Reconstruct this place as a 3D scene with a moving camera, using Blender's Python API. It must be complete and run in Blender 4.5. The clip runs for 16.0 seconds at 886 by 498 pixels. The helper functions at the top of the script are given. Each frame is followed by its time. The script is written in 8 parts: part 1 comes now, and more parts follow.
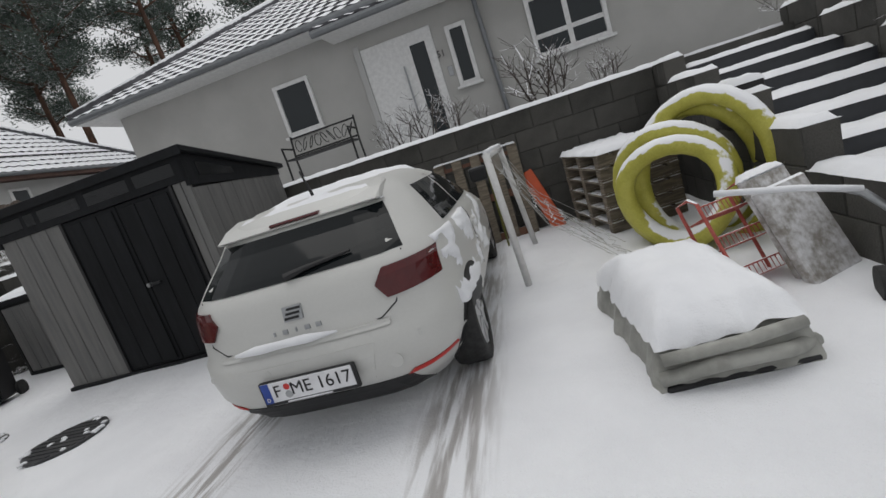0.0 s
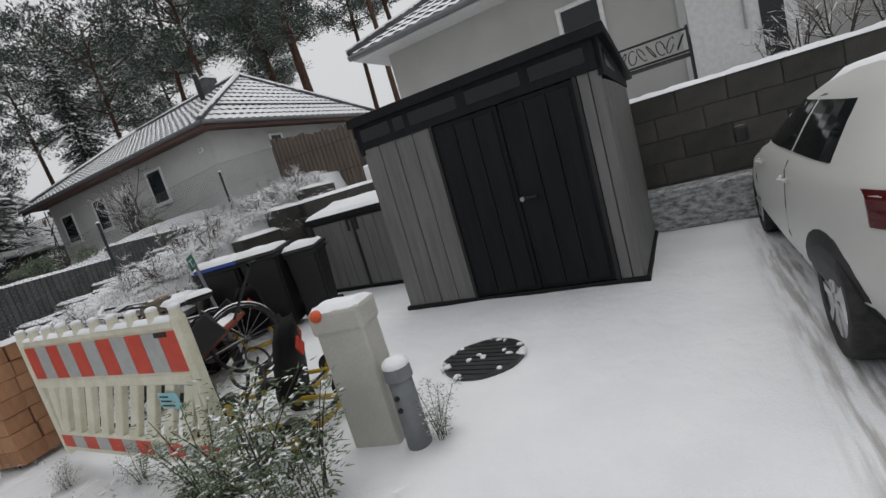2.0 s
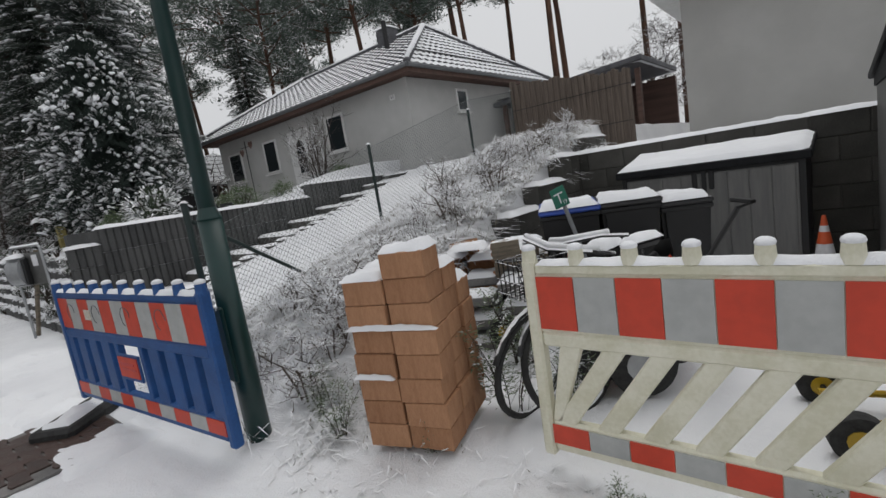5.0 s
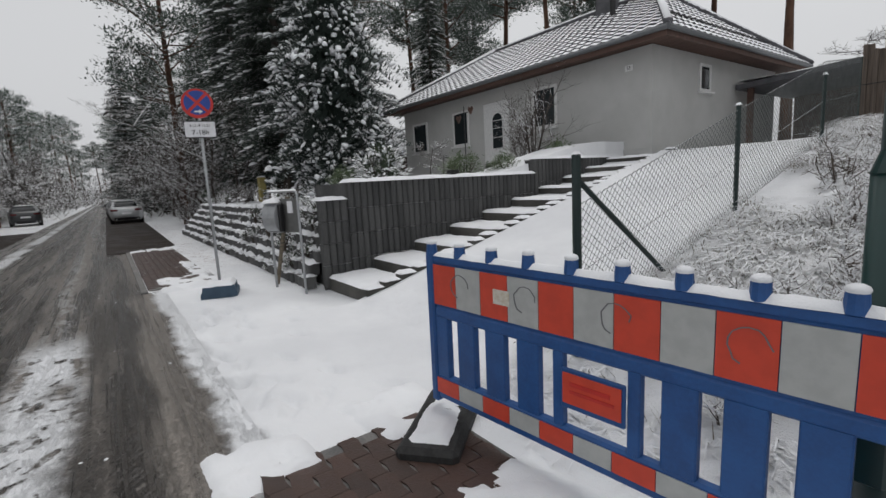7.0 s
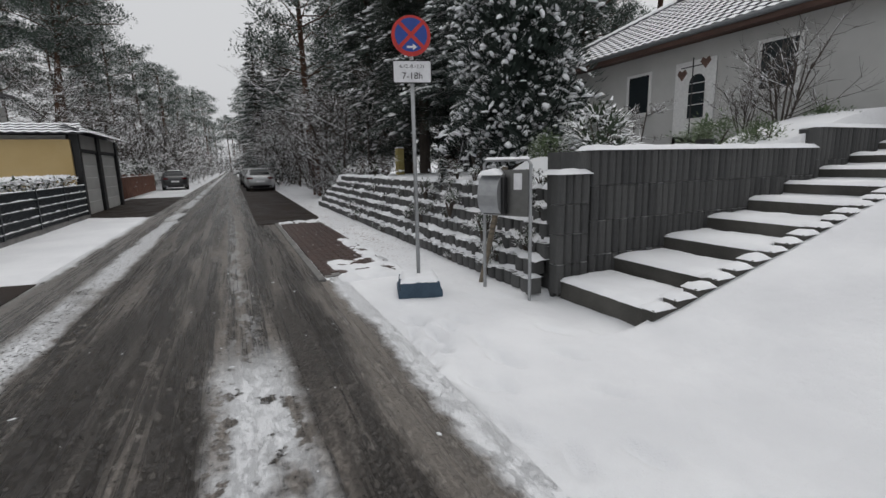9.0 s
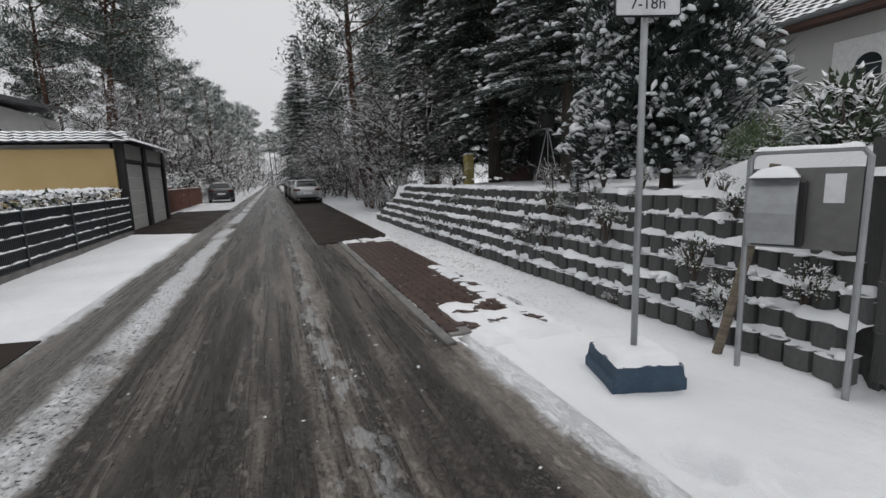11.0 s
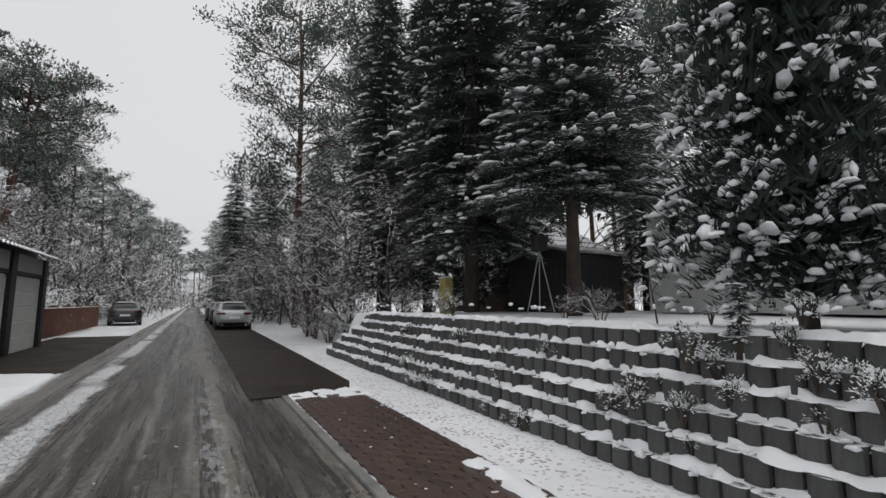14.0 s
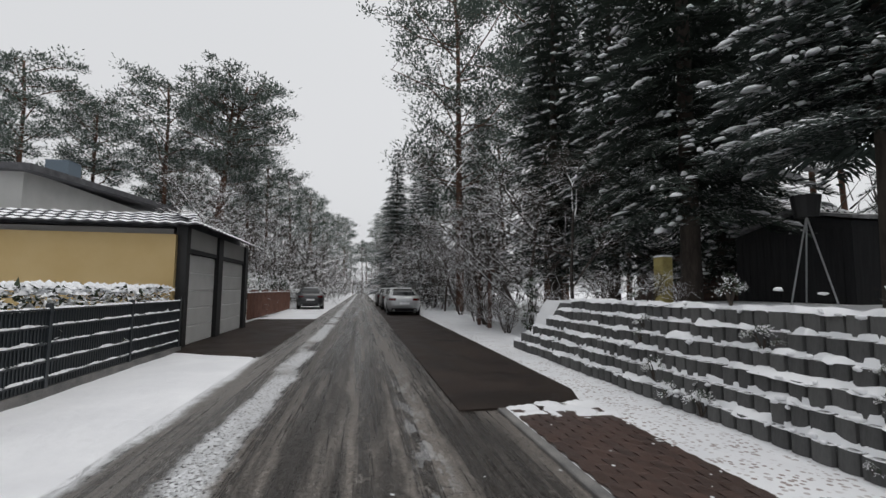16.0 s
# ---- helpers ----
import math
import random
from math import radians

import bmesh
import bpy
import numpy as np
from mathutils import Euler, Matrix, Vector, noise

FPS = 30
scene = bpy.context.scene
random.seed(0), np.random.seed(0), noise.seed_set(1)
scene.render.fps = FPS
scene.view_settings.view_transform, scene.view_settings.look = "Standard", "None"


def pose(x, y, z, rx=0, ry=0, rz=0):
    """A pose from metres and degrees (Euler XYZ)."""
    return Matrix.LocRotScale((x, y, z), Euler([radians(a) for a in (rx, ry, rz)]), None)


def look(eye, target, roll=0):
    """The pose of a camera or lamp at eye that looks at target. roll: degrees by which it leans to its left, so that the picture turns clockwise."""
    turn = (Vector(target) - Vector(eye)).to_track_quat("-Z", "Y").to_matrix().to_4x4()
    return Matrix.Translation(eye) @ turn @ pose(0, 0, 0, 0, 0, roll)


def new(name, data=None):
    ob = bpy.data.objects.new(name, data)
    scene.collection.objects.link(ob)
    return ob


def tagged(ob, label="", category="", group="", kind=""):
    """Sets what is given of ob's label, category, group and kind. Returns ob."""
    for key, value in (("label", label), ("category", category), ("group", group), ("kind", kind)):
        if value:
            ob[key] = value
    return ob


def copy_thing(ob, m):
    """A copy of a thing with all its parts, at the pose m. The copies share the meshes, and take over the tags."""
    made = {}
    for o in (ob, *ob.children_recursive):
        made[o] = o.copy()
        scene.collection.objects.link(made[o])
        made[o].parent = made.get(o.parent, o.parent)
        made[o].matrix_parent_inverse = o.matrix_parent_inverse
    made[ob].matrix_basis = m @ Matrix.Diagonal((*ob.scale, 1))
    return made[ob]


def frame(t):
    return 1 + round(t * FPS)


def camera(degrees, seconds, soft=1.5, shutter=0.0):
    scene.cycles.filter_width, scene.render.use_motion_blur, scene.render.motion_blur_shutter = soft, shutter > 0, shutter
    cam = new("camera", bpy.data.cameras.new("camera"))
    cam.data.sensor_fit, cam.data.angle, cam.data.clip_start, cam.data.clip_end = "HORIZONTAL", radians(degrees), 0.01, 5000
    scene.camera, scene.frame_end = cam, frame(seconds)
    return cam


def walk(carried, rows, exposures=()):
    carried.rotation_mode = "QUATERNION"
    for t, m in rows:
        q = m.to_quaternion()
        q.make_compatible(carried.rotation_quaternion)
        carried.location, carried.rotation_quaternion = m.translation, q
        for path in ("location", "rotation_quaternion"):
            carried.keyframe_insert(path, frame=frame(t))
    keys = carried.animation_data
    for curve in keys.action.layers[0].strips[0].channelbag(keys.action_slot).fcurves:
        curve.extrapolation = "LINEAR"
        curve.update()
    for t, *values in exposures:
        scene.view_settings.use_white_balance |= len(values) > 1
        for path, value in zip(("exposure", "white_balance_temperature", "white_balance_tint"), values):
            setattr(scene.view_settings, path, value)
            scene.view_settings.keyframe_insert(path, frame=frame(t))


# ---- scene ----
cam = camera(87.5, 16.0)
PATH = [
    (0, (-1.186, 2.103, 1.334), (-1.611, 4.018, 0.948), -17.80),
    (0.5, (-1.847, 2.172, 1.340), (-2.329, 4.077, 0.967), -17.70),
    (1, (-2.514, 2.182, 1.365), (-3.175, 4.038, 1.029), -17.90),
    (1.5, (-3.179, 2.198, 1.400), (-4.018, 3.983, 1.074), -17.00),
    (2, (-3.854, 2.157, 1.416), (-4.850, 3.861, 1.095), -16.20),
    (2.5, (-4.445, 2.087, 1.428), (-5.468, 3.775, 1.109), -15.40),
    (3, (-5.070, 2.116, 1.454), (-6.122, 3.787, 1.135), -14.80),
    (3.5, (-5.688, 2.105, 1.469), (-6.801, 3.739, 1.163), -14.20),
    (3.7, (-5.916, 2.094, 1.456), (-7.068, 3.702, 1.162), -13.80),
    (5.8, (-8.297, 1.407, 1.528), (-9.636, 2.865, 1.237), -6.50),
    (6, (-8.547, 1.367, 1.512), (-9.917, 2.796, 1.224), -6.00),
    (6.5, (-9.259, 1.240, 1.523), (-10.752, 2.540, 1.236), -4.50),
    (7, (-9.962, 0.968, 1.548), (-11.572, 2.120, 1.260), -3.10),
    (7.5, (-10.661, 0.784, 1.571), (-12.343, 1.819, 1.258), -2.00),
    (8, (-11.314, 0.620, 1.550), (-13.027, 1.599, 1.218), -1.70),
    (8.5, (-11.978, 0.500, 1.539), (-13.737, 1.385, 1.188), -1.50),
    (9, (-12.656, 0.343, 1.501), (-14.454, 1.142, 1.139), -1.30),
    (9.5, (-13.308, 0.198, 1.503), (-15.137, 0.924, 1.143), -1.50),
    (10, (-13.963, 0.069, 1.541), (-15.798, 0.777, 1.176), -1.70),
    (10.2, (-14.232, 0.018, 1.549), (-16.070, 0.721, 1.186), -1.70),
    (12.3, (-16.505, -0.043, 1.225), (-18.385, 0.620, 1.072), -0.80),
    (12.5, (-16.727, -0.037, 1.235), (-18.595, 0.666, 1.116), -0.50),
    (13, (-17.278, -0.040, 1.287), (-19.111, 0.759, 1.269), 0.10),
    (13.5, (-17.802, 0.004, 1.357), (-19.583, 0.907, 1.477), 0.10),
    (14, (-18.321, 0.004, 1.414), (-20.071, 0.942, 1.647), 0.10),
    (14.5, (-18.881, 0.063, 1.416), (-20.660, 0.934, 1.699), 0.10),
    (15, (-19.437, -0.055, 1.377), (-21.271, 0.696, 1.653), 0.50),
    (15.5, (-20.017, -0.166, 1.365), (-21.922, 0.397, 1.600), 0.80),
    (16, (-20.556, -0.300, 1.352), (-22.518, 0.044, 1.530), 0.50),
]
walk(cam, [(t, look(eye, target, roll)) for t, eye, target, roll in PATH],
     exposures=((0, -0.12), (3.5, -0.08), (8.0, -0.08), (12.5, 0.08), (16, 0.12)))

# world and light: an overcast winter sky
world = bpy.data.worlds.new("world")
scene.world = world
world.use_nodes = True
wn = world.node_tree
sky = wn.nodes.new("ShaderNodeTexSky")
sky.sky_type = "NISHITA"
sky.sun_disc = False
sky.sun_elevation, sky.sun_rotation = radians(72), radians(-18)
sky.air_density, sky.dust_density, sky.ozone_density = 1.0, 6.0, 1.0
pale = wn.nodes.new("ShaderNodeHueSaturation")
pale.inputs["Saturation"].default_value = 0.06
cloud = wn.nodes.new("ShaderNodeMixRGB")
cloud.inputs["Fac"].default_value = 0.72
cloud.inputs["Color2"].default_value = (6.3, 6.4, 6.6, 1)
wn.links.new(sky.outputs["Color"], pale.inputs["Color"])
wn.links.new(pale.outputs["Color"], cloud.inputs["Color1"])
wn.links.new(cloud.outputs["Color"], wn.nodes["Background"].inputs["Color"])
wn.nodes["Background"].inputs["Strength"].default_value = 0.118
sun_data = bpy.data.lights.new("sun", "SUN")
sun_data.energy, sun_data.angle, sun_data.color = 0.62, radians(50), (1.0, 0.97, 0.93)
sun_data.use_shadow = True
sun = new("sun", sun_data)
sun.matrix_world = look((0, 0, 30), (3, -9, 0))

# ---------------------------------------------------------------- materials


def mat_base(name, rough=0.7, metal=0.0):
    m = bpy.data.materials.new(name)
    m.use_nodes = True
    b = m.node_tree.nodes["Principled BSDF"]
    b.inputs["Roughness"].default_value, b.inputs["Metallic"].default_value = rough, metal
    return m, m.node_tree, b


def put(nt, sock, value):
    if isinstance(value, bpy.types.NodeSocket):
        nt.links.new(value, sock)
    elif isinstance(value, (tuple, list)):
        sock.default_value = (*value, 1) if len(value) == 3 and len(sock.default_value) == 4 else value
    else:
        sock.default_value = value


def coords(nt, scale=(1, 1, 1), kind="Object"):
    c = nt.nodes.new("ShaderNodeTexCoord")
    mp = nt.nodes.new("ShaderNodeMapping")
    mp.inputs["Scale"].default_value = scale
    nt.links.new(c.outputs[kind], mp.inputs["Vector"])
    return mp.outputs["Vector"]


def noise_of(nt, scale, vec=None, detail=4, rough=0.55):
    n = nt.nodes.new("ShaderNodeTexNoise")
    n.inputs["Scale"].default_value, n.inputs["Detail"].default_value, n.inputs["Roughness"].default_value = scale, detail, rough
    nt.links.new(vec if vec is not None else coords(nt), n.inputs["Vector"])
    return n.outputs["Fac"]


def band(nt, value, lo, hi, to_lo=0.0, to_hi=1.0):
    r = nt.nodes.new("ShaderNodeMapRange")
    r.interpolation_type = "SMOOTHSTEP"
    put(nt, r.inputs["Value"], value)
    for k, v in (("From Min", lo), ("From Max", hi), ("To Min", to_lo), ("To Max", to_hi)):
        r.inputs[k].default_value = v
    return r.outputs["Result"]


def calc(nt, op, a, b=0.0):
    n = nt.nodes.new("ShaderNodeMath")
    n.operation = op
    put(nt, n.inputs[0], a)
    put(nt, n.inputs[1], b)
    return n.outputs[0]


def mix(nt, fac, a, b):
    n = nt.nodes.new("ShaderNodeMixRGB")
    put(nt, n.inputs["Fac"], fac)
    put(nt, n.inputs["Color1"], a)
    put(nt, n.inputs["Color2"], b)
    return n.outputs["Color"]


def relief(nt, b, height, strength=0.3, distance=0.02):
    n = nt.nodes.new("ShaderNodeBump")
    n.inputs["Strength"].default_value, n.inputs["Distance"].default_value = strength, distance
    put(nt, n.inputs["Height"], height)
    nt.links.new(n.outputs["Normal"], b.inputs["Normal"])


def surface(name, c1, c2, scale=3.0, rough=0.7, metal=0.0, bump=0.2, fine=60.0, stretch=(1, 1, 1), per_object=0.0, snow=None, rough2=None):
    """A two-tone surface with grain; snow: the slope (normal z) above which snow lies on it."""
    m, nt, b = mat_base(name, rough, metal)
    v = coords(nt, stretch)
    big, small = noise_of(nt, scale, v, 5), noise_of(nt, fine, v, 3)
    f = band(nt, calc(nt, "ADD", calc(nt, "MULTIPLY", big, 0.7), calc(nt, "MULTIPLY", small, 0.3)), 0.33, 0.67)
    if per_object:
        info = nt.nodes.new("ShaderNodeObjectInfo")
        f = calc(nt, "ADD", calc(nt, "MULTIPLY", f, 1 - per_object), calc(nt, "MULTIPLY", info.outputs["Random"], per_object))
    col = mix(nt, f, c1, c2)
    if rough2 is not None:
        nt.links.new(band(nt, big, 0.35, 0.65, rough, rough2), b.inputs["Roughness"])
    if snow is not None:
        g = nt.nodes.new("ShaderNodeNewGeometry")
        s = nt.nodes.new("ShaderNodeSeparateXYZ")
        nt.links.new(g.outputs["Normal"], s.inputs["Vector"])
        patch = noise_of(nt, 9.0, coords(nt), 4)
        lie = calc(nt, "ADD", s.outputs["Z"], calc(nt, "MULTIPLY", calc(nt, "SUBTRACT", patch, 0.5), 0.9))
        k = band(nt, lie, snow - 0.06, snow + 0.06)
        col = mix(nt, k, col, (0.82, 0.83, 0.85))
    put(nt, b.inputs["Base Color"], col)
    relief(nt, b, small, bump, 0.01)
    return m


def plain(name, c, rough=0.5, metal=0.0, coat=0.0):
    m, nt, b = mat_base(name, rough, metal)
    f = noise_of(nt, 14.0)
    put(nt, b.inputs["Base Color"], mix(nt, band(nt, f, 0.3, 0.7), tuple(x * 0.86 for x in c), c))
    b.inputs["Coat Weight"].default_value = coat
    return m


def glass_dark(name, c=(0.02, 0.025, 0.028), rough=0.04):
    m, nt, b = mat_base(name, rough)
    put(nt, b.inputs["Base Color"], c)
    b.inputs["Specular IOR Level"].default_value = 0.35
    return m


def snow_material(name, lo=(0.72, 0.73, 0.755), hi=(0.82, 0.83, 0.85), bump=0.35):
    m, nt, b = mat_base(name, 0.75)
    v = coords(nt)
    big, mid, fine = noise_of(nt, 1.3, v, 6), noise_of(nt, 14.0, v, 5), noise_of(nt, 130.0, v, 2)
    put(nt, b.inputs["Base Color"], mix(nt, band(nt, big, 0.3, 0.7), lo, hi))
    relief(nt, b, calc(nt, "ADD", mid, calc(nt, "MULTIPLY", fine, 0.25)), bump, 0.03)
    return m


SNOW = snow_material("snow")
PLASTER = surface("white_render", (0.42, 0.42, 0.405), (0.49, 0.49, 0.475), 1.2, 0.9, bump=0.25, fine=220)
PLASTER_51 = surface("cream_white_render", (0.37, 0.365, 0.345), (0.43, 0.425, 0.405), 1.2, 0.9, bump=0.25, fine=220)
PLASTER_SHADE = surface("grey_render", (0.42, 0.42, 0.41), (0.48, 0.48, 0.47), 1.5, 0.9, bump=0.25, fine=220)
PLASTER_YELLOW = surface("yellow_render", (0.50, 0.36, 0.16), (0.56, 0.42, 0.21), 0.9, 0.9, bump=0.25, fine=200)
BLOCK = surface("wet_concrete_block", (0.026, 0.026, 0.023), (0.105, 0.10, 0.09), 1.6, 0.85, bump=0.5, fine=80, per_object=0.35)
PALISADE = surface("palisade_concrete", (0.030, 0.031, 0.032), (0.105, 0.105, 0.103), 2.5, 0.85, bump=0.6, fine=70, stretch=(1, 1, 0.25), per_object=0.45, snow=0.95)
CURB = surface("kerb_concrete", (0.10, 0.10, 0.10), (0.22, 0.21, 0.20), 3, 0.8, bump=0.4)
ROOF_SNOW = surface("snowy_roof_tile", (0.05, 0.05, 0.055), (0.11, 0.11, 0.12), 2.0, 0.75, bump=0.3, fine=40, snow=0.20)
TILE_EDGE = surface("dark_roof_tile", (0.05, 0.05, 0.055), (0.10, 0.10, 0.11), 4, 0.6)
ZINC = plain("zinc_gutter", (0.20, 0.21, 0.22), 0.45, 0.6)
BROWN_WOOD = surface("brown_soffit_wood", (0.06, 0.032, 0.024), (0.11, 0.06, 0.045), 2, 0.7, stretch=(0.3, 4, 4))
FRAME_WHITE = plain("white_frame", (0.72, 0.72, 0.71), 0.4)
GLASS = glass_dark("window_glass")
CAR_GLASS = glass_dark("car_glass", (0.006, 0.008, 0.009), 0.06)
CAR_GLASS.node_tree.nodes["Principled BSDF"].inputs["Specular IOR Level"].default_value = 0.2
DARK_PLASTIC = surface("anthracite_plastic", (0.005, 0.0055, 0.0065), (0.011, 0.012, 0.014), 3, 0.62, bump=0.15, fine=90, stretch=(6, 6, 0.6))
DARK_PLASTIC.node_tree.nodes["Principled BSDF"].inputs["Specular IOR Level"].default_value = 0.22
GREY_PLASTIC = surface("grey_plastic_board", (0.115, 0.115, 0.112), (0.165, 0.162, 0.156), 3, 0.6, bump=0.2, fine=90, stretch=(6, 6, 0.5))
BLACK = plain("black_plastic", (0.009, 0.009, 0.010), 0.55)
RUBBER = surface("rubber", (0.012, 0.012, 0.012), (0.03, 0.03, 0.03), 20, 0.85)
CAR_WHITE = surface("car_white_paint", (0.50, 0.50, 0.48), (0.53, 0.53, 0.51), 0.8, 0.35, bump=0.0)
CAR_SILVER = plain("car_silver_paint", (0.42, 0.43, 0.44), 0.3, 0.5, 0.6)
CAR_BLACK = plain("car_black_paint", (0.012, 0.013, 0.016), 0.3, 0.0, 0.6)
ALLOY = plain("alloy", (0.5, 0.5, 0.51), 0.35, 0.9)
STEEL = plain("galvanised_steel", (0.38, 0.39, 0.40), 0.45, 0.7)
RED_LENS = plain("red_lens", (0.075, 0.002, 0.003), 0.2, 0.0, 0.15)
RED_FOIL = plain("red_reflective_foil", (0.58, 0.055, 0.025), 0.5)
GREY_FOIL = plain("white_reflective_foil", (0.42, 0.43, 0.42), 0.45)
CREAM = surface("cream_barrier_plastic", (0.58, 0.56, 0.42), (0.72, 0.70, 0.58), 5, 0.55, bump=0.15)
BLUE = surface("blue_barrier_plastic", (0.008, 0.055, 0.19), (0.012, 0.08, 0.26), 5, 0.5, bump=0.15)
GREEN_DARK = plain("dark_green_paint", (0.006, 0.035, 0.032), 0.35)
BRICK = surface("clay_block", (0.25, 0.115, 0.055), (0.45, 0.24, 0.13), 6, 0.85, bump=0.5, fine=60, stretch=(3, 3, 1), per_object=0.45)
WOOD_OLD = surface("weathered_pallet_wood", (0.10, 0.085, 0.065), (0.24, 0.20, 0.15), 5, 0.85, bump=0.5, stretch=(1, 1, 8), snow=0.9)
ORANGE = plain("orange_plastic", (0.62, 0.10, 0.03), 0.5)
HOSE = surface("yellow_drain_hose", (0.36, 0.34, 0.045), (0.50, 0.47, 0.09), 4, 0.55, bump=0.3, snow=0.42)
SIGN_WHITE = plain("sign_white", (0.72, 0.72, 0.74), 0.4)
SIGN_RED = plain("sign_red", (0.50, 0.025, 0.020), 0.4)
SIGN_BLUE = plain("sign_blue", (0.015, 0.055, 0.30), 0.4)
REED = surface("reed_mat", (0.07, 0.055, 0.045), (0.17, 0.135, 0.11), 3, 0.9, bump=0.5, stretch=(30, 30, 0.6))
BARK = surface("bark", (0.028, 0.022, 0.018), (0.075, 0.06, 0.05), 4, 0.95, bump=0.8, fine=30, stretch=(1, 1, 0.3))
BARK_PINE = surface("pine_bark", (0.05, 0.028, 0.020), (0.13, 0.068, 0.042), 3, 0.95, bump=0.8, fine=25, stretch=(1, 1, 0.3))
TWIG = surface("snowy_twig", (0.035, 0.028, 0.024), (0.075, 0.06, 0.052), 4, 0.9, snow=0.36)
SPRUCE = surface("spruce_needles", (0.014, 0.024, 0.018), (0.042, 0.060, 0.045), 2, 0.9, bump=0.2, snow=0.90)
SPRUCE_SNOW = surface("snowy_spruce_needles", (0.014, 0.025, 0.020), (0.042, 0.060, 0.050), 2, 0.85, bump=0.2, snow=0.86)
PINE = surface("pine_needles", (0.052, 0.076, 0.062), (0.115, 0.145, 0.122), 1, 0.9, bump=0.2, snow=0.74)
FROST = surface("frosted_brush", (0.045, 0.04, 0.036), (0.11, 0.10, 0.092), 0.3, 0.9, snow=0.72)
WEED = surface("frosted_weed_leaves", (0.055, 0.085, 0.040), (0.17, 0.215, 0.12), 5, 0.8, snow=0.93)
LEAF = surface("evergreen_leaves", (0.018, 0.032, 0.016), (0.05, 0.07, 0.035), 5, 0.7, snow=0.45)
GRASS_DRY = surface("dry_grass", (0.085, 0.07, 0.048), (0.23, 0.195, 0.135), 6, 0.9, snow=0.42)
RIME = surface("rime_covered_stem", (0.06, 0.048, 0.04), (0.13, 0.105, 0.085), 4, 0.9, snow=0.05)

# ---------------------------------------------------------------- building helpers


def finish(bm, name, smooth=False):
    me = bpy.data.meshes.new(name)
    bmesh.ops.recalc_face_normals(bm, faces=bm.faces)
    bm.to_mesh(me)
    bm.free()
    if smooth:
        for p in me.polygons:
            p.use_smooth = True
    return me


def part(name, bm, material, parent=None, label="", smooth=False):
    ob = new(name, bm if isinstance(bm, bpy.types.Mesh) else finish(bm, name, smooth))
    if material is not None and not ob.data.materials:
        ob.data.materials.append(material)
    ob.parent = parent
    return tagged(ob, label)


def solid(name, bm, material, label="", category="", kind="structure", group="", smooth=False):
    return tagged(part(name, bm, material, None, "", smooth), label, category, group, kind)


def thing(name, label, category, x=0, y=0, z=0, rz=0, group="", rx=0, ry=0):
    ob = new(name)
    ob.empty_display_size = 0.1
    ob.matrix_basis = pose(x, y, z, rx, ry, rz)
    return tagged(ob, label, category, group)


def box(x0, y0, z0, x1, y1, z1, bev=0.0, bm=None, seg=1):
    bm = bm or bmesh.new()
    m = Matrix.Translation(((x0 + x1) / 2, (y0 + y1) / 2, (z0 + z1) / 2)) @ Matrix.Diagonal((x1 - x0, y1 - y0, z1 - z0, 1))
    vs = bmesh.ops.create_cube(bm, size=1, matrix=m)["verts"]
    if bev:
        es = list({e for v in vs for e in v.link_edges})
        bmesh.ops.bevel(bm, geom=es, offset=bev, segments=seg, affect="EDGES", profile=0.5)
    return bm


def slab(pts, axis, a, b, bm=None, bev=0.0):
    """A flat outline (pairs) pushed along an axis from a to b."""
    bm = bm or bmesh.new()
    i = "xyz".index(axis)

    def place(p, d):
        q = list(p)
        q.insert(i, d)
        return q
    lo, hi = [bm.verts.new(place(p, a)) for p in pts], [bm.verts.new(place(p, b)) for p in pts]
    n = len(pts)
    fs = [bm.faces.new(lo[::-1]), bm.faces.new(hi)]
    for k in range(n):
        fs.append(bm.faces.new((lo[k], lo[(k + 1) % n], hi[(k + 1) % n], hi[k])))
    if bev:
        es = list({e for f in fs for e in f.edges})
        bmesh.ops.bevel(bm, geom=es, offset=bev, segments=1, affect="EDGES")
    return bm


def rod(p, q, r, r2=None, seg=10, bm=None, cap=True):
    bm = bm or bmesh.new()
    p, q = Vector(p), Vector(q)
    m = Matrix.Translation((p + q) / 2) @ (q - p).to_track_quat("Z", "Y").to_matrix().to_4x4()
    bmesh.ops.create_cone(bm, cap_ends=cap, segments=seg, radius1=r, radius2=r if r2 is None else r2, depth=(q - p).length, matrix=m)
    return bm


def tube(pts, r, seg=8, bm=None, closed=False):
    """A tube along a line; r may be a number or one radius a point."""
    bm = bm or bmesh.new()
    pts = [Vector(p) for p in pts]
    n = len(pts)
    rs = r if isinstance(r, (list, tuple)) else [r] * n
    rings = []
    side = None
    for i, p in enumerate(pts):
        d = (pts[(i + 1) % n] if closed or i < n - 1 else p) - (pts[i - 1] if closed or i > 0 else p)
        d.normalize()
        if side is None:
            side = d.orthogonal().normalized()
        side = (side - d * side.dot(d)).normalized()
        up = d.cross(side)
        rings.append([bm.verts.new(p + rs[i] * (math.cos(a) * side + math.sin(a) * up)) for a in (2 * math.pi * k / seg for k in range(seg))])
    for i in range(n if closed else n - 1):
        a, b = rings[i], rings[(i + 1) % n]
        for k in range(seg):
            bm.faces.new((a[k], a[(k + 1) % seg], b[(k + 1) % seg], b[k]))
    if not closed:
        bm.faces.new(rings[0][::-1])
        bm.faces.new(rings[-1])
    return bm


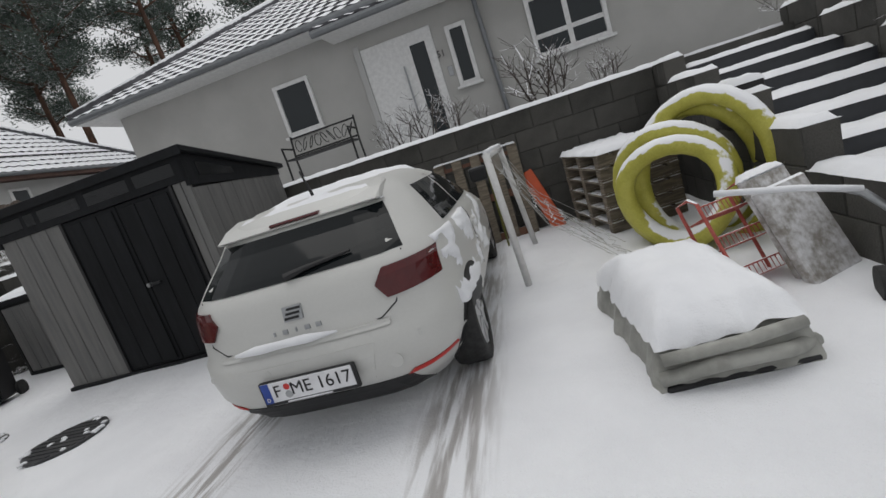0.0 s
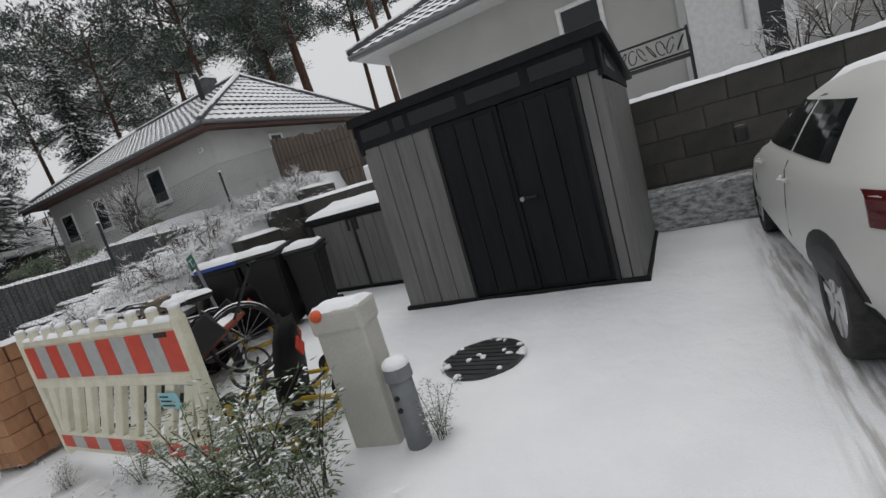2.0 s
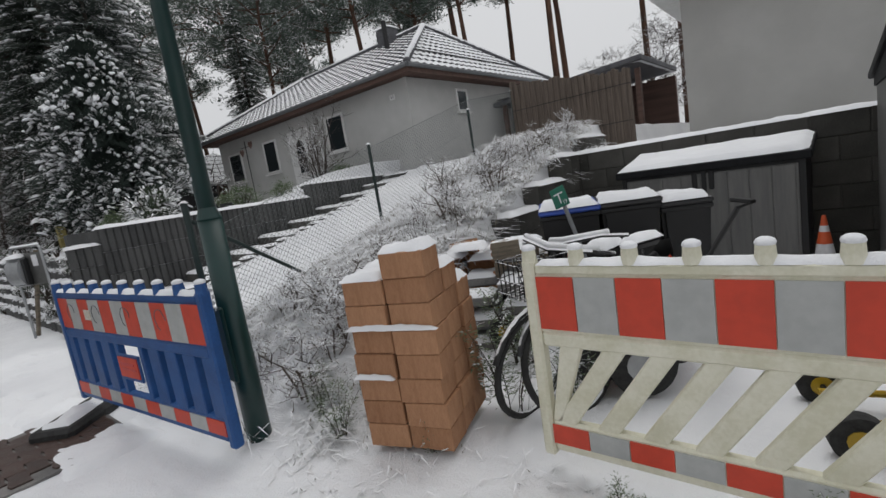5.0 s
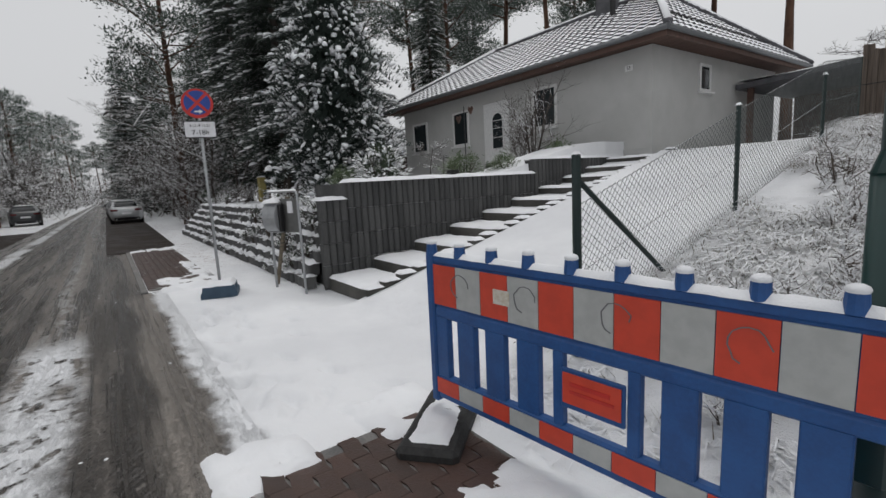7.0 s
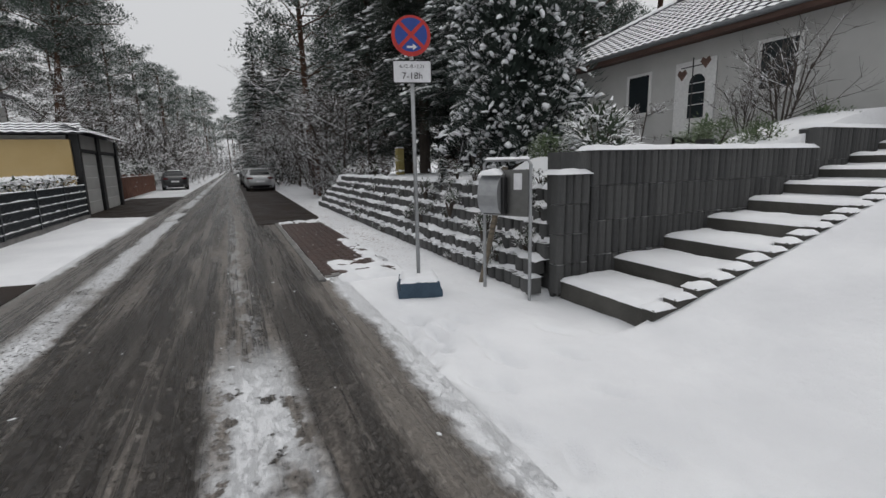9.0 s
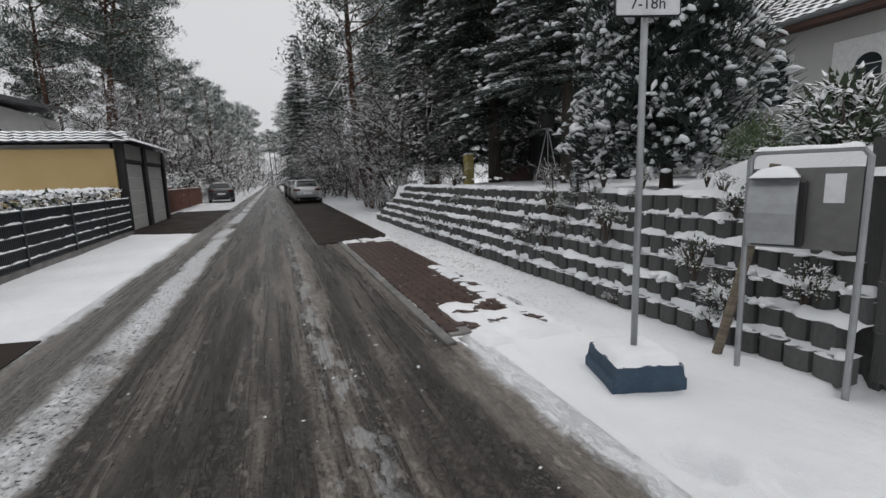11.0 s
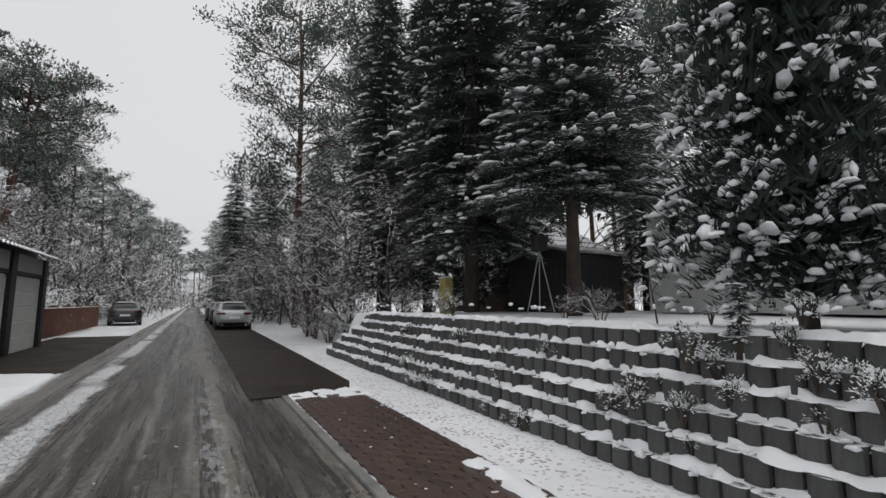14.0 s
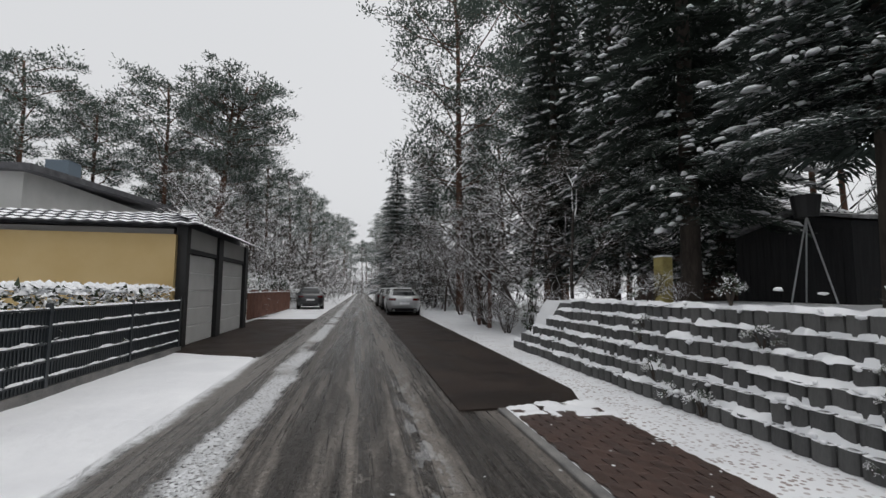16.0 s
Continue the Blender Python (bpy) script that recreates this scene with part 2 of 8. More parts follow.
def snowcap(x0, y0, x1, y1, z, th=0.05, step=0.06, bm=None, slope=0.0, lump=0.35):
    """Lying snow with rounded, uneven edges on a level rectangle (slope: rise per metre along y)."""
    bm = bm or bmesh.new()
    nx, ny = max(3, round((x1 - x0) / step)), max(3, round((y1 - y0) / step))
    rows = []
    for i in range(nx + 1):
        row = []
        for j in range(ny + 1):
            x, y = x0 + (x1 - x0) * i / nx, y0 + (y1 - y0) * j / ny
            e = min(x - x0, x1 - x, y - y0, y1 - y)
            k = math.sqrt(max(0.0, 1 - (1 - min(1, e / (th * 1.2))) ** 2))
            w = 1 + lump * (noise.noise(Vector((x * 5, y * 5, z * 7))) + 0.5 * noise.noise(Vector((x * 17, y * 17, z))))
            edge = 0.012 * noise.noise(Vector((x * 13, y * 13, z + 4)))
            row.append(bm.verts.new((x + (edge if i in (0, nx) else 0), y + (edge if j in (0, ny) else 0), z - 0.006 + slope * (y - y0) + th * k * w)))
        rows.append(row)
    for i in range(nx):
        for j in range(ny):
            bm.faces.new((rows[i][j], rows[i + 1][j], rows[i + 1][j + 1], rows[i][j + 1]))
    return bm


def soup(name, verts, faces, material):
    me = bpy.data.meshes.new(name)
    me.from_pydata(verts, [], faces)
    me.materials.append(material)
    return me


def words(name, text, size, material, parent, m, depth=0.002, label="", align="CENTER", bold=0.0):
    """Lettering in the built-in font, turned into a mesh."""
    cu = bpy.data.curves.new(name, "FONT")
    cu.body, cu.size, cu.extrude, cu.align_x, cu.align_y = text, size, depth, align, "CENTER"
    cu.offset = bold
    tmp = bpy.data.objects.new(name, cu)
    me = bpy.data.meshes.new_from_object(tmp)
    bpy.data.objects.remove(tmp)
    me.transform(m)
    me.materials.clear()
    me.materials.append(material)
    ob = new(name, me)
    ob.parent = parent
    return tagged(ob, label)


def ease(a, b, v):
    k = min(1.0, max(0.0, (v - a) / (b - a)))
    return k * k * (3 - 2 * k)

# ---------------------------------------------------------------- ground, road, walls


def bank_z(y):
    return min(2.0, max(0.0, 0.35 + 0.29 * (y - 3.57))) * ease(2.7, 4.0, y)


def drive_z(y):
    return min(1.95, max(0.0, 0.255 * (y - 3.45)))


def ground_z(x, y):
    """The lie of the land: yard, bank, sloping drive and raised gardens."""
    z = 0.0
    if x > -16.98 and y > 2.7:
        on_bank = ease(-9.7, -10.5, x) if y < 5.9 else ease(-10.15, -10.3, x)
        yard = 1.56 if y > 8.4 and x > -11.2 else 0.0
        right = max(yard, on_bank * bank_z(y))
        z = right + (drive_z(y) - right) * ease(-12.05, -12.75, x) - (0.12 * ease(2.7, 3.7, y) if x < -15.6 else 0.0)
    elif x <= -16.98 and y > 4.15:
        z = 1.12 * ease(-33.0, -31.3, x) + 0.42 * ease(-19.6, -18.0, x) + 0.75 * ease(6.5, 11.0, y) * ease(-21.5, -18.5, x)
    return z


def spread(lo, hi, step, far):
    mid = list(np.arange(lo, hi + 1e-6, step))
    out, d, g = [], step, 0.0
    while g < far:
        d *= 1.35
        g += d
        out.append(g)
    return [lo - g for g in reversed(out)] + mid + [hi + g for g in out]


xs, ys = spread(-34.0, 2.2, 0.12, 900), spread(-3.0, 12.0, 0.12, 900)
xs = sorted(set([round(v, 3) for v in xs if not -17.0 < v < -12.4] + [round(-17.0 + 0.045 * k, 3) for k in range(103)]))
ys = sorted(set([round(v, 3) for v in ys if not 1.4 < v < 3.3] + [round(1.4 + 0.045 * k, 3) for k in range(43)]))
FEET = ((-15.38, 2.61, 20), (-14.79, 2.47, 30), (-14.18, 2.15, 15), (-15.9, 2.85, 25), (-13.6, 2.35, 20), (-13.3, 1.9, 30), (-16.5, 2.2, 10), (-16.7, 1.8, 20), (-14.6, 1.7, 10), (-13.0, 2.6, 40), (-15.2, 1.9, 5), (-16.0, 1.75, 30), (-12.8, 2.2, 50), (-14.0, 1.62, 60), (-15.24, 1.79, 35), (-14.58, 1.50, 20), (-13.7, 1.95, 30))
walk_r = random.Random(14)
FEET = FEET + tuple((walk_r.uniform(-16.8, -12.6), 1.42 + 0.75 * walk_r.random() ** 1.5, walk_r.uniform(-35, 35)) for k in range(34))
verts, faces = [], []
ny = len(ys)
for x in xs:
    for y in ys:
        z = ground_z(x, y)
        lump = 0.0
        if not (-2.3 < y < (1.50 if x > -18.6 else 1.25)):
            p = Vector((x, y, 0))
            lump = 0.018 * noise.noise(p * 1.1) + 0.008 * noise.noise(p * 4.3)
            if -12.05 < x < -9.7 and y > 3.6:
                lump += 0.05 * noise.noise(p * 2.4) + 0.03 * noise.noise(p * 6)
            lump += 0.018
            # wheel ruts and footprints in the yard and on the verge
            if x > -8 and y < 9:
                for rut in (-3.33, -1.86):
                    lump -= 0.022 * math.exp(-((x - rut - 0.05 * math.sin(y * 1.3)) / 0.11) ** 2)
            if -20 < x < -9.5 and 1.2 < y < 3.3:
                for fx, fy, fa in FEET:
                    if abs(x - fx) < 0.4 and abs(y - fy) < 0.4:
                        c, s = math.cos(radians(fa)), math.sin(radians(fa))
                        u, w = (x - fx) * c + (y - fy) * s, (y - fy) * c - (x - fx) * s
                        q = (u / 0.15) ** 2 + (w / 0.06) ** 2
                        lump += -0.065 * math.exp(-q * q) + 0.006 * math.exp(-((q - 2.0) / 0.7) ** 2)
                lump += 0.009 * noise.noise(p * 5) + 0.008 * noise.noise(p * 15) - 0.012 * math.exp(-((y - 1.75 + 0.02 * (x + 15) + 0.12 * noise.noise(p * 0.9)) / 0.09) ** 2)
        else:
            z = -0.02
        verts.append((x, y, z + lump))
n = len(ys)
for i in range(len(xs) - 1):
    for j in range(n - 1):
        a = i * n + j
        faces.append((a, a + n, a + n + 1, a + 1))


def ground_material():
    m, nt, b = mat_base("snowy_ground", 0.75)
    v = coords(nt)
    sep = nt.nodes.new("ShaderNodeSeparateXYZ")
    nt.links.new(v, sep.inputs["Vector"])
    X, Y = sep.outputs["X"], sep.outputs["Y"]
    big, mid, fine = noise_of(nt, 0.8, v, 6), noise_of(nt, 9.0, v, 5), noise_of(nt, 110.0, v, 3)
    col = mix(nt, band(nt, big, 0.3, 0.7), (0.71, 0.72, 0.745), (0.81, 0.82, 0.84))
    # brown wheel tracks of the yard
    rut = noise_of(nt, 3.0, coords(nt, (6.0, 0.5, 1)), 6)
    for x in (-3.33, -1.86):
        d = calc(nt, "ABSOLUTE", calc(nt, "SUBTRACT", X, x))
        k = calc(nt, "MULTIPLY", band(nt, d, 0.30, 0.08), band(nt, rut, 0.40, 0.62))
        k = calc(nt, "MULTIPLY", k, band(nt, Y, 9.0, 6.0))
        col = mix(nt, calc(nt, "MULTIPLY", k, 0.75), col, (0.22, 0.20, 0.18))
    # fallen leaves and grit along the palisade
    leaf = nt.nodes.new("ShaderNodeTexVoronoi")
    leaf.inputs["Scale"].default_value = 17.0
    nt.links.new(v, leaf.inputs["Vector"])
    speck = calc(nt, "MULTIPLY", band(nt, leaf.outputs["Distance"], 0.42, 0.28), band(nt, noise_of(nt, 3.0, v, 6), 0.36, 0.58))
    zone = calc(nt, "MULTIPLY", band(nt, X, -18.0, -23.0), calc(nt, "MULTIPLY", band(nt, Y, 1.2, 1.6), band(nt, Y, 4.2, 2.6)))
    col = mix(nt, calc(nt, "MULTIPLY", calc(nt, "MULTIPLY", speck, zone), 0.8), col, (0.14, 0.075, 0.05))
    put(nt, b.inputs["Base Color"], col)
    relief(nt, b, calc(nt, "ADD", mid, calc(nt, "MULTIPLY", fine, 0.35)), 0.6, 0.035)
    return m


ground = tagged(new("ground", soup("ground", verts, faces, ground_material())), "fresh snow lying over yard, verge, bank and gardens", "ground", "", "structure")
for p in ground.data.polygons:
    p.use_smooth = True


def road_material():
    """Wet asphalt under slush, with wheel tracks along x and ragged snow at the sides."""
    m, nt, b = mat_base("slushy_asphalt", 0.4)
    v = coords(nt)
    sep = nt.nodes.new("ShaderNodeSeparateXYZ")
    nt.links.new(v, sep.inputs["Vector"])
    X, Y = sep.outputs["X"], sep.outputs["Y"]
    wob = noise_of(nt, 0.7, v, 5)
    rag = noise_of(nt, 5.0, v, 6, 0.65)
    yy = calc(nt, "ADD", Y, calc(nt, "ADD", calc(nt, "MULTIPLY", calc(nt, "SUBTRACT", wob, 0.5), 0.35), calc(nt, "MULTIPLY", calc(nt, "SUBTRACT", rag, 0.5), 0.22)))
    grit, fine = noise_of(nt, 140.0, v, 3), noise_of(nt, 32.0, v, 5)
    streak = noise_of(nt, 1.0, coords(nt, (0.10, 5.0, 1)), 8, 0.62)
    streak2 = noise_of(nt, 1.0, coords(nt, (0.8, 26.0, 1)), 6, 0.6)
    col = mix(nt, band(nt, grit, 0.35, 0.7), (0.017, 0.0145, 0.0125), (0.046, 0.039, 0.034))
    slush = calc(nt, "ADD", calc(nt, "MULTIPLY", streak, 0.65), calc(nt, "MULTIPLY", streak2, 0.35))
    slush = band(nt, slush, 0.45, 0.57)
    slush = calc(nt, "MULTIPLY", slush, band(nt, fine, 0.25, 0.55))
    col = mix(nt, calc(nt, "MULTIPLY", slush, 0.85), col, (0.235, 0.208, 0.184))
    lumps = band(nt, noise_of(nt, 8.0, coords(nt, (0.7, 1.5, 1)), 8, 0.72), 0.49, 0.60)
    col = mix(nt, calc(nt, "MULTIPLY", lumps, 0.5), col, (0.30, 0.275, 0.25))
    verge = calc(nt, "MULTIPLY", band(nt, yy, 0.90, 1.12), band(nt, X, -19.0, -18.2))
    col = mix(nt, calc(nt, "MULTIPLY", verge, 0.45), col, (0.26, 0.235, 0.21))
    far_side = calc(nt, "MULTIPLY", band(nt, yy, -1.5, -1.7), 0.4)
    col = mix(nt, far_side, col, (0.21, 0.205, 0.20))
    near = band(nt, X, -17.0, -15.8)
    for centre, half, amount in ((-0.65, 0.20, 0.9), (-0.10, 0.09, 0.85), (0.80, 0.22, 0.8), (-1.12, 0.10, 0.6)):
        trk = band(nt, calc(nt, "ABSOLUTE", calc(nt, "SUBTRACT", calc(nt, "ADD", Y, calc(nt, "MULTIPLY", calc(nt, "SUBTRACT", wob, 0.5), 0.5)), centre)), half + 0.10, half)
        trk = calc(nt, "MULTIPLY", trk, band(nt, noise_of(nt, 1.0, coords(nt, (0.25, 3.0, 1)), 4), 0.32, 0.55))
        col = mix(nt, calc(nt, "MULTIPLY", trk, amount), col, (0.026, 0.022, 0.019))

    def lane(centre, half, soft=0.12):
        return band(nt, calc(nt, "ABSOLUTE", calc(nt, "SUBTRACT", yy, centre)), half + soft, half)
    crumbs = band(nt, noise_of(nt, 4.5, v, 7, 0.62), 0.40, 0.47)
    patch = calc(nt, "MULTIPLY", calc(nt, "MULTIPLY", lane(0.34, 0.12, 0.22), crumbs), calc(nt, "MULTIPLY", near, band(nt, noise_of(nt, 1.3, v, 5), 0.30, 0.42)))
    line = calc(nt, "MULTIPLY", lane(0.27, 0.05, 0.13), band(nt, noise_of(nt, 1.0, coords(nt, (2.2, 6.0, 1)), 7, 0.65), 0.50, 0.55))
    line = calc(nt, "MULTIPLY", calc(nt, "MULTIPLY", line, band(nt, X, -31.0, -24.0)), 0.32)
    patch = calc(nt, "MAXIMUM", patch, line)
    strip = calc(nt, "MULTIPLY", calc(nt, "MULTIPLY", lane(-1.45, 0.10, 0.14), band(nt, fine, 0.30, 0.5)), band(nt, noise_of(nt, 0.5, v, 3), 0.30, 0.50))
    side_r = calc(nt, "MULTIPLY", band(nt, yy, 1.34, 1.46), band(nt, X, -19.2, -18.6))
    side_l = calc(nt, "MULTIPLY", band(nt, yy, -2.10, -2.24), calc(nt, "MULTIPLY", band(nt, X, -31.0, -29.6), band(nt, X, -19.0, -20.5)))
    white = calc(nt, "MAXIMUM", calc(nt, "MAXIMUM", patch, strip), calc(nt, "MAXIMUM", side_r, side_l))
    col = mix(nt, white, col, (0.70, 0.71, 0.73))
    put(nt, b.inputs["Base Color"], col)
    wet = calc(nt, "ADD", calc(nt, "MULTIPLY", slush, 0.35), 0.22)
    nt.links.new(calc(nt, "MAXIMUM", wet, calc(nt, "MULTIPLY", white, 0.75)), b.inputs["Roughness"])
    tread = nt.nodes.new("ShaderNodeTexWave")
    tread.wave_type, tread.bands_direction = "BANDS", "DIAGONAL"
    tread.inputs["Scale"].default_value, tread.inputs["Distortion"].default_value, tread.inputs["Detail"].default_value = 9.0, 2.5, 2.0
    nt.links.new(v, tread.inputs["Vector"])
    h = calc(nt, "ADD", calc(nt, "MULTIPLY", fine, 1.0), calc(nt, "ADD", calc(nt, "MULTIPLY", white, 0.8), calc(nt, "MULTIPLY", tread.outputs["Fac"], calc(nt, "MULTIPLY", lane(0.78, 0.16), 0.35))))
    relief(nt, b, calc(nt, "ADD", h, calc(nt, "ADD", calc(nt, "MULTIPLY", slush, 0.4), calc(nt, "MULTIPLY", lumps, 0.5))), 0.75, 0.03)
    return m


bm = bmesh.new()
road_x = list(np.arange(-60, 12, 0.5)) + [40, 120]
road_x = [-900, -400, -200, -120, -80] + road_x
road_y = [-2.28, -1.9, -1.45, -1.0, -0.4, 0.28, 0.8, 1.1, 1.28, 1.45, 1.58]
grid = [[bm.verts.new((x, y, 0.012 + (0.012 if y in (-2.28, 1.58) else 0.01 * noise.noise(Vector((x * 0.7, y * 3, 0))) if abs(x) < 60 else 0))) for y in road_y] for x in road_x]
for i in range(len(road_x) - 1):
    for j in range(len(road_y) - 1):
        bm.faces.new((grid[i][j], grid[i + 1][j], grid[i + 1][j + 1], grid[i][j + 1]))
ROAD = road_material()
solid("road", bm, ROAD, "wet asphalt street with slush and wheel tracks", "road", smooth=True)
TAR = surface("fresh_wet_asphalt", (0.015, 0.011, 0.0095), (0.040, 0.030, 0.025), 1.2, 0.5, bump=0.5, fine=120, rough2=0.7)
TAR.node_tree.nodes["Principled BSDF"].inputs["Specular IOR Level"].default_value = 0.12
# parking strip of newer asphalt, and the forecourt before the garages
solid("parking_strip", slab([(-25.7, 0.8), (-25.75, 1.4), (-25.6, 1.9), (-25.8, 2.3), (-26.6, 2.55), (-31, 2.62), (-60, 3.0), (-60, 0.8)], "z", 0.0, 0.034), TAR, "dark wet asphalt parking strip beside the street", "pavement")
solid("forecourt", slab([(-30.2, -2.2), (-42.0, -2.2), (-42.0, -4.7), (-31.4, -4.7)], "z", 0.0, 0.034), TAR, "wet asphalt forecourt before the garages", "pavement")
solid("forecourt", slab([(-18.0, -2.2), (-20.4, -2.2), (-21.6, -9.0), (-16.0, -9.0)], "z", 0.0, 0.034), TAR, "wet asphalt drive opposite", "pavement")
solid("kerb", box(-25.7, 1.24, -0.05, -18.7, 1.34, 0.045, 0.01), CURB, "low concrete kerb beside brown pavers", "kerb")

# dark block wall before number 51, with its coping of snow


def block_wall(name, axis, at, a, b, z0, z1, thick, label, face=-1, length=0.5, high=0.25):
    """A wall of concrete blocks along x (axis x, at y) or along y (axis y, at x)."""
    base = solid(name, box(*((a, at, z0, b, at + thick, z1 - 0.01) if axis == "x" else (at, a, z0, at + thick, b, z1 - 0.01))), BLOCK, label, "wall")
    shared = {}
    rows = max(1, round((z1 - z0) / high))
    h = (z1 - z0) / rows
    for r in range(rows):
        p = a - (length / 2 if r % 2 else 0)
        while p < b - 0.02:
            lo, hi = max(a, p), min(b, p + length)
            key = round(hi - lo, 3)
            if key not in shared:
                w = hi - lo - 0.008
                shared[key] = finish(box(0.004, -0.012, 0.004, w, 0.012, h - 0.004, 0.006) if axis == "x" else box(-0.012, 0.004, 0.004, 0.012, w, h - 0.004, 0.006), "block")
            ob = part("block", shared[key], BLOCK, base)
            s = at if face < 0 else at + thick
            ob.location = (lo, s, z0 + r * h) if axis == "x" else (s, lo, z0 + r * h)
            p += length
    return base


block_wall("wall_yard", "x", 8.3, -10.2, 0.55, 0.0, 1.56, 0.24, "dark wet concrete block retaining wall before the white house")
for k, (y0, y1, top) in enumerate(((8.54, 9.4, 1.80), (7.7, 8.28, 1.56), (6.9, 7.7, 1.25), (6.1, 6.9, 0.98), (5.4, 6.1, 0.70))):
    block_wall("wall_side", "y", -10.3, y0, y1, 0.0, top, 0.22, "stepped dark concrete block wall at the bank", face=1)
    part("snow", snowcap(-10.32, y0, -10.04, y1, top, 0.06), SNOW, solid("coping", box(-10.31, y0, top - 0.012, -10.07, y1, top), BLOCK, "concrete coping under snow", "wall"), smooth=True)
solid("snow_cover", snowcap(-10.2, 8.27, 0.6, 8.56, 1.56, 0.05), SNOW, "line of snow on the block wall", "snow", "stuff", smooth=True)
solid("wall_plinth", box(-4.45, 8.0, 0, -3.1, 8.3, 0.5, 0.03), surface("rough_snowy_concrete", (0.12, 0.12, 0.12), (0.6, 0.61, 0.62), 9, 0.9, bump=0.9, fine=30, stretch=(1, 1, 2.5)), "rough concrete plinth dusted with snow", "wall")

# ---------------------------------------------------------------- palisade terrace along the street


def palisade_mesh(w, h, d):
    """One block with a rounded, ribbed front (front towards -y)."""
    bm = bmesh.new()
    pts = [(w / 2, d)] + [(w / 2 * math.cos(a), -0.055 * math.sin(a) ** 0.7) for a in (0.0, 0.5, 1.0, math.pi / 2, math.pi - 1.0, math.pi - 0.5, math.pi)] + [(-w / 2, d)]
    bm2 = slab(pts, "z", 0, h, bm)
    return finish(bm2, "block")


COURSE = 0.196
terrace = solid("wall_terrace", slab([(3.62, -0.1), (3.62, 0.15), (4.2, 1.1), (4.2, -0.1)], "x", -30.6, -16.9), PALISADE, "terraced palisade retaining wall with snow on every course", "wall")
pal_mesh = palisade_mesh(0.184, COURSE - 0.012, 0.14)
count = 0
rest = bmesh.new()
rng = random.Random(4)
for r in range(7):
    y = 3.36 + 0.105 * r
    end = -31.4 + 0.42 * r
    start = -16.95 if r < 6 else -16.95
    x = start - 0.096 * (r % 2) - 0.10
    stop = end if r < 6 else -17.5
    while x > stop:
        m = Matrix.Translation((x, y + rng.uniform(-0.012, 0.012), r * COURSE + rng.uniform(-0.008, 0.008))) @ Matrix.Rotation(rng.uniform(-0.03, 0.03), 4, "Z")
        if x > -27.5 and count < 300 and not (r == 0 and x > -17.3):
            ob = part("block", pal_mesh, PALISADE, terrace)
            ob.matrix_basis = m
            count += 1
        else:
            tmp = rest.verts
            n0 = len(tmp)
            rest.from_mesh(pal_mesh)
            rest.verts.ensure_lookup_table()
            for v in rest.verts[n0:]:
                v.co = m @ v.co
        x -= 0.192
    # uneven snow lying on each course
    cap = bmesh.new()
    snowcap(stop - 0.05, y - 0.05, start, y + 0.16, (r + 1) * COURSE - 0.004, 0.045, 0.05, cap, lump=1.1)
    for v in cap.verts:
        k = noise.noise(Vector((v.co.x * 2.1, r * 3.7, 0))) + 0.6 * noise.noise(Vector((v.co.x * 6.0, r * 1.7, 3)))
        if v.co.y < y + 0.05 and k < 0.05:
            v.co.z -= 0.04
            v.co.y += 0.05
        elif v.co.y < y and k > 0.3:
            v.co.z -= 0.03 * k
            v.co.y -= 0.02
    part("snow", cap, SNOW, terrace, "lumpy snow on the course", True)
tagged(part("block", rest, PALISADE, terrace), "", "", "", "stuff")

# wall of ribbed palisades beside the steps of number 53
ribs = solid("wall_drive", box(-17.1, 3.66, -0.1, -16.86, 8.36, 1.60), PALISADE, "tall dark ribbed palisade wall beside the garden steps", "wall")
rib_mesh = {}
for (y0, y1, top) in ((3.60, 4.08, 1.36), (4.08, 8.36, 1.62), (8.36, 11.4, 1.92)):
    rows = 4
    y = y0
    while y < y1 - 0.05:
        for r in range(rows):
            h = top / rows
            key = (round(h, 3))
            if key not in rib_mesh:
                pts = [(-0.12, 0.0), (-0.12, 0.108)] + [(0.028 * math.sin(a), 0.054 + 0.054 * math.cos(a)) for a in (0, 0.8, math.pi / 2, math.pi - 0.8, math.pi)]
                rib_mesh[key] = finish(slab(pts, "z", 0.003, h - 0.003), "palisade")
            ob = part("palisade", rib_mesh[key], PALISADE, ribs)
            ob.location = (-16.84 + 0.006 * ((r + int(y * 9)) % 3), y, r * h)
        y += 0.112
part("wall_end", box(-17.1, 8.36, 0.4, -16.86, 11.4, 1.9), PALISADE, ribs)
part("snow", snowcap(-17.12, 4.06, -16.78, 8.36, 1.62, 0.06), SNOW, ribs, "", True)
part("snow", snowcap(-17.12, 3.58, -16.78, 4.06, 1.36, 0.06), SNOW, ribs, "", True)
part("snow", snowcap(-17.12, 8.36, -16.78, 11.4, 1.92, 0.06), SNOW, ribs, "", True)

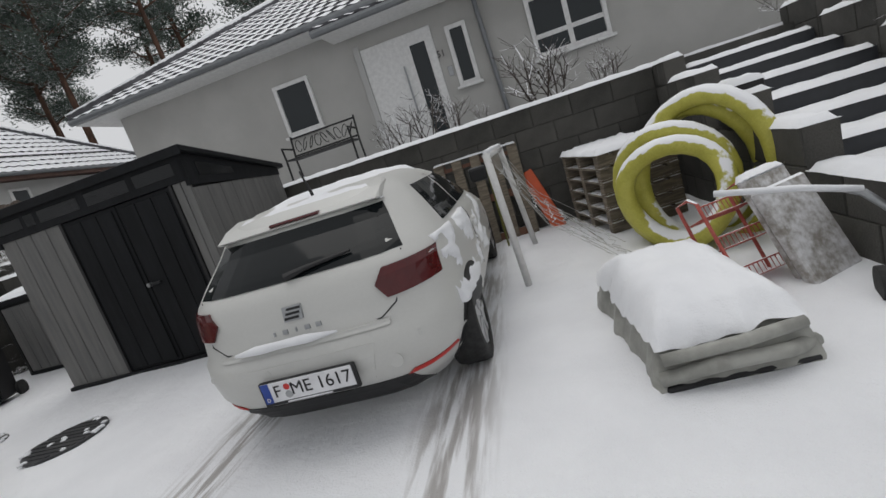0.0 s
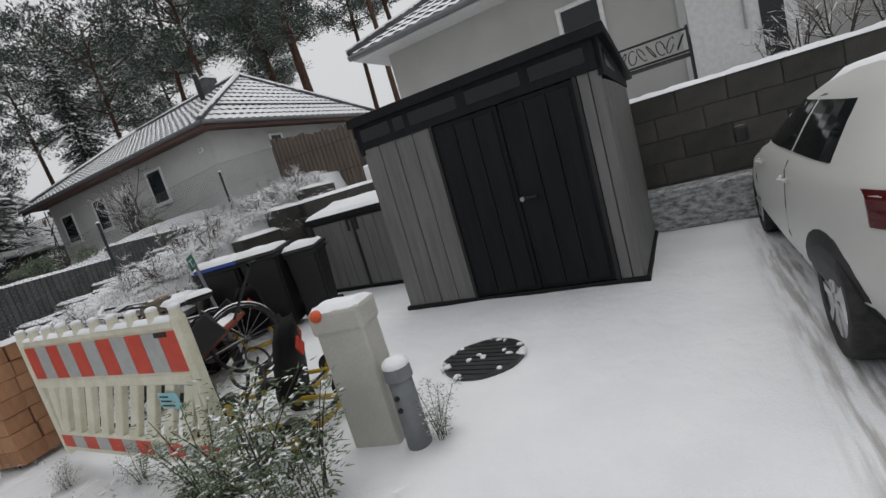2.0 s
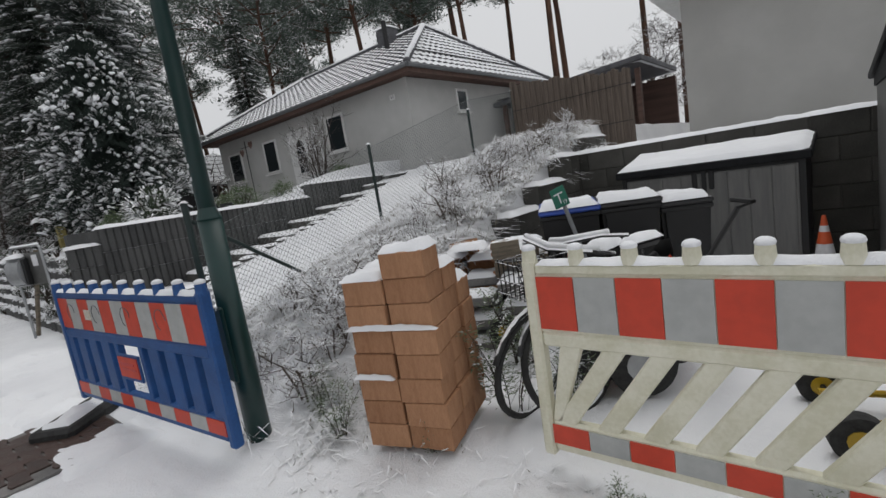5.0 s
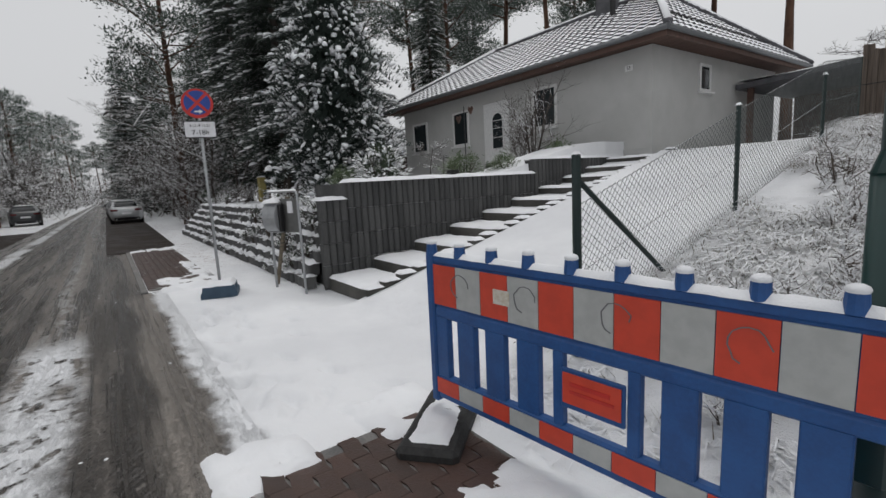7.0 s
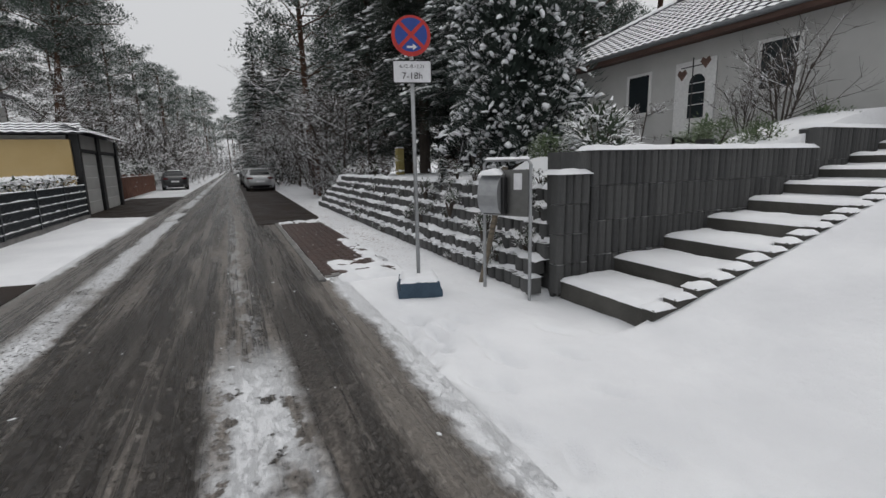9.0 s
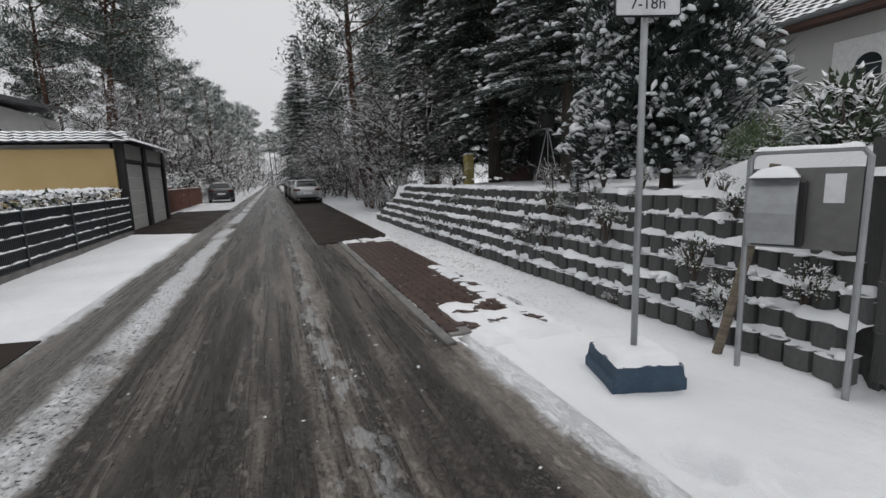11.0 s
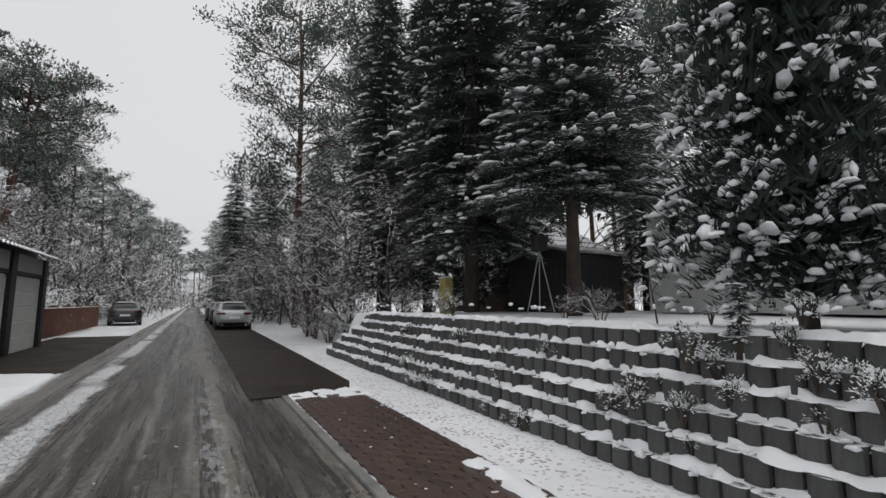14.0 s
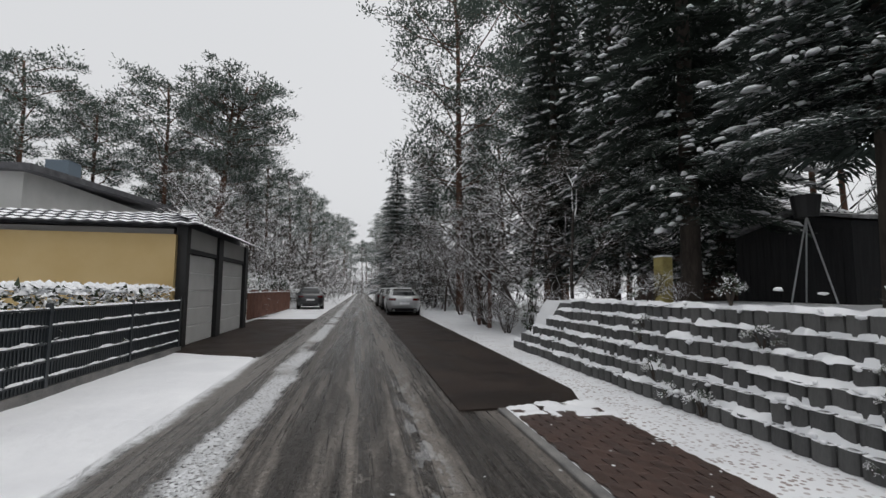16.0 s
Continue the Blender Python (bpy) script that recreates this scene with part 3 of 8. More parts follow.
# garden steps of number 53: treads between the wall and a stepped edge of kerb stones
steps = solid("steps", box(-16.83, 3.72, -0.1, -15.6, 3.76, 0.12), CURB, "garden steps with dark edging, covered in snow", "steps")
for k in range(10):
    y, z = 3.66 + 0.80 * k, 0.17 + 0.19 * k
    part("riser", box(-16.83, y, z - 0.32, -15.62, y + 0.09, z, 0.008), BLOCK, steps)
    part("tread", box(-16.83, y + 0.09, z - 0.06, -15.62, y + 0.80, z - 0.025), CURB, steps)
    part("snow", snowcap(-16.84, y - 0.02, -15.60, y + 0.79, z - 0.01, 0.05), SNOW, steps, "", True)
    for j in range(3):
        yy, zz = y + 0.265 * j, z + 0.0633 * j
        part("edge_stone", box(-15.64, yy - 0.02, zz - 0.42, -15.5, yy + 0.28, zz, 0.012), BLOCK, steps)
        part("snow", snowcap(-15.68, yy - 0.02, -15.48, yy + 0.25, zz, 0.045, 0.05), SNOW, steps, "", True)

# ---------------------------------------------------------------- houses


def window(parent, x, z0, z1, w, y, face="y", sashes=1, sill=True, depth=0.12, transom=None):
    """A window in the wall plane y (or x when face is x), its frame, pane and sill."""
    win = part("window", (box(x - w / 2, y - 0.015, z0, x + w / 2, y + 0.05, z1) if face == "y" else box(y - 0.05, x - w / 2, z0, y + 0.015, x + w / 2, z1)), FRAME_WHITE, parent)

    def flat(a, b, c, d, near, far):
        return box(a, y - near, c, b, y - far, d, 0.004) if face == "y" else box(y + far, a, c, y + near, b, d, 0.004)
    f = 0.075
    lo, hi = x - w / 2, x + w / 2
    for a, b, c, d in ((lo, lo + f, z0, z1), (hi - f, hi, z0, z1), (lo + f, hi - f, z0, z0 + f), (lo + f, hi - f, z1 - f, z1)):
        part("frame", flat(a, b, c, d, 0.05, 0.016), FRAME_WHITE, win)
    step = (w - 2 * f) / sashes
    for k in range(sashes):
        a, b = lo + f + k * step, lo + f + (k + 1) * step
        if k:
            part("frame", flat(a - 0.045, a + 0.045, z0 + f, z1 - f, 0.045, 0.017), FRAME_WHITE, win)
        if transom:
            part("frame", flat(a, b, transom - 0.04, transom + 0.04, 0.044, 0.017), FRAME_WHITE, win)
        part("pane", flat(a + 0.01, b - 0.01, z0 + f, z1 - f, 0.030, 0.018), GLASS, win)
    if sill:
        part("sill", flat(lo - 0.05, hi + 0.05, z0 - 0.05, z0, 0.13, 0.017), FRAME_WHITE, win)
    return win


def tiled(parent, name, quad, course=0.34, pan=0.30, label=""):
    """A roof face as courses of snowy pantiles. quad: eave left, eave right, ridge right, ridge left."""
    a, b, c, d = (Vector(p) for p in quad)
    up = ((c + d) / 2 - (a + b) / 2)
    normal = (b - a).cross(d - a).normalized()
    if normal.z < 0:
        normal = -normal
    n = max(2, round(up.length / course))
    bm = bmesh.new()
    for i in range(n):
        f0, f1 = i / n, (i + 1) / n
        l0, r0, l1, r1 = a.lerp(d, f0), b.lerp(c, f0), a.lerp(d, f1), b.lerp(c, f1)
        k = max(2, round((r0 - l0).length / pan * 4))
        lo, hi = [], []
        for j in range(k + 1):
            w = 0.015 * math.sin(2 * math.pi * j / 4) + 0.006 * noise.noise(Vector((j, i, 0)))
            lo.append(bm.verts.new(l0.lerp(r0, j / k) + normal * (0.044 + w)))
            hi.append(bm.verts.new(l1.lerp(r1, j / k) + normal * (0.012 + w)))
        foot = [bm.verts.new(v.co - normal * 0.042) for v in lo]
        for j in range(k):
            bm.faces.new((lo[j], lo[j + 1], hi[j + 1], hi[j]))
            bm.faces.new((foot[j], foot[j + 1], lo[j + 1], lo[j]))
    return tagged(part(name, bm, ROOF_SNOW, parent, label, False), "", "", "", "")


def hip_roof(house, x0, x1, y0, y1, z, rise, inset=None, snowguard=True):
    """A hipped roof over the eaves rectangle, with boards, gutters and ridge caps."""
    h = (y1 - y0) / 2 if inset is None else inset
    ym = (y0 + y1) / 2
    r0, r1 = (x0 + h, ym, z + rise), (x1 - h, ym, z + rise)
    A, B, C, D = (x0, y0, z), (x1, y0, z), (x1, y1, z), (x0, y1, z)
    for name, q in (("roof", (A, B, r1, r0)), ("roof", (B, C, r1, r1)), ("roof", (C, D, r0, r1)), ("roof", (D, A, r0, r0))):
        tiled(house, name, q)
    part("soffit", box(x0 + 0.05, y0 + 0.05, z - 0.10, x1 - 0.05, y1 - 0.05, z - 0.04), BROWN_WOOD if house["category"] == "bungalow" else FRAME_WHITE, house)
    for a, b in ((A, r0), (B, r1), (C, r1), (D, r0), (r0, r1)):
        part("ridge_tiles", tube([Vector(a) + Vector((0, 0, 0.06)), Vector(a).lerp(Vector(b), 0.5) + Vector((0, 0, 0.08)), Vector(b) + Vector((0, 0, 0.08))], 0.10, 8), ROOF_SNOW, house, "", True)
    for a, b in ((A, B), (B, C)):
        part("gutter", tube([Vector(a) + Vector((0, 0, -0.03)), Vector(b) + Vector((0, 0, -0.03))], 0.065, 8), ZINC, house)


# number 51: white bungalow on the terrace
h51 = thing("house", "white rendered bungalow with snowy tiled hip roof", "house")
WALL = 11.38
part("wall", box(-9.2, WALL, 1.4, 6.0, WALL + 8.5, 4.2), PLASTER_51, h51)
for (x, z0, z1, w, s, tr) in ((-5.20, 2.58, 3.60, 0.80, 1, None), (-1.74, 2.42, 3.52, 0.40, 1, None), (0.22, 2.42, 3.48, 1.35, 2, 2.78)):
    window(h51, x, z0, z1, w, WALL, sashes=s, transom=tr)
hip_roof(h51, -9.75, 6.6, 10.70, 20.4, 4.22, 2.6)
part("porch_roof", box(-4.05, 10.45, 3.92, 6.2, 11.3, 4.02), FRAME_WHITE, h51)
tiled(h51, "porch_tiles", ((-4.1, 10.36, 3.98), (6.2, 10.36, 3.98), (6.2, 11.6, 4.52), (-4.1, 11.6, 4.52)))
part("gutter", tube([(-4.1, 10.36, 3.93), (6.2, 10.36, 3.93)], 0.065, 8), ZINC, h51)
part("downpipe", tube([(-1.28, 11.26, 4.0), (-1.28, 11.28, 3.6), (-1.20, 11.30, 1.6)], 0.045, 8), ZINC, h51)
door51 = part("door", box(-3.62, WALL - 0.03, 1.58, -2.2, WALL + 0.02, 3.66, 0.01), FRAME_WHITE, h51, "white front door with a tall dark pane")
part("pane", box(-2.66, WALL - 0.045, 1.72, -2.36, WALL - 0.02, 3.42, 0.004), GLASS, door51)
part("door_handle", rod((-2.86, WALL - 0.08, 2.2), (-2.86, WALL - 0.08, 3.1), 0.018), STEEL, door51)
part("reveal", box(-3.74, WALL - 0.06, 1.58, -3.62, WALL + 0.02, 3.74, 0.006), PLASTER_SHADE, h51)
words("house_number", "51", 0.17, BLACK, h51, pose(-2.13, WALL - 0.012, 3.1, 90, 0, 0), 0.006, "black house number")
part("door_bell", box(-2.08, WALL - 0.03, 2.66, -1.99, WALL, 2.84, 0.006), STEEL, h51)

# number 53: white bungalow above the drive
h53 = thing("house", "white bungalow with brown eaves and snow-covered hip roof", "bungalow")
part("wall", box(-27.5, 11.85, 1.2, -16.25, 19.2, 4.5), PLASTER, h53)
hip_roof(h53, -28.3, -15.5, 11.15, 19.9, 4.62, 2.35, 2.75)
part("fascia", box(-28.25, 11.18, 4.42, -15.55, 11.24, 4.62), BROWN_WOOD, h53)
part("fascia", box(-15.62, 11.24, 4.42, -15.55, 19.85, 4.62), BROWN_WOOD, h53)
for (x, z0, z1, w) in ((-23.6, 2.80, 4.02, 0.92), (-19.6, 2.97, 4.15, 0.95)):
    window(h53, x, z0, z1, w, 11.85)
window(h53, -26.3, 2.75, 3.95, 1.05, 11.85)
window(h53, 14.4, 3.56, 4.28, 0.62, -16.25, "x")
arch = [(-0.26 * math.cos(a) - 21.6, 3.45 + 0.26 * math.sin(a)) for a in (math.pi * k / 10 for k in range(11))] + [(-21.34, 2.55), (-21.86, 2.55)]
door53 = part("door", box(-22.3, 11.80, 1.85, -21.1, 11.84, 4.05, 0.01), FRAME_WHITE, h53, "white front door with an arched window")
part("pane", slab(arch, "y", 11.785, 11.80), GLASS, door53)
part("frame", tube([(p[0], 11.785, p[1]) for p in arch], 0.022, 6, None, True), FRAME_WHITE, door53)
for z in (2.9, 3.2, 3.45):
    part("glazing_bar", box(-21.85, 11.775, z, -21.35, 11.785, z + 0.018), FRAME_WHITE, door53)
part("house_number_plate", box(-16.95, 11.82, 4.0, -16.75, 11.85, 4.14, 0.006), FRAME_WHITE, h53)
words("house_number", "53", 0.11, BLACK, h53, pose(-16.85, 11.815, 4.07, 90, 0, 0), 0.003, "dark house number")
ch = part("chimney", box(-20.1, 15.0, 6.2, -19.5, 15.6, 7.35, 0.02), TILE_EDGE, h53)
part("snow", snowcap(-20.15, 14.95, -19.45, 15.65, 7.35, 0.08), SNOW, ch, "", True)
part("flue", rod((-18.9, 14.2, 5.9), (-18.9, 14.2, 7.2), 0.09), BLACK, h53)
guard = bmesh.new()
for z in (5.15, 5.30):
    rod((-15.95 - 0.25, 12.3, z), (-15.95 - 0.25, 18.6, z), 0.015, bm=guard)
for k in range(26):
    y = 12.3 + 0.252 * k
    rod((-16.2, y, 5.0), (-16.2, y, 5.3), 0.012, bm=guard, seg=5)
part("snow_guard", guard, BLACK, h53)
part("plinth", box(-27.48, 11.80, 1.2, -16.2, 11.83, 2.1), PLASTER_SHADE, h53)

# garages over the way
gar = thing("garage", "yellow and white double garage with grey doors", "garage", 1.8, 0.35, 0.0)
part("wall", box(-33.75, -14.0, 0, -33.5, -4.75, 2.55), PLASTER_YELLOW, gar)
part("wall", box(-39.3, -14.0, 0, -33.76, -4.9, 2.7), PLASTER, gar)
for a, b in ((-33.85, -33.62), (-36.45, -36.05), (-39.4, -39.05)):
    part("post", box(min(a, b), -4.78, 0, max(a, b), -4.55, 2.75), BLACK, gar)
for a, b in ((-36.05, -33.85), (-39.05, -36.45)):
    d = part("door", box(a + 0.02, -4.72, 0.02, b - 0.02, -4.66, 2.15), FRAME_WHITE, gar, "pale grey sectional garage door")
    for k in range(5):
        part("panel", box(a + 0.04, -4.66, 0.05 + 0.42 * k, b - 0.04, -4.645, 0.44 + 0.42 * k, 0.005), surface("garage_door_grey", (0.44, 0.44, 0.43), (0.52, 0.52, 0.51), 1.5, 0.6), d)
    part("lintel", box(a, -4.74, 2.17, b, -4.60, 2.27), BLACK, gar)
    part("panel", box(a, -4.74, 2.28, b, -4.62, 2.75), PLASTER, gar)
tiled(gar, "roof", ((-33.1, -4.15, 2.72), (-33.1, -14.0, 2.72), (-34.3, -14.0, 3.12), (-34.3, -4.6, 3.12)), 0.3)
tiled(gar, "roof", ((-39.9, -4.15, 2.72), (-33.1, -4.15, 2.72), (-33.6, -5.0, 3.1), (-39.4, -5.0, 3.1)), 0.3)
part("roof", box(-39.6, -14.0, 2.75, -34.0, -4.9, 3.05), TILE_EDGE, gar)
part("snow", snowcap(-39.5, -14.0, -34.1, -4.9, 3.06, 0.08, 0.4), SNOW, gar)

# ---------------------------------------------------------------- vegetation


def add_spray(V, F, c, d, length, width, r):
    """A thin closed wedge of needles or a leaf from c along d."""
    d = d.normalized()
    s = d.cross(Vector((0, 0, 1)))
    if s.length < 0.1:
        s = Vector((1, 0, 0))
    s.normalize()
    u = s.cross(d)
    k = len(V)
    V.extend((c + s * width, c - s * width, c + u * width * 0.6, c + d * length))
    F.extend(((k, k + 2, k + 3), (k + 2, k + 1, k + 3), (k + 1, k, k + 3)))


def trunk_mesh(points, radii, seg=8):
    return finish(tube(points, radii, seg), "trunk", True)


def spruce(name, label, h, spread_r, seed, material, bare=0.08, droop=0.35, dense=1.0, pads=0.5, upright=False, fat=1.0):
    """A conifer: tiers of boughs made of many sprays, with pads of snow lying on some of them."""
    r = random.Random(seed)
    V, F, PV, PF = [], [], [], []
    tiers = int(h * 2.4 * dense) + 4
    for i in range(tiers):
        f = bare + (1 - bare) * i / tiers
        z = h * f
        shape = math.sin(math.pi * min(1, 0.25 + 0.75 * f)) ** 0.6 if upright else (1 - f) ** 0.75
        reach = spread_r * shape * r.uniform(0.62, 1.18) + min(0.15, spread_r * 0.2)
        boughs = max(5, int(reach * 4.5 * dense) + 3)
        a0 = r.uniform(0, 6.3)
        for b in range(boughs):
            a = a0 + 6.283 * b / boughs + r.uniform(-0.3, 0.3)
            out = Vector((math.cos(a), math.sin(a), 0))
            side = Vector((-out.y, out.x, 0))
            ln = reach * r.uniform(0.6, 1.15)
            n = max(4, int(ln / 0.085))
            rise = 0.9 if upright else 0.12
            for k in range(n):
                t = (k + 0.4) / n
                if t < 0.15 and not upright:
                    continue
                p = Vector((0, 0, z)) + out * ln * t + Vector((0, 0, rise * ln * t - droop * ln * t * t + r.uniform(-0.05, 0.05)))
                w = ln * 0.34 * (1 - t) + 0.12
                for sgn in (-1, 1, -1, 1):
                    dd = out * 0.75 + side * sgn * r.uniform(0.4, 1.1) + Vector((0, 0, r.uniform(-0.6, 0.1) + (0.9 if upright else 0)))
                    add_spray(V, F, p + side * sgn * w * r.uniform(0, 1.0), dd, (min(0.24, w * r.uniform(0.5, 0.9)) + 0.07) * fat, r.uniform(0.016, 0.034) * fat, r)
            if r.random() < pads:
                t0 = r.uniform(0.45, 0.75)
                for k in range(r.randint(4, 8) if upright else r.randint(3, 5)):
                    t = min(1.04, t0 + (0.07 if upright else 0.11) * k)
                    c = Vector((0, 0, z)) + out * ln * t + side * r.uniform(-0.12, 0.12) * ln + Vector((0, 0, rise * ln * t - droop * ln * t * t + 0.05))
                    la, lb, lc = r.uniform(0.06, 0.30) * min(1, 0.35 + ln / 3), r.uniform(0.04, 0.14) * min(1, 0.35 + ln / 2), r.uniform(0.03, 0.07) * min(1, 0.3 + ln / 2)
                    if upright:
                        la, lb, c = la * 0.62, lb * 0.75, c + side * r.uniform(-0.2, 0.2)
                    tip = -droop * 0.7 if not upright else r.uniform(-1.1, 0.5)
                    ax = (out + Vector((0, 0, tip))).normalized()
                    up = side.cross(ax)
                    if up.z < 0:
                        up = -up
                    k0 = len(PV)
                    ring = 8
                    for q in range(ring):
                        an = 6.283 * q / ring
                        j = r.uniform(0.7, 1.25)
                        PV.append(c + ax * la * math.cos(an) * j + side * lb * math.sin(an) * j)
                    for q in range(ring):
                        an = 6.283 * q / ring
                        PV.append(c + ax * la * 0.6 * math.cos(an) + side * lb * 0.6 * math.sin(an) + up * lc * r.uniform(0.7, 1.2))
                    PV.append(c + up * lc * 1.25)
                    for q in range(ring):
                        q2 = (q + 1) % ring
                        PF.append((k0 + q, k0 + q2, k0 + ring + q2, k0 + ring + q))
                        PF.append((k0 + ring + q, k0 + ring + q2, k0 + 2 * ring))
                    PF.append(tuple(k0 + q for q in reversed(range(ring))))
    t = thing(name, label, "tree")
    part("trunk", trunk_mesh([(0, 0, -0.3), (0.02, 0, h * 0.4), (0, 0.02, h * 0.97)], [h * 0.010 + 0.07, h * 0.007 + 0.03, 0.02]), BARK, t)
    part("crown", soup("crown", V, F, material), None, t)
    if PV:
        me = soup("snow", PV, PF, SNOW)
        for p in me.polygons:
            p.use_smooth = True
        tagged(part("snow", me, None, t, "pads of snow on the boughs"), "", "", "", "stuff")
    return t


def pine(name, label, h, seed, lean=0.0, crown=0.38, limbs=24, wide=1.0):
    """A Scots pine: long bare trunk, crooked limbs, and layered flat clouds of needles."""
    r = random.Random(seed)
    V, F = [], []
    bm = bmesh.new()
    pts = []
    for i in range(7):
        f = i / 6
        pts.append(Vector((lean * h * f * f + 0.12 * r.uniform(-1, 1) * f, 0.12 * r.uniform(-1, 1) * f, h * f * 0.95 - 0.2)))
    tube(pts, [0.17 * (1 - 0.75 * i / 6) * h / 16 + 0.03 for i in range(7)], 8, bm)
    for i in range(limbs):
        f = 1 - crown * (1 - i / limbs) * r.uniform(0.88, 1.08)
        k = min(5, int(f * 6))
        base = pts[k].lerp(pts[k + 1], f * 6 - k) if f < 1 else pts[-1].copy()
        a = 2.4 * i + r.uniform(-0.5, 0.5)
        depth = (1 - f) / crown
        ln = wide * h * r.uniform(0.09, 0.17) * (0.45 + 0.85 * math.sin(math.pi * min(1, 0.15 + 0.75 * depth)))
        out = Vector((math.cos(a), math.sin(a), 0))
        mid = base + out * ln * 0.5 + Vector((0, 0, ln * r.uniform(0.05, 0.3)))
        tip = base + out * ln + Vector((r.uniform(-0.2, 0.2), r.uniform(-0.2, 0.2), 1)) * ln * r.uniform(0.15, 0.55)
        tube([base, mid, tip], [0.06, 0.04, 0.015], 4, bm)
        for c in range(6):
            t = 0.35 + 0.7 * (c + r.random()) / 6
            root = base.lerp(mid, t * 2) if t < 0.5 else mid.lerp(tip, min(1.0, t * 2 - 1))
            side = Vector((-out.y, out.x, 0)) * r.uniform(-1, 1) * ln * 0.42 + Vector((0, 0, r.uniform(0.0, 0.22) * ln)) + out * r.uniform(-0.1, 0.2) * ln
            cp = root + side
            tube([root, cp], [0.014, 0.006], 3, bm)
            rad = h * r.uniform(0.022, 0.042)
            for k in range(64):
                q = Vector((r.gauss(0, 0.62), r.gauss(0, 0.62), r.gauss(0, 0.30))) * rad
                add_spray(V, F, cp + q, q * 0.7 + Vector((r.uniform(-1, 1), r.uniform(-1, 1), r.uniform(0.1, 1.3))) * rad * 0.6, r.uniform(0.15, 0.30), r.uniform(0.045, 0.085), r)
    t = thing(name, label, "tree")
    part("trunk", finish(bm, "trunk", True), BARK_PINE, t)
    part("crown", soup("crown", V, F, PINE), None, t)
    return t


def bare_tree(name, label, h, seed, wide=0.55, stems=1, material=None, fine=4, category="tree", twig=0.010):
    """A leafless tree or shrub whose twigs carry snow."""
    r = random.Random(seed)
    TV, TF, CV, CF = [], [], [], []

    def limb(p, d, ln, rad, level):
        V, F = (TV, TF) if level >= fine - 1 else (CV, CF)
        q = p + d * ln * 0.5 + Vector((r.uniform(-1, 1), r.uniform(-1, 1), r.uniform(-1, 1))) * ln * 0.05
        e = q + (d + Vector((r.uniform(-0.2, 0.2), r.uniform(-0.2, 0.2), r.uniform(-0.02, 0.18)))).normalized() * ln * 0.5
        for a, b, ra, rb in ((p, q, rad, rad * 0.8), (q, e, rad * 0.8, rad * 0.6)):
            ax = (b - a).normalized()
            s = ax.orthogonal().normalized()
            u = ax.cross(s)
            k = len(V)
            for c, rr in ((a, ra), (b, rb)):
                for m in range(3):
                    an = 2.094 * m
                    V.append(c + (s * math.cos(an) + u * math.sin(an)) * rr)
            F.extend(((k, k + 1, k + 4, k + 3), (k + 1, k + 2, k + 5, k + 4), (k + 2, k, k + 3, k + 5)))
        if level <= 0:
            return
        n = 4 if level > 1 else 5
        for j in range(n):
            f = r.uniform(0.25, 1.0)
            b = p.lerp(q, f * 2) if f < 0.5 else q.lerp(e, f * 2 - 1)
            side = Vector((r.uniform(-1, 1), r.uniform(-1, 1), r.uniform(-0.25, 0.6))).normalized()
            limb(b, (d * 0.55 + side * (0.5 + wide)).normalized(), ln * r.uniform(0.42, 0.7), max(twig * 0.55, rad * 0.5), level - 1)
    for s in range(stems):
        a = 6.283 * s / stems + r.uniform(0, 1)
        tilt = 0.0 if stems == 1 else r.uniform(0.15, 0.45)
        limb(Vector((0.04 * math.cos(a), 0.04 * math.sin(a), -0.1)), Vector((tilt * math.cos(a), tilt * math.sin(a), 1)).normalized(), h * r.uniform(0.5, 0.62), twig * 2 + h * 0.006, fine)
    t = thing(name, label, category)
    part("trunk", soup("trunk", TV, TF, material or TWIG), None, t)
    tagged(part("crown", soup("crown", CV, CF, material or TWIG), None, t), "", "", "", "stuff")
    return t


def leafy(name, label, h, w, seed, material, n=900, leaf=0.07, category="shrub"):
    """A rounded evergreen of many single leaves in clumps, with gaps."""
    r = random.Random(seed)
    V, F = [], []
    for c in range(max(6, n // 40)):
        a, f = r.uniform(0, 6.283), r.random()
        rad = w * (0.35 + 0.65 * math.sin(math.pi * min(1, 0.15 + 0.85 * f)))
        c0 = Vector((math.cos(a) * rad * r.uniform(0.5, 1), math.sin(a) * rad * r.uniform(0.5, 1), h * f * 0.95 + 0.05))
        for k in range(40):
            q = Vector((r.gauss(0, 1), r.gauss(0, 1), r.gauss(0, 0.8))) * w * 0.16
            add_spray(V, F, c0 + q, q + Vector((c0.x * 0.3, c0.y * 0.3, r.uniform(-0.02, 0.1))), leaf * r.uniform(0.7, 1.6), leaf * r.uniform(0.25, 0.45), r)
    t = thing(name, label, category)
    part("leaves", soup("leaves", V, F, material), None, t)
    stems = bmesh.new()
    for k in range(5):
        a = 6.283 * k / 5
        tube([(0, 0, -0.1), (math.cos(a) * w * 0.3, math.sin(a) * w * 0.3, h * 0.5), (math.cos(a) * w * 0.5, math.sin(a) * w * 0.5, h * 0.85)], [0.02, 0.014, 0.006], 5, stems)
    part("stem", stems, BARK, t)
    return t


def at(t, x, y, rz=0, s=1.0, z=None):
    t.matrix_basis = Matrix.Translation((x, y, (ground_z(x, y) if z is None else z))) @ Matrix.Rotation(radians(rz), 4, "Z") @ Matrix.Scale(s, 4)
    return t


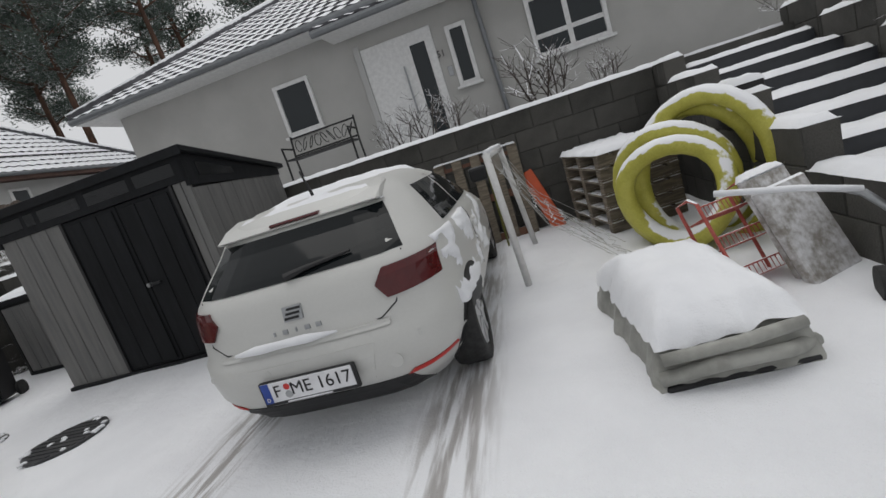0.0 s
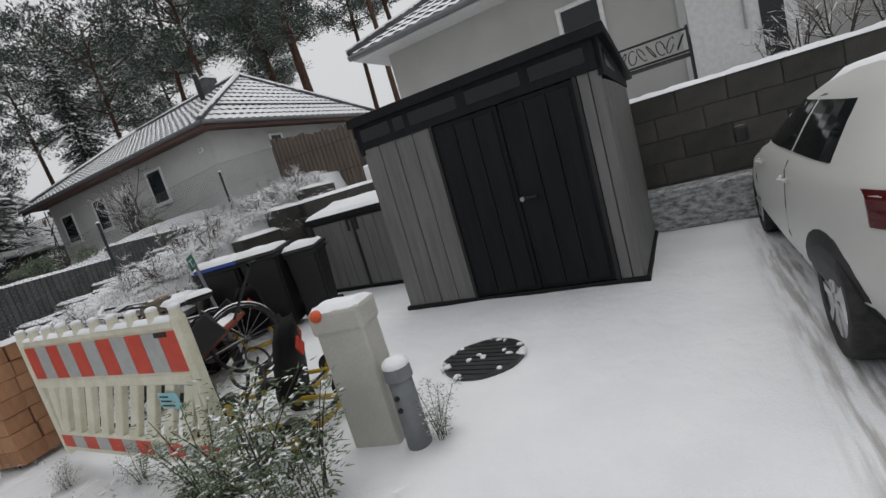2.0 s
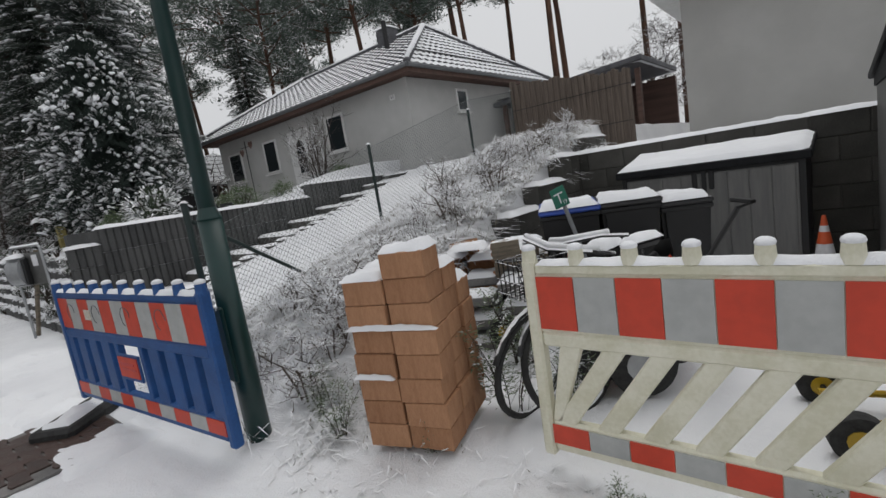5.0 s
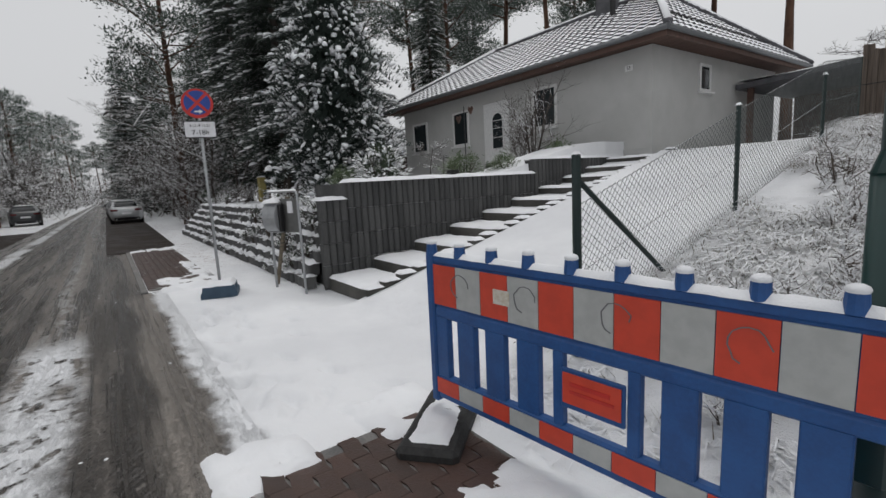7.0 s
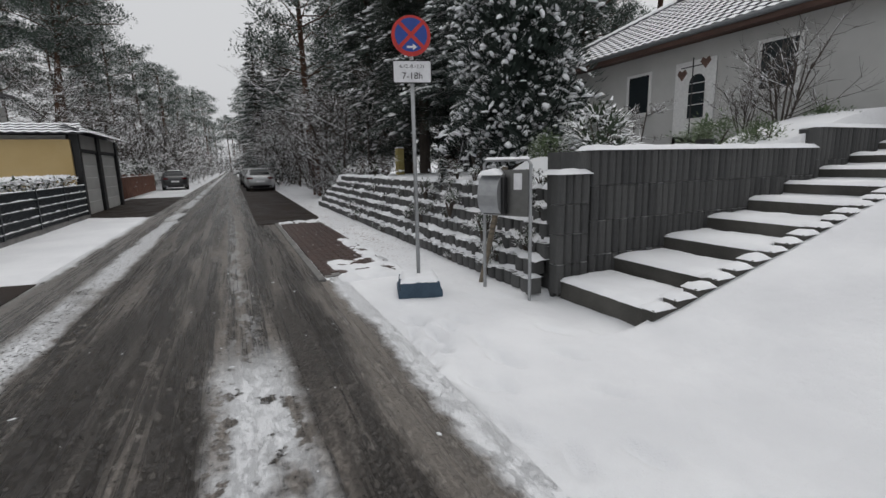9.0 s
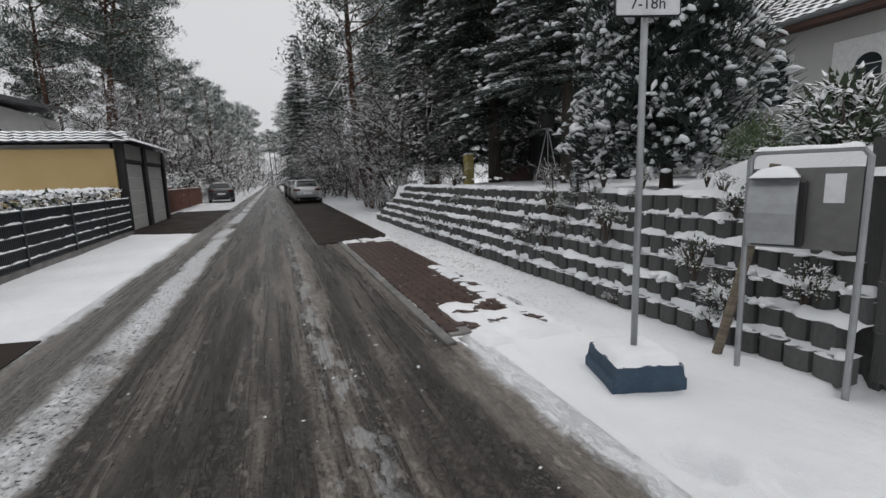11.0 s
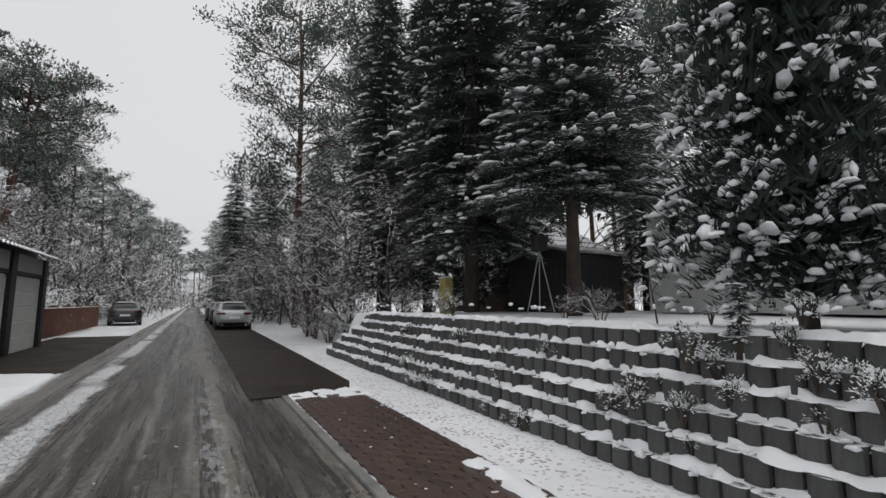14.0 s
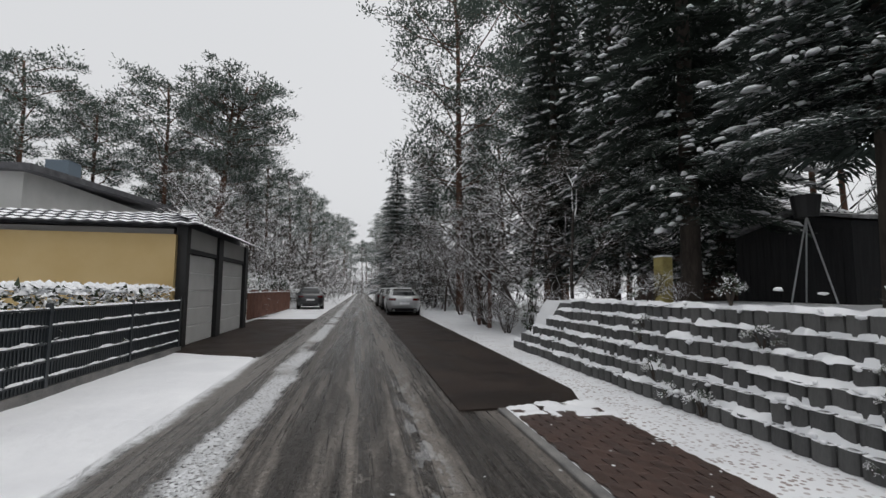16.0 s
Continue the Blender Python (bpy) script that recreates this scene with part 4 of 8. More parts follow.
def again(t, x, y, rz=0, s=1.0, z=None):
    m = Matrix.Translation((x, y, (ground_z(x, y) if z is None else z))) @ Matrix.Rotation(radians(rz), 4, "Z") @ Matrix.Scale(s, 4)
    c = copy_thing(t, m)
    c.matrix_basis = m
    return c


# the conifers of number 53's front garden
yew = at(spruce("conifer", "broad dark conifer thickly laden with snow", 6.6, 1.75, 3, SPRUCE_SNOW, 0.07, 1.05, 1.9, 0.85, True), -20.85, 5.75, 0, 0.77)
sp_a = at(spruce("spruce", "dark spruce with pads of snow on drooping boughs", 11.0, 2.9, 5, SPRUCE_SNOW, 0.24, 0.24, 1.0, 0.75, False, 1.3), -26.3, 7.7)
sp_b = at(spruce("spruce", "tall dark spruce dusted with snow", 18.0, 3.3, 8, SPRUCE, 0.12, 0.42, 0.82, 0.5, False, 1.35), -30.6, 7.6)
sp_c = at(spruce("spruce", "snowy blue-green spruce beside the street", 15.0, 2.6, 11, SPRUCE_SNOW, 0.05, 0.35, 0.9, 0.35, False, 1.7), -62.0, 5.6)
again(sp_b, -33.2, 10.8, 80, 0.95)
again(sp_b, -36.5, 9.0, 140, 1.0)
again(sp_b, -39.5, 8.0, 250, 1.05)
again(sp_c, -80.0, 4.0, 40, 1.34)
again(sp_b, -30.5, 15.5, 120, 0.62)
again(sp_c, -75.0, 5.8, 90, 1.0)
again(sp_c, -90.0, 5.5, 10, 0.9)
again(sp_b, -57.0, 9.0, 30, 0.95)
again(sp_b, -120.0, 6.0, 30, 0.9)
# pines
pines = [at(pine("pine", "tall Scots pine with bare reddish trunk", 19.0, 21, 0.02, 0.6), -42.5, 9.5),
         at(pine("pine", "leaning Scots pine with open crown", 18.0, 22, 0.13, 0.44, 26, 1.2), -58.0, -11.6, 70),
         at(pine("pine", "tall Scots pine with flat crown", 20.0, 23, -0.03, 0.36), -24.0, 26.0)]
at(pine("pine", "broad Scots pine with a deep frosted crown", 23.5, 27, -0.02, 0.74, 44, 1.15), -50.0, 6.0, 60)
spots = ((-57.5, -10.9, 250, 0.85, 2), (-58.5, -15.2, 0, 0.95, 0), (-60, -21, 40, 0.85, 0), (-53, -30, 90, 1.0, 0), (-71, -12, 50, 0.9, 2), (-70, -10, 10, 0.8, 0), (-80, -9, 70, 0.8, 2), (-92, -8, 0, 0.85, 0),
         (-50, 12, 20, 1.0, 2), (-30, 30, 0, 1.0, 0), (-13.5, 34, 77, 1.0, 0), (-10.2, 41, 10, 1.1, 0), (-20, 32, 30, 1.0, 2), (-9, 33, 10, 1.0, 2), (-26, 36, 150, 1.1, 1), (-36, 26, 200, 1.1, 2),
         (-42, 22, 20, 1.0, 0), (-35, 20, 120, 0.9, 0), (-17, 40, 60, 1.1, 0), (-5, 38, 30, 1.0, 2), (-48, 34, 15, 1.1, 2), (-12, 44, 15, 1.1, 2), (3, 36, 0, 1.0, 0),
         (-58, -28, 30, 0.9, 0), (-66, -24, 60, 0.95, 2), (-50, -34, 0, 1.0, 2), (-75, -20, 0, 0.9, 0), (-42, -30, 0, 0.95, 0), (-40, 40, 0, 1.2, 0), (-54, 24, 50, 1.1, 0), (-66, 14, 80, 1.0, 2), (-85, -16, 30, 0.9, 0),
         (-105, 7, 30, 0.9, 0), (-105, -9, 130, 0.9, 2), (-125, 7, 30, 1.0, 2), (-125, -8, 30, 1.0, 0), (-150, 6, 0, 1.1, 0), (-150, -7, 0, 1.1, 2), (-180, 5, 60, 1.2, 0), (-180, -6, 60, 1.2, 2), (-22, 24, 10, 0.8, 0), (-29, 23, 60, 0.9, 0), (-33, 33, 20, 1.0, 0), (-18.5, 27, 99, 0.9, 2), (-45, 28, 10, 1, 0), (-50, 18, 90, 0.9, 0), (-60, 18, 30, 1, 2), (-72, 12, 0, 0.9, 0), (-80, 9, 80, 0.9, 2), (-62, -17, 120, 0.75, 0), (-68, -14, 200, 0.75, 0), (-78, -13, 20, 0.7, 0), (-54, -22, 300, 0.9, 0), (-88, -11, 20, 0.7, 0), (-98, -9, 20, 0.7, 0), (-230, -5, 0, 1.1, 0), (-232, 0, 40, 1.1, 2), (-228, 4, 80, 1.1, 0), (-240, 2, 80, 1.2, 2), (-200, -6, 60, 1.0, 0), (-205, 6, 60, 1.0, 2), (-140, -7, 10, 0.8, 0), (-138, 7, 10, 0.9, 0), (-115, 6, 99, 0.9, 2), (-112, -8, 99, 0.8, 0))
for x, y, rz, s, k in spots:
    again(pines[2 if y > 20 else k], x, y, rz, s, None if y > 0 else 0.0)
# frosted leafless trees along the street
bt_a = at(bare_tree("bare_tree", "leafless tree with every twig coated in snow", 8.2, 31, 0.6, 2, None, 5, "tree", 0.013), -36.0, 5.5)
bt_b = at(bare_tree("bare_tree", "frosted leafless tree with arching twigs", 8.0, 32, 0.7, 1, None, 5, "tree", 0.014), -44.0, -8.5)
for x, y, rz, s, k in ((-34.2, 6.2, 50, 0.95, 1), (-38.6, 4.6, 90, 0.9, 0), (-41.0, 5.0, 20, 0.85, 1), (-46, 5.2, 70, 0.9, 0), (-52, -7.5, 20, 1.1, 0), (-58, -7.0, 80, 1.1, 1), (-65, -6.5, 0, 1.1, 0),
                       (-72, -6.2, 140, 1.1, 1), (-50, 5.0, 10, 1.0, 1), (-56, 5.2, 66, 1.0, 0), (-12.6, 25.0, 10, 0.8, 1), (-10.8, 23.0, 100, 0.7, 0), (-14.2, 28.0, 60, 0.9, 0), (-84, -6.5, 30, 1.2, 0), (-70, 5.5, 30, 1.1, 1), (-78, -6, 30, 1.1, 1), (-95, -6, 60, 1.2, 0), (-110, -6, 0, 1.2, 1), (-64, 5.0, 0, 1.0, 0), (-80, 5.2, 50, 1.1, 1), (-100, 5.2, 80, 1.2, 0), (-48, -9, 200, 1.2, 1), (-55, -9.5, 100, 1.2, 0), (-61, -9, 10, 1.2, 1)):
    again((bt_a, bt_b)[k], x, y, rz, s, None if y > 0 else 0.0)


def far_woods():
    """The frosted undergrowth and far wood on both sides of the street, as one mass of bare twigs."""
    r = random.Random(90)
    V, F = [], []
    for k in range(3000):
        u = r.random()
        if u < 0.36:
            x, y, top = -60 - 150 * r.random() ** 1.6, -r.uniform(4.6, 12), 7.5
        elif u < 0.66:
            x, y, top = -52 - 150 * r.random() ** 1.6, r.uniform(3.8, 12), 8.0
        elif u < 0.80:
            x, y, top = r.uniform(-250, -215), r.uniform(-14, 14), 13.0
        elif u < 0.90:
            x, y, top = r.uniform(-95, -50), -r.uniform(16, 36), 9.0
        elif u < 0.95:
            x, y, top = r.uniform(-60, 5), r.uniform(30, 44), 7.0
        else:
            x, y, top = r.uniform(-52, -30), r.uniform(13, 24), 7.0
        size = 1.0 + 1.3 * min(1.0, abs(x) / 160)
        c = Vector((x, y, top * r.random() ** 1.3 * (0.6 + 0.5 * noise.noise(Vector((x * 0.12, y * 0.12, 0))))))
        for j in range(15):
            q = Vector((r.gauss(0, 1), r.gauss(0, 1), r.gauss(0, 0.8))) * 0.75 * size
            add_spray(V, F, c + q, Vector((r.uniform(-1, 1), r.uniform(-1, 1), r.uniform(-0.2, 1.1))), r.uniform(0.5, 1.3) * size, r.uniform(0.015, 0.04) * size, r)
    tagged(new("far_woods", soup("far_woods", V, F, FROST)), "frosted leafless undergrowth and woods along the street", "woods", "", "stuff")


far_woods()

# ---------------------------------------------------------------- vehicles


class Shell:
    """A car body as stacked outlines: z, rear y, front y, half width."""

    def __init__(self, slices, nr=7.0, nf=3.6):
        self.s, self.nr, self.nf = slices, nr, nf

    def at(self, z):
        s = self.s
        z = min(max(z, s[0][0]), s[-1][0])
        for a, b in zip(s, s[1:]):
            if z <= b[0]:
                f = (z - a[0]) / (b[0] - a[0])
                return [a[i] + (b[i] - a[i]) * f for i in (1, 2, 3)]

    def rear(self, x, z, off=0.0):
        y0, y1, w = self.at(z)
        k = (1 - min(1, abs(x) / w) ** self.nr) ** (1 / self.nr)
        return Vector((x, (y0 + y1) / 2 - (y1 - y0) / 2 * k - off, z))

    def front(self, x, z, off=0.0):
        y0, y1, w = self.at(z)
        k = (1 - min(1, abs(x) / w) ** self.nf) ** (1 / self.nf)
        return Vector((x, (y0 + y1) / 2 + (y1 - y0) / 2 * k + off, z))

    def side(self, y, z, sx, off=0.0):
        y0, y1, w = self.at(z)
        t = (y - (y0 + y1) / 2) / ((y1 - y0) / 2)
        n = self.nf if t > 0 else self.nr
        return Vector((sx * (w * (1 - min(1, abs(t)) ** n) ** (1 / n) + off), y, z))

    def body(self, seg=72):
        bm = bmesh.new()
        rings = []
        for z, y0, y1, w in self.s:
            ring = []
            for k in range(seg):
                a = 2 * math.pi * k / seg
                c, s = math.cos(a), math.sin(a)
                n = self.nf if s > 0 else self.nr
                ring.append(bm.verts.new((w * math.copysign(abs(c) ** (2 / n), c), (y0 + y1) / 2 + (y1 - y0) / 2 * math.copysign(abs(s) ** (2 / n), s), z)))
            rings.append(ring)
        for a, b in zip(rings, rings[1:]):
            for k in range(seg):
                bm.faces.new((a[k], a[(k + 1) % seg], b[(k + 1) % seg], b[k]))
        bm.faces.new(rings[0][::-1])
        bm.faces.new(rings[-1])
        return bm


def patch(f, us, vs, thick=0.006):
    """A thin curved panel from f(u, v, offset) over a grid; us may depend on v."""
    bm = bmesh.new()
    g, h = [], []
    for v in vs:
        row = us(v) if callable(us) else us
        g.append([bm.verts.new(f(u, v, thick)) for u in row])
        h.append([bm.verts.new(f(u, v, -0.01)) for u in row])
    for q, flip in ((g, False), (h, True)):
        for i in range(len(q) - 1):
            for j in range(len(q[0]) - 1):
                p = (q[i][j], q[i][j + 1], q[i + 1][j + 1], q[i + 1][j])
                bm.faces.new(p[::-1] if flip else p)
    n, m = len(g), len(g[0])
    rim = [(0, j) for j in range(m)] + [(i, m - 1) for i in range(1, n)] + [(n - 1, j) for j in range(m - 2, -1, -1)] + [(i, 0) for i in range(n - 2, 0, -1)]
    for (a, b), (c, d) in zip(rim, rim[1:] + rim[:1]):
        bm.faces.new((g[a][b], g[c][d], h[c][d], h[a][b]))
    return bm


def lin(a, b, n):
    return [a + (b - a) * k / (n - 1) for k in range(n)]


def car_wheel(car, x, y, r, side):
    w = part("wheel", rod((x - 0.1 * side, y, r), (x + 0.09 * side, y, r), r * 0.66, seg=24), ALLOY, car)
    bm = bmesh.new()
    prof = [(0.64, -0.1), (0.97, -0.1), (1.0, -0.06), (1.0, 0.06), (0.97, 0.1), (0.68, 0.1), (0.64, 0.07)]
    rings = [[bm.verts.new((x + side * d, y + r * q * math.cos(a), r + r * q * math.sin(a))) for q, d in prof] for a in (2 * math.pi * k / 28 for k in range(28))]
    for i in range(28):
        for j in range(len(prof)):
            bm.faces.new((rings[i][j], rings[i][(j + 1) % 7], rings[(i + 1) % 28][(j + 1) % 7], rings[(i + 1) % 28][j]))
    part("tyre", bm, RUBBER, w, "", True)
    spokes = bmesh.new()
    for k in range(7):
        a = 2 * math.pi * k / 7
        slab([(y + r * p * math.cos(a + t), r + r * p * math.sin(a + t)) for p, t in ((0.12, -0.5), (0.64, -0.13), (0.64, 0.13), (0.12, 0.5))], "x", x + side * 0.075, x + side * 0.098, spokes)
    part("rim", spokes, ALLOY, w)


def hatchback(name, label, shell, paint, x, y, rz, wheels, r, lamp_rows, glass_rows, full=False, zs=1.0):
    car = thing(name, label, "car", x, y, 0.0, rz)
    body = part("body", shell.body(), paint, car, "", True)
    for wx in (-1, 1):
        for wy in wheels:
            w = shell.side(wy, 0.36, 1).x - 0.012

            def well(a, v, off, wx=wx, wy=wy):
                return shell.side(wy + v * math.cos(a), max(0.18, r + v * math.sin(a)), wx, off)
            part("wheel_arch", patch(well, lin(-0.5, math.pi + 0.5, 20), lin(0.04, r + 0.055, 5), 0.004), BLACK, car)
            car_wheel(car, wx * (w - 0.075), wy, r, wx)
    z0, z1, xa, xb = glass_rows
    part("rear_window", patch(shell.rear, lambda z: lin(-(xa + (xb - xa) * (z - z0) / (z1 - z0)), xa + (xb - xa) * (z - z0) / (z1 - z0), 13), lin(z0, z1, 8)), CAR_GLASS, car)
    part("windscreen", patch(shell.front, lambda z: lin(-0.66 + 0.1 * (z - 1), 0.66 - 0.1 * (z - 1), 11), lin(1.03 * zs, 1.32 * zs, 6)), CAR_GLASS, car)
    for sx in (-1, 1):
        for a, b in ((0.75, 1.40), (1.46, 2.25)):
            part("side_window", patch(lambda u, v, o, sx=sx: shell.side(u, v, sx, o), lambda z, a=a, b=b: lin(a + (0.12 if a < 1 else 0) * (z - 1.0) / 0.3, b + (0.0 if b < 2 else -0.9 * (z - 1.0)), 6), lin(1.02 * zs, 1.29 * zs, 5)), CAR_GLASS, car)
        za, zb, xi, xo = lamp_rows
        part("tail_lamp", patch(shell.rear, lambda z, sx=sx: lin(sx * (xi + 0.10 * abs(z - (za + zb) / 2) / (zb - za)), sx * xo, 7), lin(za, zb, 5), 0.014), RED_LENS, car, "dark red tail lamp")
        m = part("mirror", box(sx * 0.88 - 0.02, 2.35, 0.98, sx * 1.02 + 0.02, 2.45, 1.12, 0.03, seg=2), paint if not full else BLACK, car)
    return car, body


ibiza = Shell([(0.17, 0.17, 3.95, 0.76), (0.26, 0.09, 4.02, 0.82), (0.38, 0.02, 4.06, 0.87), (0.50, 0.0, 4.05, 0.885), (0.59, 0.012, 4.02, 0.885), (0.62, 0.05, 3.98, 0.883), (0.74, 0.07, 3.82, 0.875),
               (0.86, 0.10, 3.30, 0.86), (0.91, 0.135, 3.05, 0.835), (0.99, 0.22, 2.85, 0.79), (1.12, 0.38, 2.55, 0.715), (1.22, 0.47, 2.25, 0.645), (1.28, 0.54, 2.02, 0.58), (1.325, 0.74, 1.75, 0.47), (1.34, 0.95, 1.5, 0.34)], 4.7, 3.4)
car, body = hatchback("car", "white hatchback dusted with snow, parked in the yard", ibiza, CAR_WHITE, -2.53, 4.15, 1.0, (0.74, 3.29), 0.295, (0.735, 0.885, 0.47, 0.775), (0.945, 1.185, 0.63, 0.53), True, 0.94)
R = ibiza.rear
part("roof_spoiler", slab([(0.425, 1.215), (0.58, 1.275), (0.74, 1.315), (0.74, 1.24), (0.50, 1.20)], "x", -0.53, 0.53, None, 0.012), CAR_WHITE, car)
part("brake_light", box(-0.16, 0.435, 1.224, 0.16, 0.50, 1.243, 0.006), RED_LENS, car)
part("antenna", tube([(0.0, 0.82, 1.33), (0.0, 0.75, 1.50)], [0.012, 0.005], 6), BLACK, car)
part("wiper", tube([R(-0.02, 0.965, 0.03), R(0.10, 0.985, 0.03), R(0.36, 1.005, 0.03)], [0.024, 0.016, 0.008], 6), BLACK, car)
# seams of the tailgate
for pts in ([(-0.62, 0.935), (-0.55, 0.70), (-0.46, 0.645), (0.46, 0.645), (0.55, 0.70), (0.62, 0.935)],):
    part("tailgate_seam", tube([R(a, b, 0.0015) for a, b in pts], 0.004, 5), BLACK, car)
part("bumper_shelf", patch(R, lin(-0.5, 0.5, 9), lin(0.612, 0.638, 3), 0.02), CAR_WHITE, car)
part("snow", tube([R(-0.38, 0.645, 0.03), R(-0.24, 0.652, 0.032), R(-0.1, 0.655, 0.035), R(0.05, 0.652, 0.03), R(0.22, 0.648, 0.02)], [0.010, 0.026, 0.022, 0.026, 0.006], 8), SNOW, car, "ridge of snow on the bumper", True)
part("diffuser", patch(R, lambda z: lin(-0.50 - (0.30 - z) * 0.6, 0.50 + (0.30 - z) * 0.6, 11), lin(0.175, 0.30, 4), 0.008), BLACK, car)
for sx in (-1, 1):
    part("reflector", patch(R, lambda z, sx=sx: lin(sx * (0.49 + (z - 0.30) * 1.5), sx * 0.74, 7), lin(0.300, 0.326, 3), 0.011), SIGN_RED, car)
    for px in (0.22, 0.62):
        part("sensor", rod(R(sx * px, 0.52, 0.001), R(sx * px, 0.52, 0.004), 0.016, seg=14), CAR_WHITE, car)
part("tow_cover", rod(R(0.47, 0.42, 0.0005), R(0.47, 0.42, 0.004), 0.040, seg=20), CAR_WHITE, car)
part("plate_recess", patch(R, lambda z: lin(-0.40 + (0.54 - z) * 0.35, 0.40 - (0.54 - z) * 0.35, 9), lin(0.345, 0.55, 4), 0.004), CAR_WHITE, car)
plate = part("number_plate", box(-0.275, -0.040, 0.353, 0.275, -0.012, 0.488, 0.004), BLACK, car, "white number plate in a black holder")
part("plate_face", box(-0.26, -0.045, 0.374, 0.26, -0.0395, 0.485, 0.002), SIGN_WHITE, plate)
part("blue_band", box(-0.26, -0.0475, 0.374, -0.215, -0.0445, 0.485), SIGN_BLUE, plate)
words("plate_text", "F", 0.095, BLACK, plate, pose(-0.175, -0.0465, 0.4295, 90, 0, 0), 0.001, bold=0.0)
words("plate_text", "ME 1617", 0.098, BLACK, plate, pose(0.075, -0.0465, 0.4295, 90, 0, 0), 0.001, bold=0.0)
words("plate_text", "D", 0.03, SIGN_WHITE, plate, pose(-0.238, -0.049, 0.393, 90, 0, 0), 0.001)
part("seal", rod((-0.115, -0.0465, 0.450), (-0.115, -0.0445, 0.450), 0.018, seg=14), SIGN_RED, plate)
part("seal", rod((-0.115, -0.0465, 0.406), (-0.115, -0.0445, 0.406), 0.021, seg=14), STEEL, plate)
part("holder_text", box(-0.14, -0.0415, 0.359, 0.12, -0.0395, 0.368), SIGN_WHITE, plate)
part("badge", patch(R, lin(-0.055, 0.055, 5), lin(0.752, 0.828, 4), 0.012), STEEL, car)
for k in range(3):
    part("badge_bar", patch(R, lin(-0.048 + 0.01 * k, 0.035 + 0.008 * k, 3), lin(0.762 + 0.023 * k, 0.774 + 0.023 * k, 2), 0.016), BLACK, car)
for k, w in enumerate((0.01, 0.03, 0.01, 0.03, 0.03)):
    part("letter", patch(R, lin(-0.135 + 0.065 * k - w / 2, -0.135 + 0.065 * k + w / 2, 2), lin(0.690, 0.713, 2), 0.006), STEEL, car)
for sx in (-1, 1):
    for (a, b, z) in ((1.30, 1.48, 0.81), (2.2, 2.38, 0.82)):
        part("door_handle", tube([ibiza.side(a, z, sx, 0.01), ibiza.side((a + b) / 2, z, sx, 0.035), ibiza.side(b, z, sx, 0.01)], 0.014, 6), CAR_WHITE, car)
    for y in (1.43, 2.62):
        part("door_seam", tube([ibiza.side(y, z, sx, 0.001) for z in (0.30, 0.47, 0.66, 0.85, 0.91)], 0.004, 4), BLACK, car)
roof_snow = bmesh.new()
rows = []
for i in range(22):
    y = 0.47 + 1.7 * i / 21
    row = []
    for j in range(17):
        u = -1 + 2 * j / 16
        z = 1.235 + 0.10 * (1 - u ** 4) * min(1, (i + 1) / 8)
        w = 0.54
        e = min(1.0, 6 * (1 - abs(u))) * min(1, i / 2, (21 - i) / 3)
        row.append(roof_snow.verts.new((u * w, y, z + 0.035 * e * (1 + 0.5 * noise.noise(Vector((u * 4, y * 4, 0)))) - 0.03 * (1 - e))))
    rows.append(row)
for a, b in zip(rows, rows[1:]):
    for j in range(16):
        roof_snow.faces.new((a[j], a[j + 1], b[j + 1], b[j]))
part("snow", roof_snow, SNOW, car, "thin snow on the roof", True)


def clinging(y, z, off):
    """Snow stuck to the flank, thick in places and torn at its edges."""
    k = noise.noise(Vector((y * 3.1, z * 5.0, 7))) + 0.6 * noise.noise(Vector((y * 9, z * 11, 2))) + 0.3 * noise.noise(Vector((y * 23, z * 25, 2)))
    return ibiza.side(y, z, 1, (0.004 + 0.035 * max(0.0, k - 0.02) ** 0.7 if k > 0.02 else -0.02) if off > 0 else -0.03)


part("snow", patch(clinging, lin(0.42, 2.1, 60), lin(0.50, 0.93, 26), 0.02), SNOW, car, "snow clinging to the flank", True)

# cars parked further down the street
coupe = Shell([(0.22, 0.12, 4.5, 0.82), (0.40, 0.02, 4.66, 0.90), (0.60, 0.0, 4.66, 0.92), (0.80, 0.05, 4.4, 0.92), (0.98, 0.10, 3.6, 0.90), (1.06, 0.35, 3.3, 0.84), (1.25, 0.75, 2.85, 0.74), (1.40, 1.15, 2.4, 0.62), (1.46, 1.5, 2.1, 0.45)], 6.0, 3.4)


def parked(label, paint, x, y, rz):
    c, _ = hatchback("car", label, coupe, paint, x, y, rz, (0.85, 3.65), 0.335, (0.80, 0.92, 0.42, 0.86), (1.06, 1.38, 0.70, 0.55))
    part("number_plate", patch(coupe.rear, lin(-0.26, 0.26, 4), lin(0.60, 0.71, 3), 0.012), SIGN_WHITE, c)
    part("bumper", patch(coupe.rear, lin(-0.80, 0.80, 12), lin(0.24, 0.40, 3), 0.012), BLACK, c)
    for sx in (-1, 1):
        part("exhaust", rod((sx * 0.55, -0.02, 0.30), (sx * 0.55, 0.06, 0.30), 0.05), STEEL, c)
    part("snow", snowcap(-0.5, 1.1, 0.5, 2.1, 1.44, 0.04), SNOW, c, "", True)
    return c


parked("silver coupe-like car parked on the strip", CAR_SILVER, -44.9, 1.95, 90)
parked("black car parked behind the silver one", CAR_BLACK, -51.0, 1.9, 90)
parked("dark car parked further down the street", CAR_BLACK, -58.0, 1.8, 90)
parked("dark car parked beside the far fence", CAR_BLACK, -52.5, -3.6, 96)

